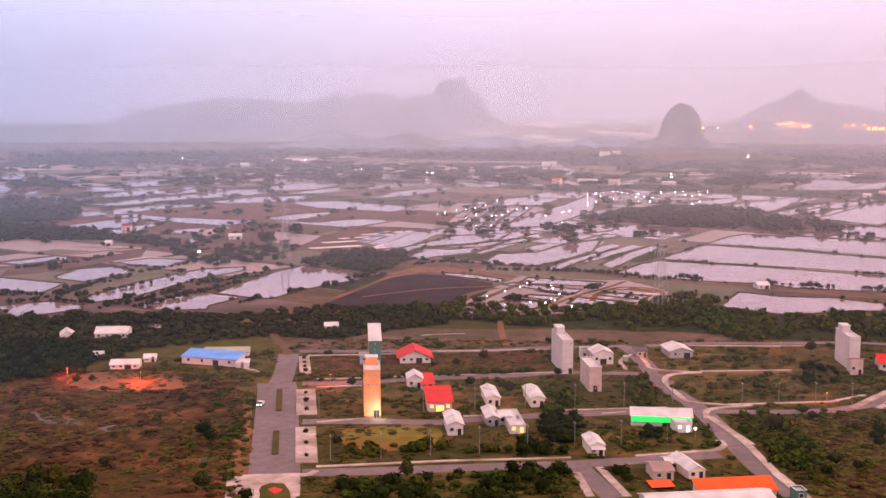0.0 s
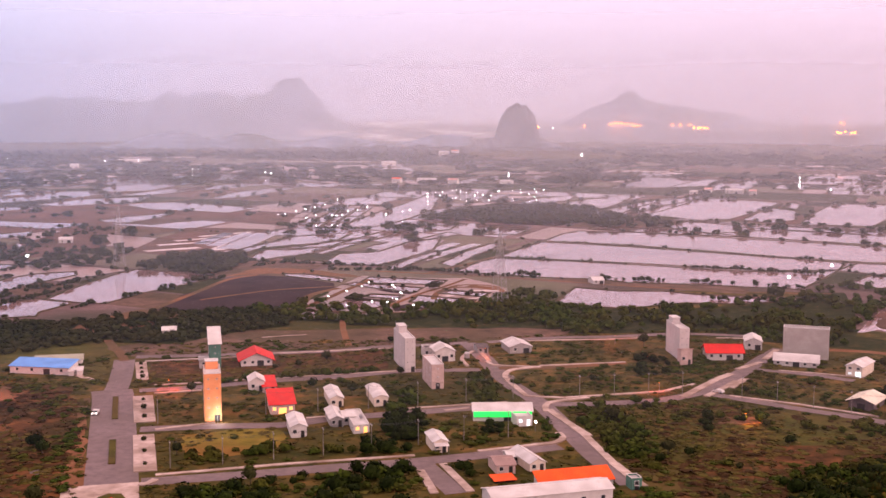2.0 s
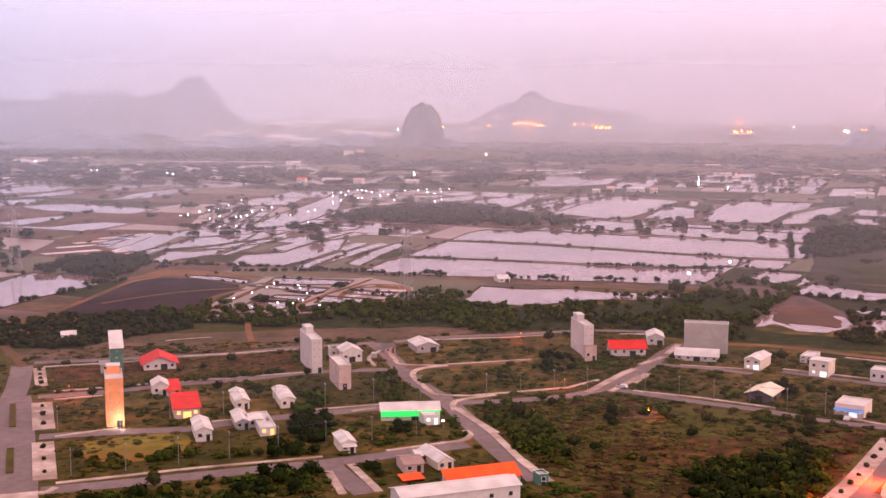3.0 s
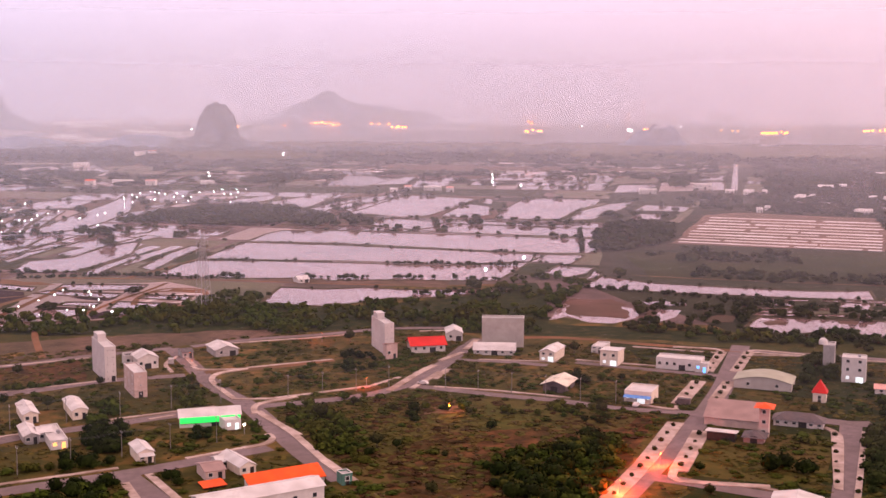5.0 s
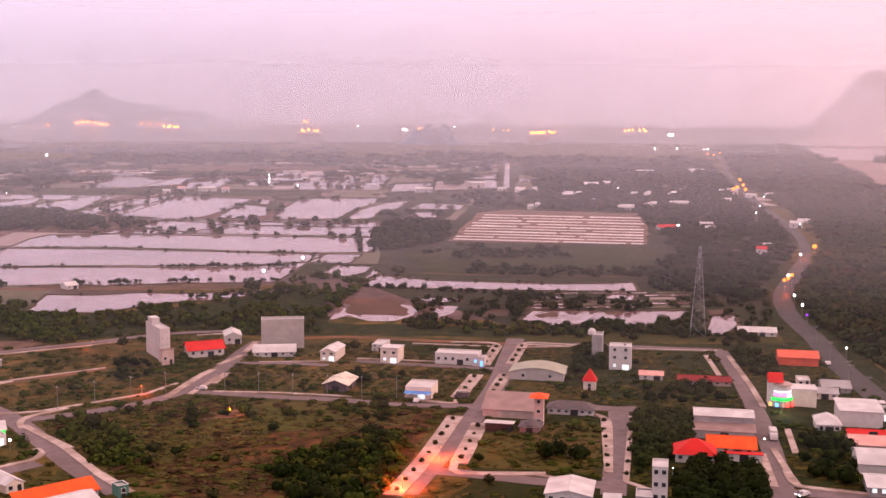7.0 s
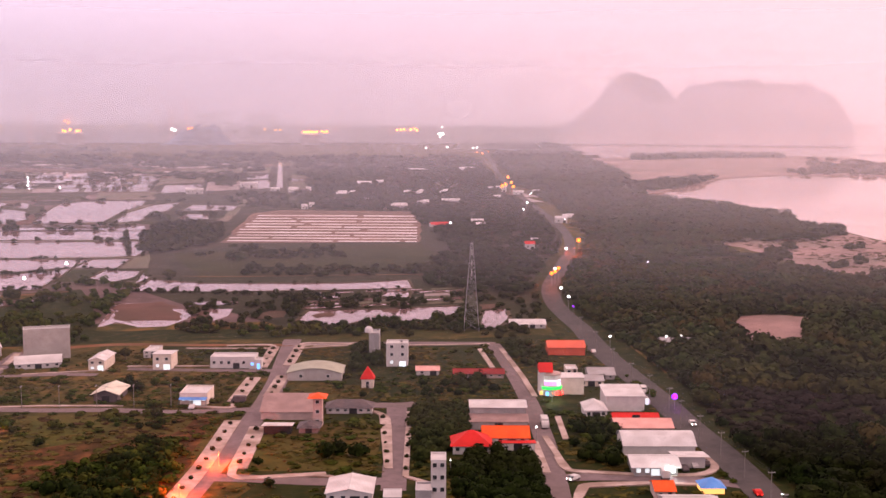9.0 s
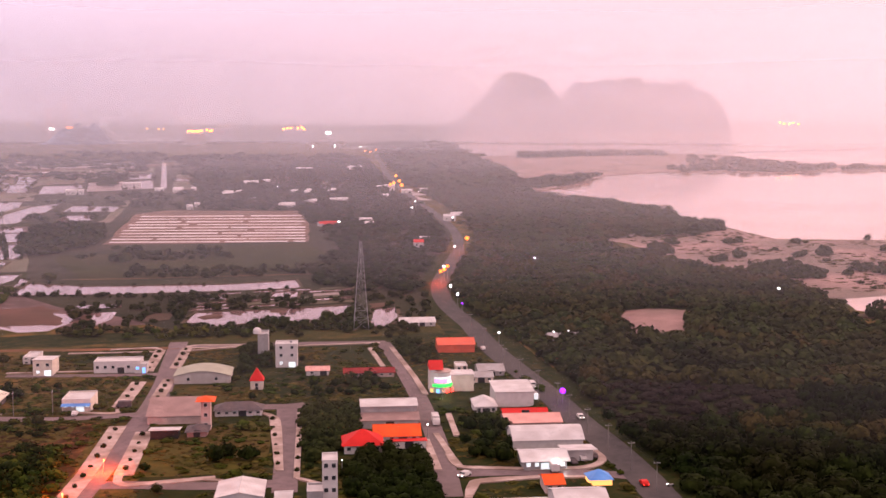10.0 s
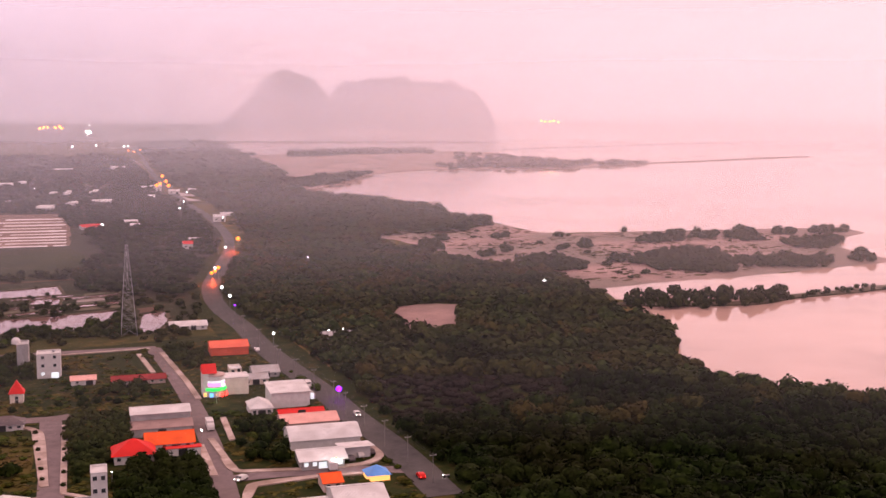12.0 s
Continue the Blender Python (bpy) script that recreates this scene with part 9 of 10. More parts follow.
def inside(px, py, poly):
    hit = np.zeros(len(px), bool)
    n = len(poly)
    for i in range(n):
        (x0, y0), (x1, y1) = poly[i], poly[(i + 1) % n]
        if y0 != y1:
            cross = ((y0 > py) != (y1 > py)) & (px < (x1 - x0) * (py - y0) / (y1 - y0) + x0)
            hit ^= cross
    return hit


def near_line(px, py, pts, dist):
    hit = np.zeros(len(px), bool)
    for (x0, y0), (x1, y1) in zip(pts, pts[1:]):
        dx, dy = x1 - x0, y1 - y0
        u = np.clip(((px - x0) * dx + (py - y0) * dy) / max(dx * dx + dy * dy, 1e-6), 0, 1)
        hit |= np.hypot(px - x0 - u * dx, py - y0 - u * dy) < dist
    return hit


def spots(poly, spacing, seed, keep=1.0, margin=1.5, clear=True, lo=0.0, hi=9e9, patchy=0.0):
    """Random places in an area, clear of roads, water and buildings."""
    rnd = np.random.RandomState(seed)
    xs, ys = [p[0] for p in poly], [p[1] for p in poly]
    gx, gy = np.meshgrid(np.arange(min(xs), max(xs), spacing), np.arange(min(ys), max(ys), spacing))
    px = gx.ravel() + rnd.uniform(-0.5, 0.5, gx.size) * spacing
    py = gy.ravel() + rnd.uniform(-0.5, 0.5, gx.size) * spacing
    rr = np.hypot(px, py)
    az = np.degrees(np.arctan2(px, py))
    ok = inside(px, py, poly) & (rnd.uniform(size=px.size) < keep) & (rr > lo) & (rr < hi) & (az > -26) & (az < 90)
    px, py = px[ok], py[ok]
    if patchy:
        val = np.array([noise.noise(Vector((x * patchy, y * patchy, seed))) for x, y in zip(px, py)])
        ok = val > rnd.uniform(-0.35, 0.35, len(px))
        px, py = px[ok], py[ok]
    if clear:
        bad = np.zeros(len(px), bool)
        for pts, wd in ROADLINES:
            bad |= near_line(px, py, pts, wd / 2 + margin)
        for poly2 in WATERS:
            bad |= inside(px, py, poly2)
        for x, y, r in FOOTPRINTS:
            bad |= np.hypot(px - x, py - y) < r * 0.8 + margin * 0.5
        px, py = px[~bad], py[~bad]
    return px, py


def growth(name, px, py, size, tall, templates, material, label, category, seed=1, sink=0.25):
    """Many plants joined into one mesh of uncountable stuff."""
    rnd = np.random.RandomState(seed)
    vs, fs, n = [], [], 0
    for x, y in zip(px, py):
        v, f = templates[rnd.randint(len(templates))]
        a = rnd.uniform(0, 6.283)
        s = rnd.uniform(*size)
        ca, sa = math.cos(a) * s, math.sin(a) * s
        h = s * rnd.uniform(*tall)
        q = np.empty_like(v)
        q[:, 0] = v[:, 0] * ca - v[:, 1] * sa + x
        q[:, 1] = v[:, 0] * sa + v[:, 1] * ca + y
        q[:, 2] = (v[:, 2] + 0.8 - sink) * h + far_rise(math.hypot(x, y))
        vs.append(q)
        fs.append(f + n)
        n += len(v)
    if not vs:
        return
    ob = new(name, mesh_of(name, np.concatenate(vs), np.concatenate(fs), M[material]))
    tagged(ob, label, category, kind="stuff")


NEAR = [crown_arrays(100 + k, 128, 0.113, lobes=9) for k in range(8)]
MID = [crown_arrays(200 + k, 50, 0.20) for k in range(6)]
FAR = [crown_arrays(300 + k, 10, 0.5) for k in range(5)]

ROADLINES, WATERS = ROAD_LIST, WATER_LIST
MANGROVE = [(256.5, 129.9), (277.9, 147.4), (308.4, 176.9), (341, 209.5), (389.5, 261.1), (428.6, 312.4), (471.8, 364.6), (506.3, 404.5), (537.7, 433.6), (615.1, 484.1), (720.4, 551), (873.2, 677.5), (1142.6, 957.6), (1502, 1325.2), (2332.2, 2118), (2857.2, 2625), (3180, 2697.5), (3029.9, 2442.9), (2763, 2187.3), (2412.3, 1872.9), (2122.8, 1612.9), (1813.8, 1334.8), (1561.5, 1130.9), (1344.8, 966.3), (1228.2, 847), (1177, 761.8), (1186.9, 723.4), (1150.7, 666.8), (1115.5, 602.9), (1073.3, 563.1), (981.2, 510.4), (983.5, 479.2), (940.1, 444.8), (874.8, 450.6), (847.5, 480), (819.6, 499.8), (752.2, 441), (689.5, 333.7), (679, 284), (636.1, 240.5), (583.4, 210), (554, 184.7), (525.5, 155.5), (492.1, 141.3), (465.4, 133), (444.8, 117.3), (428.5, 100), (430.7, 79.5), (424, 58.4), (411.7, 44), (384.9, -12.4), (225.6, -9.7), (197, 44.2), (221.9, 108.3)]
DRY = [(369.8, 227.1), (394.1, 213), (409.9, 185.6), (405.7, 159.7), (377.1, 145.1), (350.4, 152.2), (325.4, 167.5), (316.6, 183.7), (336.7, 204.5)]
CLEARING = [(511.8, 301.4), (531, 292), (542.2, 270.7), (477.8, 242.8), (461.4, 248.3), (460.7, 266.1)]
WATERS.append(CLEARING)
# a dark green sheet lies under the crowns
sheet("ground_forest_floor", MANGROVE, 0.013, M["deep_grass"], "dark green floor under the mangroves", "forest floor", rough_edge=1, step=30, seed=48)


def forest(px, py, size, tall, templates, seed, shaded_until):
    """A canopy of mixed mangrove species in drifts; the nearest crowns take darker leaf colours, with the shade there
    put into the colour.
    """
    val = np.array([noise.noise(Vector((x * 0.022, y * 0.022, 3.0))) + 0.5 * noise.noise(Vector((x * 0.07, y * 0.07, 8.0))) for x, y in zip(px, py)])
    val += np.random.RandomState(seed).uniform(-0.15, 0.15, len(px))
    shaded = np.hypot(px, py) + 120 * val < shaded_until
    for chosen, leaf, label in ((shaded & (val < 0.12), "leaf_mangrove", "dense dark green mangrove forest canopy"), (shaded & (val >= 0.12), "leaf_deep", "fresh green mangrove crowns in the dark forest"), (~shaded & (val < -0.12), "leaf_dark", "dull dark mangrove forest canopy"), (~shaded & (val >= -0.12) & (val < 0.22), "leaf_green", "grey-green mangrove forest canopy"), (~shaded & (val >= 0.22), "leaf_scrub", "brownish green mangrove forest canopy")):
        if chosen.any():
            growth("mangrove_forest", px[chosen], py[chosen], size, tall, templates, leaf, label, "mangrove forest", seed)


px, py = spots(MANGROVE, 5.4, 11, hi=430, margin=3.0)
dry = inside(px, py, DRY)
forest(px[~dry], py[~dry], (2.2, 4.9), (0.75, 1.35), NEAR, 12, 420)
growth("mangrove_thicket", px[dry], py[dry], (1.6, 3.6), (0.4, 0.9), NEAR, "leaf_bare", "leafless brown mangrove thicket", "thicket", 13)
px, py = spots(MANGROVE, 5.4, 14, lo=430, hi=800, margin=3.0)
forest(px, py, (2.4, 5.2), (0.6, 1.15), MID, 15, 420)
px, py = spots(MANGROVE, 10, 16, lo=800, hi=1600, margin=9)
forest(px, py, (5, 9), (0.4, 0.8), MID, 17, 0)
px, py = spots(MANGROVE, 24, 18, lo=1600, hi=4700, margin=20)
forest(px, py, (11, 20), (0.25, 0.5), FAR, 19, 0)
MARSH = [(868.8, 526.8), (901.5, 522.5), (958.1, 453.4), (896.6, 375.3), (937.2, 318.9), (982.8, 257.5), (1038.1, 157.8), (942.6, 147.2), (876.6, 128.6), (786.2, 147.7), (710.2, 185.3), (661, 224.3), (654.1, 243.6), (715.9, 299.4), (748.9, 362.4), (809.2, 458.4)]
px, py = spots(MARSH, 4.5, 120, clear=False, keep=0.5, patchy=0.02)
growth("marsh_weeds", px, py, (1.0, 2.8), (0.10, 0.28), FAR, "leaf_dry", "low brown weeds on the mud flat", "weeds", 121)
px, py = spots(MARSH, 14, 122, clear=False, keep=0.12, patchy=0.03)
growth("marsh_bushes", px, py, (1.4, 3.4), (0.6, 1.1), MID, "leaf_dark", "scattered dark bushes on the mud flat", "bushes", 123)
# the spit, the dike and the sand bar
CLUMPS = (
    [(871.9, 287.3), (928.4, 288), (971.4, 276.7), (906.3, 256.9), (879.4, 270.4)],
    [(925.8, 261.3), (973.2, 262.6), (973.1, 247.1), (926.4, 236.2)],
    [(949.3, 235.1), (1007.3, 242.3), (1024.6, 229.4), (973, 213), (939.8, 195.7), (923.7, 213.1)],
    [(1008.8, 208), (1038.1, 193.6), (999, 185.1), (989.4, 202.7)],
    [(937.8, 185.5), (989.2, 146.5), (935.8, 138.4), (898.4, 144.7), (902.1, 169.9)],
    [(767.5, 252.6), (821.9, 246.2), (851.6, 229.5), (820.8, 204.9), (786.6, 184.8), (734.1, 172.2), (723.2, 190.9), (722.7, 221.8), (748.8, 245.5)],
    [(809.9, 190.4), (832, 164.1), (829.9, 129.6), (794.5, 123.1), (778.4, 146.1), (768, 176.6)],
    [(1018.1, 180.6), (1074.4, 171.4), (1048.5, 155.5), (1016.6, 152.9)],
    [(855.6, 120.5), (896.4, 116.6), (849.8, 103), (829.7, 102.2), (836, 115.8)],
    [(729, 260.2), (776.7, 269.1), (781.8, 260.4), (760.9, 253.4), (728.9, 254.3)],
    [(725.4, 286.7), (742.5, 281.2), (714.6, 264.7), (699.5, 264.8), (693.8, 274.2)],
    [(848.7, 322.8), (853.6, 315.4), (821.7, 303.5), (813.6, 308.3)],
    [(581.8, 214.4), (615, 222.6), (614.1, 218.9), (582.2, 207.4)],
    [(965.6, 328.6), (966.5, 326.1), (934.3, 315.1), (931.6, 316.9)],
    [(1070.6, 156.5), (1073.1, 153.1), (1041.5, 148.4), (1039, 151.7)],
    [(718.4, 228.8), (719.3, 226), (700.3, 219.9), (699.4, 222.7)],
    [(973.2, 516.9), (1013.6, 481.1), (947.5, 447.8), (918.5, 487.8)],
    [(863.2, 406.1), (883.1, 401.2), (854, 387.9), (843.6, 396.2)],
    [(893.8, 361), (903.9, 357.5), (879.7, 347.9), (877.2, 354.3)],
    [(808.8, 325.9), (826.9, 323.7), (799, 312.7), (794, 319.9)],
    [(831.9, 316.2), (846.3, 312.1), (816.3, 301), (811.4, 308.4)],
    [(745.1, 361.2), (761.7, 358.9), (736.4, 346.9), (727.1, 352.4)],
    [(783.1, 360.4), (796.4, 360.1), (769.1, 347.7), (761.3, 350.3)],
    [(694.4, 313.8), (750.7, 319.9), (747.8, 289.8), (703.9, 264.6), (679, 278.7), (671.2, 302)],
    [(771.2, 428), (806.8, 433.7), (758, 397.7), (728.8, 401.3)],
    [(827.7, 441.3), (844.5, 439.5), (816.1, 424.7), (808.3, 431)],
    [(842.3, 508.7), (861.1, 504.5), (825.8, 485.7), (815.7, 490.8)],
)
found = [spots(area, 5.0, 300 + k, clear=False, keep=0.9) for k, area in enumerate(CLUMPS)]
px, py = np.concatenate([f[0] for f in found]), np.concatenate([f[1] for f in found])
growth("mangrove_scrub", px, py, (2.0, 4.2), (0.7, 1.25), MID, "leaf_dark", "dark clumps of mangrove trees on the mud spit", "mangrove scrub", 21)
px, py = spots([(568.9, 195.8), (621.2, 200.6), (641.5, 141.5), (671.2, 130.4), (631.1, 119.4), (602.9, 132.8), (575.8, 164.4)], 5, 22, clear=False, keep=0.75)
growth("mangrove_scrub", px, py, (1.6, 3.6), (0.9, 1.9), MID, "leaf_dark", "dark mangrove trees along the dike", "mangrove scrub", 23)
px, py = spots([(634.3, 121.5), (652.6, 125.1), (723.7, 80.3), (702.2, 77.8)], 5, 24, clear=False, keep=0.3)
growth("mangrove_scrub", px, py, (1.2, 2.8), (0.8, 1.6), MID, "leaf_dark", "low bushes along the dike", "mangrove scrub", 25)
px, py = spots([(2424.1, 1723), (2329.3, 1638.8), (2406.1, 1589.9), (2490.4, 1610.9), (2633.3, 1542.9), (2730.7, 1467.4), (2920.6, 1578.7), (2900.8, 1699.6), (2749.1, 1778.1), (2570.3, 1817.5)], 16, 26, clear=False, keep=0.8)
growth("mangrove_scrub", px, py, (7, 12), (0.4, 0.85), FAR, "leaf_dark", "dark tree belt on the sand bar", "mangrove scrub", 27)
px, py = spots([(2757.4, 1421), (2678.1, 1297.7), (2638.2, 1199.2), (2408.7, 1010.3), (2347.5, 865.7), (2396.2, 780.1), (2380.7, 749.9), (2318, 742.3), (2191.9, 796.1), (2041.7, 856.2), (1960.1, 949.6), (1861.9, 1030.3), (2178.1, 1095.4)], 22, 28, clear=False, keep=0.7, patchy=0.004)
growth("mangrove_scrub", px, py, (7, 13), (0.3, 0.7), FAR, "leaf_dark", "scrub on the sand bar", "mangrove scrub", 29)
px, py = spots([(1461.8, 1050.4), (1515, 1022.9), (1655.8, 1059.9), (1707, 1046), (1608.3, 996.5), (1454.1, 941), (1345.9, 908.9), (1309.9, 922.3)], 12, 30, clear=False, keep=0.7)
growth("mangrove_scrub", px, py, (6, 10), (0.4, 0.9), FAR, "leaf_dark", "dark mangroves at the bay's edge", "mangrove scrub", 31)
# tree belts between the settlement and the ponds
WEST_BELT = [(-268.1, 543.7), (-219.8, 559.8), (-159.5, 575.3), (-103.7, 569.3), (-54.8, 595.8), (1.8, 591.1), (4.5, 546.8), (-25, 531.7), (-46.8, 508.1), (-78.6, 515.7), (-120.1, 494.4), (-145.4, 456), (-170.7, 432.4), (-204.4, 411.9)]
sheet("ground_belt_grass", WEST_BELT, 0.0145, M["deep_grass"], "dark grass under the western trees", "grass", rough_edge=3, step=14, seed=82)
px, py = spots(WEST_BELT, 4.4, 32, keep=0.8)
growth("tree_belt", px, py, (1.8, 3.6), (0.55, 1.0), MID, "leaf_dark", "dark dense belt of bushy trees behind the settlement", "tree belt", 33)
px, py = spots([(-193.3, 491.3), (-186.6, 493.9), (-173.9, 494.3), (-151.2, 478.7), (-141.2, 450.4), (-139.8, 438.2), (-154.1, 433.4), (-166.8, 422.3)], 4.0, 310, keep=0.9)
growth("tree_belt", px, py, (2.0, 3.8), (0.8, 1.3), NEAR, "leaf_deep", "tall dark green trees beside the farm", "tree belt", 311)
MID_BELT = [(-35, 643.2), (80.7, 590.9), (144, 644.1), (152.6, 607.3), (178, 571.5), (244.5, 576.5), (328.8, 638), (352.1, 600.2), (304.5, 549.5), (261.2, 488.2), (333.1, 426.3), (411, 387.9), (396.3, 373.8), (314.1, 414), (237.7, 466.5), (217.4, 478.8), (174.1, 506.3), (106.8, 514), (60.4, 535.1), (-8.9, 566.6)]
sheet("ground_belt_grass", MID_BELT, 0.0125, M["deep_grass"], "dark grass under the belt of bushes", "grass", rough_edge=3, step=14, seed=81)
px, py = spots(MID_BELT, 5.2, 34, keep=0.85, patchy=0.02)
growth("tree_belt", px, py, (1.8, 3.6), (0.7, 1.3), MID, "leaf", "belt of bushes and small trees before the ponds", "tree belt", 35)
EAST_BELT = [(337, 527.3), (394.3, 509.1), (435, 451.3), (474.7, 454.7), (498.1, 414.3), (444.3, 362.1), (394.5, 328), (371.9, 356.1), (317.3, 418.4), (285.1, 460.8)]
px, py = spots(EAST_BELT, 6, 36, keep=0.42, margin=5)
growth("tree_belt", px, py, (1.6, 3.2), (0.7, 1.2), MID, "leaf_dark", "dark bushes among the small ponds", "tree belt", 37)
ROADSIDE = [(480.6, 498.4), (625, 610.6), (798.1, 827.3), (793.4, 962.9), (954.6, 1228.7), (1400.4, 1731.8), (1731.6, 1794.3), (2077.6, 1951), (1363, 1217.9), (944.1, 778.4), (807.4, 649), (725, 576.7), (638.8, 518.4), (550.8, 460.7), (495.8, 416.7), (474.7, 454.7)]
px, py = spots(ROADSIDE, 13, 38, keep=0.85, margin=9)
growth("tree_belt", px, py, (4, 9), (0.4, 0.8), MID, "leaf_deep", "dark trees along the highway", "tree belt", 39)
px, py = spots([(435.3, 742.5), (551.1, 914.7), (623.5, 914.7), (519.6, 769.7), (454.9, 733.9)], 10, 40, keep=0.9)
growth("tree_belt", px, py, (5, 8), (0.5, 0.9), MID, "leaf_dark", "dark tree clump by the ponds", "tree belt", 41)
px, py = spots([(76.9, 993.7), (118.2, 1103.8), (157.1, 1148.7), (231.3, 1242.4), (274.7, 1243.5), (308.6, 1207.2), (338.7, 1146.4), (349.4, 1073.6), (357.3, 1019.6), (319, 979.3), (281, 1018), (241.3, 1043.6), (216.4, 1048.5), (165.9, 1058.4), (106.6, 994.3)], 8, 42, keep=0.8, patchy=0.008)
growth("tree_belt", px, py, (4, 8), (0.5, 1.0), MID, "leaf_dark", "dark tree clump between the ponds", "tree belt", 43)
px, py = spots([(-91.5, 768.8), (-76.9, 840.5), (-26.3, 827.4), (-21.1, 785.1), (-51.3, 714.1)], 8, 44, keep=0.9)
growth("tree_belt", px, py, (3, 6), (0.6, 1.0), MID, "leaf_dark", "dark tree clump by the ponds", "tree belt", 45)
px, py = spots([(-460.4, 992.6), (-391.6, 1046.3), (-310.4, 985.9), (-204.7, 907.1), (-200.2, 867.6), (-282.8, 926.7), (-428.9, 923.9)], 9, 46, keep=0.8)
growth("tree_belt", px, py, (4, 7), (0.6, 1.0), MID, "leaf_dark", "row of dark trees along a pond dike", "tree belt", 47)
px, py = spots([(-572.6, 1237.2), (-500, 1395.1), (-422.1, 1323.3), (-354.7, 1093.1), (-479.2, 1033.6)], 14, 48, keep=0.9)
growth("tree_belt", px, py, (6, 10), (0.4, 0.7), MID, "leaf_dark", "dark wood among the ponds", "tree belt", 49)
FIELDS = [(-560, 620), (700, 560), (860, 660), (1300, 1250), (2200, 2100), (1500, 3300), (300, 3600), (-1500, 3200), (-900, 1700)]
px, py = spots(FIELDS, 30, 50, keep=0.3, margin=0, lo=600, hi=1700, patchy=0.006)
growth("field_scrub", px, py, (3, 7.5), (0.4, 0.9), FAR, "leaf_dark", "scattered dark bushes over the pond land", "scrub", 51)
px, py = spots(FIELDS, 34, 52, keep=0.75, margin=0, lo=1700, hi=4600, patchy=0.0022)
growth("field_scrub", px, py, (8, 20), (0.2, 0.5), FAR, "leaf_dark", "distant dark scrub over the plain", "scrub", 53)
for k, (area, gap, dense, size) in enumerate((([(-202.6, 856.3), (-197.6, 946.9), (-128.3, 891.1), (-104.7, 834.9), (-117.7, 789), (-145.4, 742.1), (-169.8, 715)], 7, 0.55, (2.0, 4.0)), ([(-238.2, 1009.5), (-195.3, 1081.5), (-150.7, 1049.8), (-144.8, 976), (-200.3, 960), (-224.3, 949.9)], 8, 0.5, (2.0, 4.5)), ([(471.3, 667.5), (500.1, 707.9), (556.7, 667.5), (530.3, 624.4)], 8, 0.8, (2.5, 5.0)), ([(419.6, 595), (445.6, 631.5), (491.3, 578.8), (561.1, 536.6), (532.5, 509.3), (467.2, 550.6)], 7, 0.8, (2.0, 4.2)), ([(739.3, 1043.3), (856.2, 1207.1), (965.1, 1175), (999.2, 1038.6), (866, 900.6), (788.5, 960.9)], 14, 0.6, (4, 8)), ([(1008.9, 1309.4), (1325.4, 1687.4), (1588.1, 1514), (1203.1, 1147.5)], 18, 0.6, (5, 10)), ([(380.3, 497.1), (406, 515.9), (437.8, 483.5), (433.1, 452.1), (411.4, 441.9)], 6, 0.45, (1.6, 3.2)))):
    px, py = spots(area, gap, 230 + k, keep=dense, patchy=0.01 if k != 3 else 0.0)
    growth("field_hedges", px, py, size, (0.5, 1.0), FAR if size[1] > 6 else MID, "leaf_dark", "dark hedges and scrub between the fields", "hedges", 240 + k)
# bushes along the pond dikes
def along(lines, step, keep, seed, lo=0, hi=9e9):
    rnd = np.random.RandomState(seed)
    xs, ys = [], []
    for pts in lines:
        for (x0, y0), (x1, y1) in zip(pts, pts[1:]):
            ln = math.hypot(x1 - x0, y1 - y0)
            dens = rnd.uniform(0.1, 1.0)
            for k in range(int(ln / step)):
                if rnd.uniform() < keep * dens:
                    f = (k + rnd.uniform()) * step / ln
                    xs.append(x0 + (x1 - x0) * f + rnd.uniform(-1, 1))
                    ys.append(y0 + (y1 - y0) * f + rnd.uniform(-1, 1))
    xs, ys = np.array(xs), np.array(ys)
    r = np.hypot(xs, ys)
    ok = (r > lo) & (r < hi)
    return xs[ok], ys[ok]


def dry_land(px, py):
    """Drops the places that lie in a pond."""
    wet = np.zeros(len(px), bool)
    for pool in WATERS:
        wet |= inside(px, py, pool)
    return px[~wet], py[~wet]


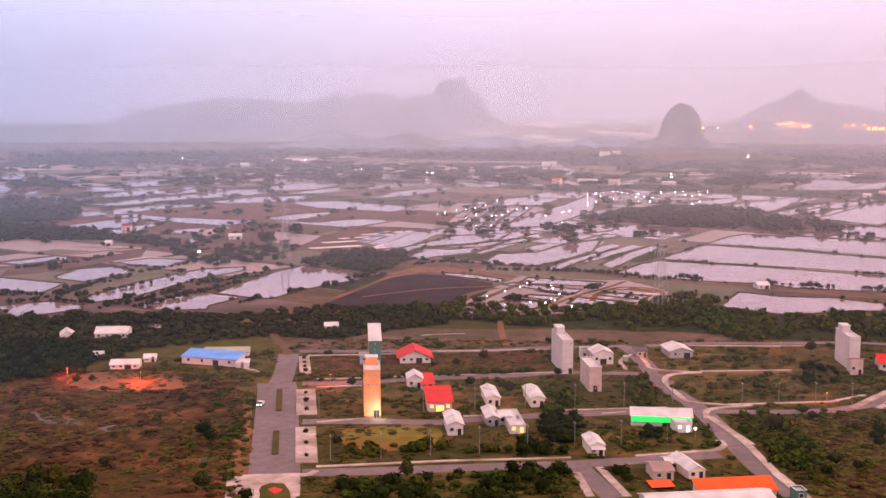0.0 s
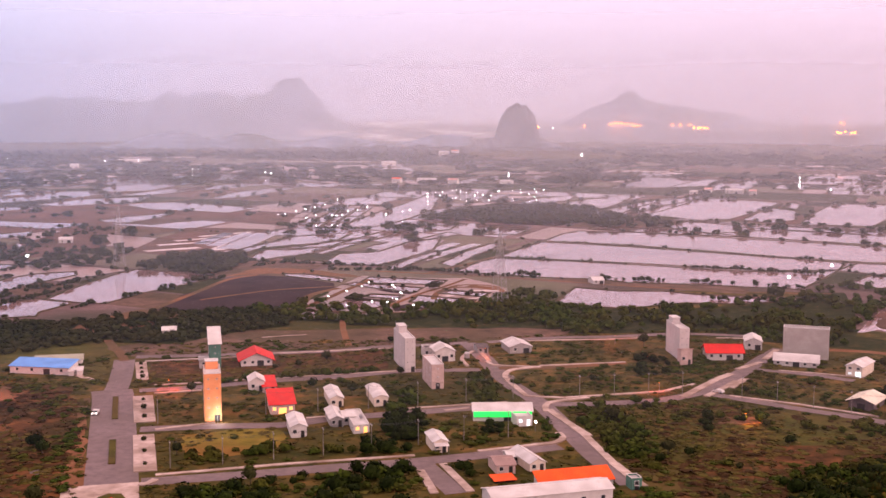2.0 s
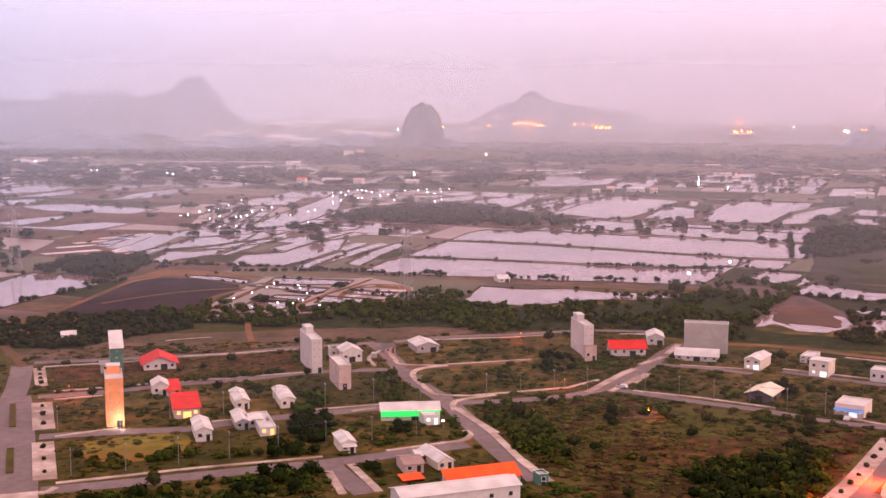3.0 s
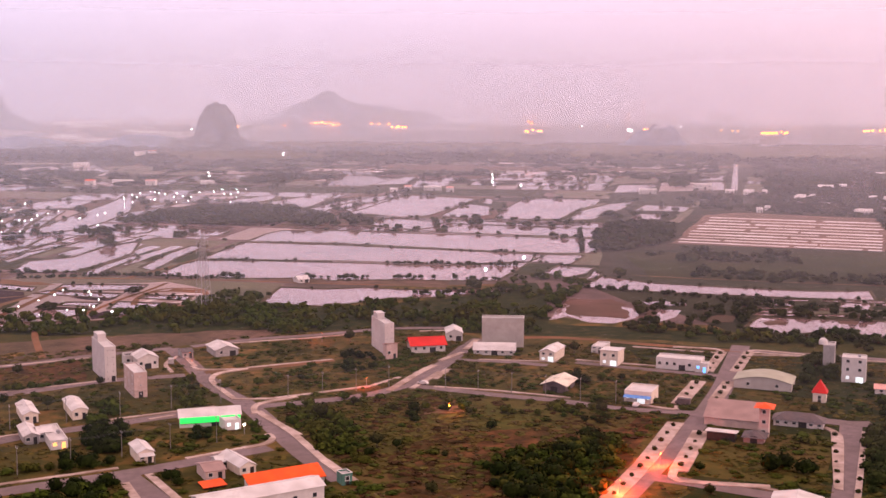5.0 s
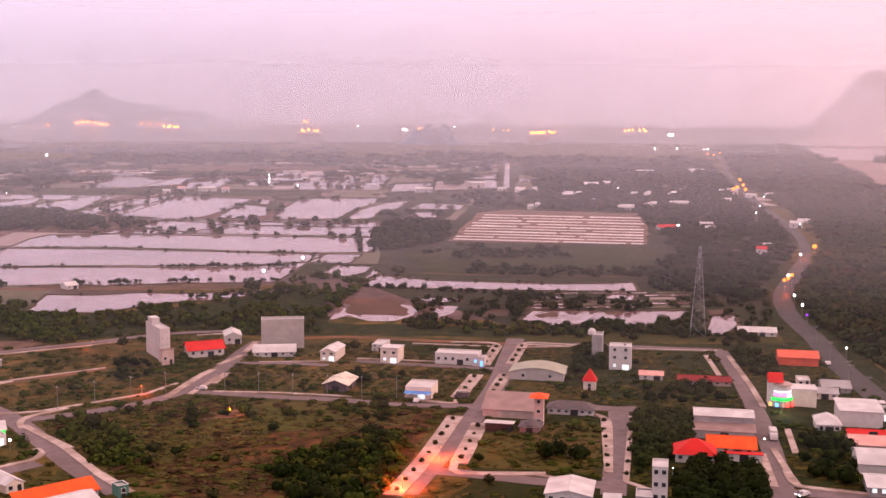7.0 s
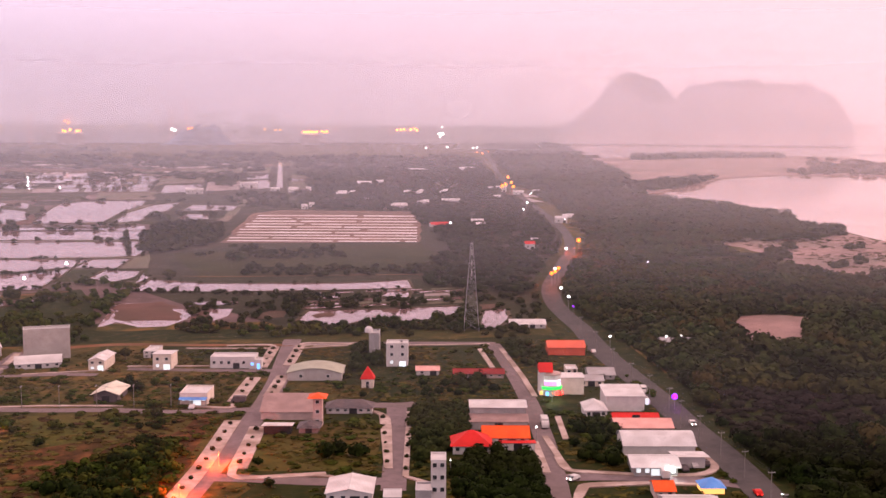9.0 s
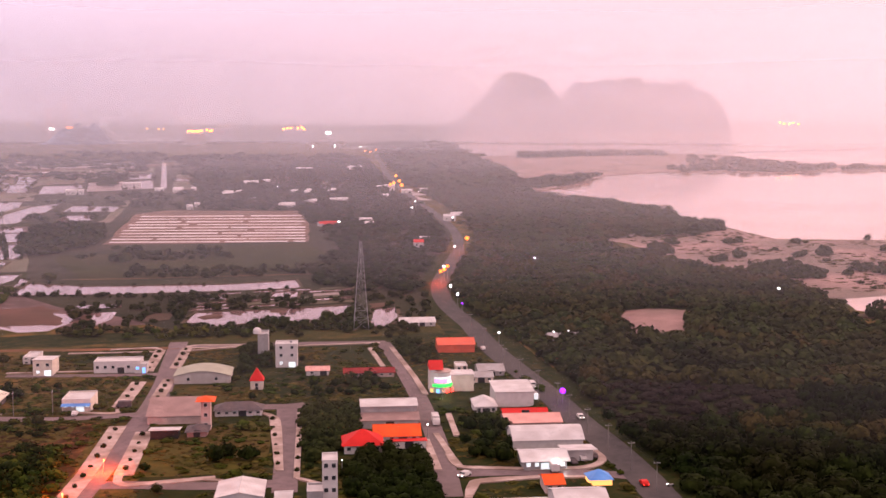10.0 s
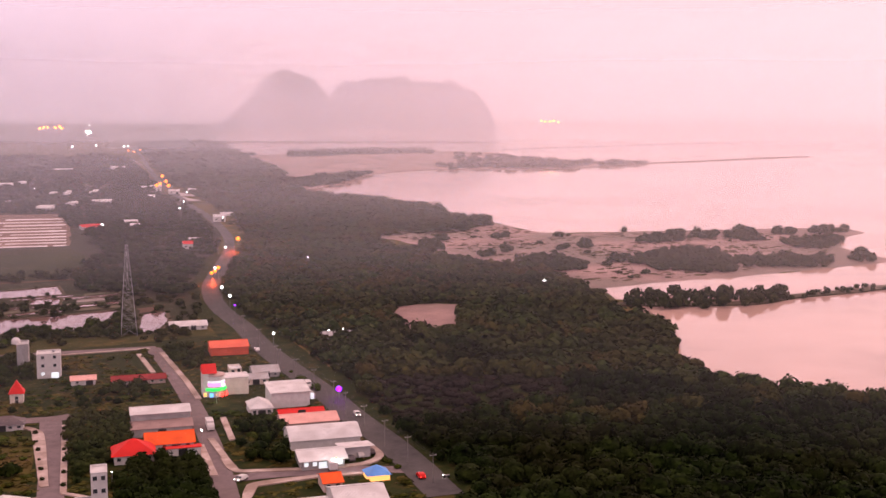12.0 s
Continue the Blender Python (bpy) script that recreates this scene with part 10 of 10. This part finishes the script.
ROWS_OF_TREES = ([(-235.8, 601.4), (-214.5, 632.6), (-208.4, 697.5), (-192.2, 737.4), (-183.8, 753.9), (-168.5, 786.2)], [(-179, 589.4), (-173.3, 632.7), (-155.1, 645.6), (-158.3, 683.9), (-138.3, 684.2), (-122, 715.7), (-100.9, 767.4)], [(-352.2, 903.8), (-354.2, 939.4), (-314.8, 921.7), (-271.3, 931.3)], [(-282.3, 746.4), (-249, 785.5), (-239.2, 826.1)], [(-215.3, 615.4), (-187.1, 607.9), (-165.5, 603.7)], [(-122.7, 593.4), (-107.3, 612.7), (-101, 630)], [(-252.3, 644.3), (-221.2, 632.4), (-217, 673.9)], [(-221.4, 872.3), (-182.4, 905.8), (-151.2, 889.2), (-114.9, 828.1)], [(-219.6, 638), (-207, 675.3), (-194.5, 717.2)], [(-166.7, 612.9), (-150.7, 664.7), (-133.7, 697.8), (-112.9, 745.4)], [(-248.2, 633.5), (-215.5, 640.1)], [(-74.4, 665.8), (-57.4, 701.4), (-33.7, 719.5)], [(-17.4, 794.6), (25.6, 776.7), (66.6, 759.5)], [(78.5, 1013.8), (28.5, 1028.4)], [(83.7, 742.8), (127.3, 716.7), (157.6, 692.3)], [(192.6, 687.7), (230.1, 668.2)], [(241.4, 668.6), (303.7, 635.3)], [(145.3, 711.6), (162.3, 701.3)], [(265.1, 733.9), (347.7, 687.3)], [(330.5, 958.2), (350.3, 933.2)], [(360.4, 771.6), (384.3, 753.2)], [(425.7, 742.8), (513.7, 901.1)], [(233.3, 599.4), (289.7, 583.3)], [(-98.7, 629.4), (-46.7, 699.1)], [(143.2, 706.8), (159.2, 699.6)], [(195.7, 692.8), (258.2, 659.3)], [(-191.7, 1729.7), (-131.3, 1842.5)], [(105.8, 716.4), (173.7, 687.7)], [(28.3, 747.5), (83.1, 737.3)], [(-20.7, 769.9), (6.4, 794.9)], [(-161.7, 594.4), (-121.6, 688.3)], [(-206.4, 622.1), (-161.3, 712.5)], [(337.1, 584.6), (435, 451.3)], [(341.4, 436.8), (385, 368.7)], [(339, 525.1), (414.1, 429.5)])
px, py = along(ROWS_OF_TREES, 2.6, 1.0, 58)
growth("tree_row", px, py, (1.0, 2.4), (0.8, 1.4), MID, "leaf_dark", "row of dark trees along a pond bank", "tree row", 59)
STREET_BUSHES = ([(-29.3, 332.7), (-2.3, 336.4)], [(-0.6, 334.7), (36.9, 335)], [(-28.7, 307.6), (28.2, 313)], [(-31.1, 429.9), (39.5, 444.2)], [(45.3, 395.5), (77.1, 405.7)], [(85.3, 416.2), (129, 414.8)], [(104.6, 378.2), (142.9, 383.7)], [(100.5, 361.7), (103.7, 302.8)], [(133.6, 365.3), (182.3, 332.1)], [(165.3, 389.9), (205.5, 361.6)], [(195.3, 402.9), (227.5, 369.7)], [(216.2, 347.1), (225.5, 331.9)], [(294.2, 305.3), (311, 303.9)], [(360.3, 293.4), (364.4, 273.2)], [(366.4, 263.4), (340.5, 229.5)], [(307.4, 198.2), (294.1, 175.4)], [(278.3, 164), (273.7, 157.6)], [(-45.6, 404.6), (-28.2, 388.5)])
px, py = along(STREET_BUSHES, 2.4, 0.9, 156)
growth("street_bushes", px, py, (0.9, 2.3), (0.6, 1.2), NEAR, "leaf", "dark green bushes along the street edges", "bushes", 157)
px, py = along(HEDGE_LIST, 4, 0.3, 154, hi=1300)
px, py = dry_land(px, py)
growth("field_hedges", px, py, (0.9, 2.4), (0.5, 1.0), FAR, "leaf_dark", "dark hedges between the small parcels", "hedges", 155)
px, py = along(HEDGE_LIST, 12, 0.34, 158, lo=1300)
px, py = dry_land(px, py)
growth("field_hedges", px, py, (2.5, 6.5), (0.35, 0.8), FAR, "leaf_dark", "distant dark hedges between the parcels", "hedges", 159)
px, py = along(DIKE_LIST, 3, 0.32, 54, hi=950)
growth("dike_bushes", px, py, (0.7, 1.8), (0.6, 1.1), MID, "leaf_dark", "dark bushes along the pond dikes", "bushes", 55)
px, py = along(DIKE_LIST, 11, 0.35, 56, lo=950)
growth("dike_bushes", px, py, (1.6, 4.0), (0.6, 1.1), FAR, "leaf_dark", "dark bushes along the pond dikes", "bushes", 57)
# large dark trees between the houses of the eastern quarter
for k, (area, gap, dense) in enumerate((([(260.2, 274.2), (274.8, 279.4), (280.3, 265.9), (256.1, 241.7), (240.6, 234.2), (216.1, 226.9)], 3.4, 0.9), ([(228.6, 221.7), (241.2, 226.2), (249.8, 214.8), (246.9, 202.2), (224.3, 183), (212.4, 205.3)], 3.4, 0.95), ([(293.7, 226), (300, 221.5), (279.4, 198), (266, 192.5)], 4.5, 0.35), ([(301.4, 292.4), (319.5, 305.4), (322.6, 297.8), (303.2, 278.5)], 3.5, 0.8), ([(343.1, 302.5), (378.2, 331.5), (387.5, 322), (354.1, 293)], 3.6, 0.6), ([(288.3, 335), (322.6, 374.1), (332.3, 365.3), (309.2, 338.8)], 3.6, 0.7), ([(357.5, 410.3), (387.7, 444.5), (415.2, 419.9), (427.9, 376.4), (399.5, 354.9), (376.3, 380.9)], 4.0, 0.6), ([(212.1, 301.3), (230.6, 324), (241.9, 329.5), (222.7, 305.1)], 3.5, 0.7), ([(260.1, 264.7), (284.1, 272.1), (247.8, 234.4), (233.7, 230.8)], 4.2, 0.4))):
    px, py = spots(area, gap, 170 + k, keep=dense, margin=0.5)
    growth("tree_stand", px, py, (1.5, 3.0), (0.8, 1.5), NEAR, "leaf_deep" if k == 1 else "leaf_green", "stand of large dark green trees between houses", "tree stand", 180 + k)
px, py = spots([(-209.5, 460.8), (-175.7, 445.3), (-131, 445.7), (-77.2, 433.3), (-64.8, 373.2), (-55.8, 293.2), (-73.9, 246.9), (-124.6, 246.6)], 2.4, 190, keep=0.4, patchy=0.03)
red = inside(px, py, [(-149.9, 438.5), (-130.1, 442.7), (-106.9, 438.9), (-94.1, 425.5), (-94.5, 412.8), (-120.7, 410), (-137.4, 416.9)])
px, py = px[~red], py[~red]
growth("dry_tussocks", px, py, (0.9, 2.4), (0.12, 0.3), FAR, "leaf_russet", "dark russet tussocks in the fallow field", "tussocks", 191)
px, py = spots([(94.6, 368.4), (120.9, 376.4), (147.2, 378.7), (189.3, 345), (213.7, 317.7), (163, 264.1), (133.6, 226.1), (92.3, 245.3)], 2.4, 192, keep=0.28, patchy=0.04)
growth("dry_tussocks", px, py, (0.8, 2.2), (0.12, 0.3), FAR, "leaf_russet", "dark russet tussocks in the large lot", "tussocks", 193)
# dark bushes on the large lot's edge and along the near streets
for k, (area, gap, dense) in enumerate((([(98.8, 379.9), (112.8, 371.9), (115, 346.4), (105.8, 316.6), (97.2, 321.6), (95.3, 350.3)], 3.0, 0.7), ([(140.1, 296.7), (155.3, 304.6), (176.5, 303.2), (185.7, 297.8), (164.7, 261), (143.6, 246.5), (129.9, 264.7)], 3.2, 0.75), ([(188, 350.8), (209.6, 347.9), (209.8, 329), (202, 320.3), (180.4, 332.7)], 3.2, 0.5), ([(70.2, 428.4), (82.5, 431.3), (75.9, 389), (62, 380.9)], 3.2, 0.6), ([(-28.3, 303.6), (-10, 309.7), (18.5, 311.9), (34.2, 310), (32.5, 293.7), (-27.2, 291.5)], 3.4, 0.5), ([(-27.5, 331), (-0.6, 334.7), (1.2, 343.1), (-4.1, 344.3), (-28.1, 339.2)], 2.8, 0.5), ([(34.1, 405.3), (46.8, 409.7), (46.1, 385.3), (33.7, 377.6)], 3.2, 0.8), ([(-122.4, 307), (-108.9, 313.1), (-96, 302.2), (-91.9, 284.1), (-113.6, 284)], 3.2, 0.8))):
    px, py = spots(area, gap, 200 + k, keep=dense, margin=0.8)
    growth("bush_stand", px, py, (1.2, 2.5), (0.6, 1.2), MID, "leaf", "stand of dense dark green bushes", "bushes", 210 + k)
# rough scrub in the lots of the settlement
WEST_TOWN = [(-231.5, 444.8), (-131, 445.7), (-76.5, 485.1), (-57.3, 510.6), (80.3, 505.5), (202.1, 513.3), (214.3, 464.9), (133.7, 285.5), (88.8, 218.7), (-88.1, 217.9), (-137.2, 246.6)]
EAST_TOWN = [(91.2, 370), (181.2, 465.9), (211.3, 459.3), (305.4, 402.5), (352.6, 344.5), (391, 331.7), (406.8, 314.8), (319.3, 206), (268.3, 149.2), (202.1, 102.7), (105.7, 191.8), (85.1, 233.4)]
BARE_LOTS = ([(-200.3, 440), (-129.5, 440.7), (-84.1, 412.9), (-70.3, 352.6), (-70.9, 307.3), (-124.4, 312), (-142.5, 283.8)], [(-49, 466.8), (-15.2, 473.9), (42.5, 479.1), (39.7, 447.3), (-9.6, 437.8), (-45.6, 433.6)], [(117.5, 342.5), (143.6, 369.5), (199.7, 324.1), (204.2, 310.2), (164.6, 299.7), (135.4, 294.1), (116.5, 260.1), (100.7, 267.5)], [(-33.5, 360.9), (-4.3, 365.2), (0.3, 353.2), (-2.3, 340.6), (-29.7, 337.4)], [(306.6, 384.8), (352.6, 344.5), (342.8, 312.2), (308.5, 333.3), (288.7, 362.4)])
for k, town in enumerate((WEST_TOWN, EAST_TOWN)):
    px, py = spots(town, 2.0, 60 + k, keep=0.2 + 0.08 * k, patchy=0.022, margin=1.0)
    bare = np.zeros(len(px), bool)
    for lot in BARE_LOTS:
        bare |= inside(px, py, lot)
    bare &= np.random.RandomState(5).uniform(size=len(px)) < 0.9
    px, py = px[~bare], py[~bare]
    growth("low_scrub", px, py, (0.6, 2.3), (0.25, 0.65), MID, "leaf", "low green scrub in the empty lots", "scrub", 62 + k)
    px, py = spots(town, 2.1, 68 + k, keep=0.5, patchy=0.035, margin=0.8)
    growth("rough_grass", px, py, (0.7, 1.9), (0.10, 0.28), FAR, "leaf_olive", "rough olive-green grass tufts in the empty lots", "grass", 76 + k)
    px, py = spots(town, 2.4, 64 + k, keep=0.4, patchy=0.05, margin=1.0)
    growth("dry_weeds", px, py, (0.4, 0.9), (0.2, 0.5), FAR, "leaf_dry", "dry brown weeds in the empty lots", "weeds", 66 + k)



def make_tree(seed, height, radius, leaf):
    """A tree of its own: a tapered trunk with limbs, and a ragged crown."""
    rnd = random.Random(seed)
    bm = bmesh.new()
    th = height - radius * 1.25
    tube(bm, (0, 0, 0), (0, 0, th), 0.16, 0.10, 6)
    for k in range(5):
        a = k * 1.257 + rnd.uniform(-0.4, 0.4)
        tube(bm, (0, 0, th * rnd.uniform(0.6, 1.0)), (math.cos(a) * radius * 0.7, math.sin(a) * radius * 0.7, th + radius * rnd.uniform(0.1, 0.7)), 0.08, 0.03, 5)
    me = bpy.data.meshes.new("tree")
    bm.to_mesh(me)
    bm.free()
    me.materials.append(M["bark"])
    v, f = crown_arrays(seed, 240, 0.10, 0.95, lobes=9)
    v = v * radius
    v[:, 2] += height - radius * 0.95
    return me, mesh_of("crown", v, f, M[leaf])


TREES = [make_tree(900 + k, h, r, leaf) for k, (h, r, leaf) in enumerate(((4.6, 2.5, "leaf_deep"), (3.9, 2.2, "leaf_deep"), (5.4, 3.0, "leaf_dark"), (3.2, 1.8, "leaf_dark"), (5.6, 2.5, "leaf_dark"), (2.8, 1.7, "leaf_dark")))]


def plant_tree(x, y, kind, scale, turn, label="leafy green tree with a bushy crown", group=""):
    trunk, crown = TREES[kind]
    ob = new("tree", trunk)
    ob.matrix_basis = pose(x, y, 0, 0, 0, turn) @ Matrix.Diagonal((scale, scale, scale, 1))
    tagged(ob, label, "tree", group)
    part("crown", crown, None, ob)


for k, (town, keep, seed) in enumerate(((WEST_TOWN, 0.10, 70), (EAST_TOWN, 0.12, 71))):
    px, py = spots(town, 9, seed, keep=keep, patchy=0.03, margin=2.5)
    rnd = random.Random(seed)
    for x, y in zip(px, py):
        if math.hypot(x, y) < 520:
            plant_tree(x, y, rnd.randrange(6), rnd.uniform(0.6, 1.05), rnd.uniform(0, 360), group="settlement trees")
def grove(poly, spacing, seed, keep=0.9, big=(0.9, 1.25), leaf="leaf_deep"):
    """A stand of taller trees, too dense to count."""
    px, py = spots(poly, spacing, seed, keep=keep, margin=1.5)
    growth("tree_stand", px, py, (1.6 * big[0], 2.7 * big[1]), (0.8, 1.35), NEAR, leaf, "dense stand of dark green trees", "tree stand", seed)


grove([(233.7, 228.4), (247.9, 225.6), (245.4, 203.6), (228.5, 185.6), (202.4, 166), (187, 182.8)], 4.2, 80)
grove([(134.6, 288.6), (155.6, 297.3), (180.4, 306.3), (180.4, 292.4), (158.8, 266.1), (137.7, 250.3), (126.9, 265)], 5, 81)
grove([(216, 269.4), (247.5, 275.4), (223.8, 247.4), (206.6, 252.4)], 6, 82, 0.3)
grove([(294.2, 233.2), (298.4, 223.3), (275.6, 195.5), (262.8, 186.3), (255.7, 200.4)], 5, 83, 0.55)
grove([(-29.8, 302.7), (-16.2, 307.6), (10.6, 312.9), (34, 308), (31.6, 284.9), (-25.9, 276.2)], 6, 84, 0.6, (0.7, 1.1))
grove([(-120.6, 302.1), (-103.7, 307.1), (-87.2, 293), (-84.5, 260.6), (-111.2, 260.4)], 5, 85, 0.8)
grove([(32.8, 366.9), (43.3, 377.7), (46.8, 360.1), (39.6, 344), (31.1, 347)], 4, 86, 0.9, (0.8, 1.1))
grove([(34.3, 373.5), (44.6, 387.4), (42.4, 356), (32.6, 341.5)], 4, 87, 0.8, (0.7, 0.9))
grove([(265.2, 275.3), (293, 280.6), (248.2, 234.1), (239.8, 234.3), (232.9, 241.8)], 6, 88, 0.6, (0.7, 1.0))
grove([(295.6, 303.8), (317.1, 291.7), (310.6, 274.4), (295.8, 277.6), (280.3, 288.1)], 5, 89, 0.6, (0.7, 1.0))


grove([(21.7, 339.3), (31, 340.6), (39.7, 329.6), (36.2, 307.9), (27.1, 302.8), (19.6, 311.4)], 4.2, 90, 0.85, (0.8, 1.1))
grove([(33.6, 374.5), (40.5, 375.8), (41.7, 357.6), (38.9, 341.8), (31.2, 342.6)], 3.6, 91, 0.9, (0.8, 1.0))
grove([(62.6, 360.6), (68.9, 365.6), (70.4, 355.1), (65.5, 343.8), (61.3, 348.6)], 3.2, 92, 0.8, (0.5, 0.7))
grove([(49.9, 320.1), (54, 321.5), (53.4, 309.4), (49.1, 302), (47.2, 308.4)], 3.4, 93, 0.9, (0.5, 0.75))
grove([(127.9, 408.4), (137.4, 420.1), (149.4, 424.5), (158.7, 450.9), (152.8, 459.3), (138.2, 440.9)], 4.4, 94, 0.8, (0.6, 0.9))
grove([(205.8, 373), (220.3, 387.8), (220.6, 378.4), (209.3, 361.8), (200.9, 359.7)], 3.4, 95, 0.95, (0.7, 0.95))
grove([(133.6, 351.5), (142.7, 367.2), (138.2, 345.4), (134.3, 340.5)], 3.2, 96, 0.9, (0.6, 0.85))
grove([(183.4, 316.8), (197.8, 317.4), (211.6, 332.3), (200.4, 325.2), (187.5, 325.9)], 4, 97, 0.7, (0.6, 0.85))


# Young trees in their pits along the pavements.
def pavement_trees(a, b, n, off=0.0):
    rnd = random.Random(int(a[0] * 10))
    ang = math.degrees(math.atan2(b[1] - a[1], b[0] - a[0]))
    for k in range(n):
        f = (k + 0.5) / n
        x, y = a[0] + (b[0] - a[0]) * f, a[1] + (b[1] - a[1]) * f
        pit = new("tree_pit", shared(("tree_pit",), lambda q: block(q, -0.8, 0.8, -0.8, 0.8, 0.0, 0.26), M["dark_earth"]))
        pit.matrix_basis = pose(x, y, 0, 0, 0, ang)
        tagged(pit, "square earth tree pit set in the pavement", "tree pit", "tree pits")
        plant_tree(x, y, rnd.choice((3, 5)), rnd.uniform(0.3, 0.6), rnd.uniform(0, 360), "young street tree in a pavement pit", "street trees")


pavement_trees((-53.7, 439.4), (-58.2, 471.2), 4)
pavement_trees((-45.8, 377), (-50.6, 413.2), 3)
pavement_trees((-39.5, 323.1), (-44.4, 361.5), 3)
pavement_trees((153.7, 251.7), (179.4, 275), 4)
pavement_trees((179.4, 275), (213.9, 309.6), 5)
pavement_trees((229.1, 330.2), (256.3, 356.5), 4)
pavement_trees((269.3, 369.1), (298.3, 399), 4)
pavement_trees((184.7, 265.4), (215.4, 297.5), 5)
pavement_trees((242.4, 327.7), (266.8, 351.7), 4)
pavement_trees((279.2, 364.6), (308.8, 394.2), 4)
pavement_trees((254.8, 281), (215.8, 235.7), 6)
pavement_trees((263.6, 277), (213.9, 226.3), 6)
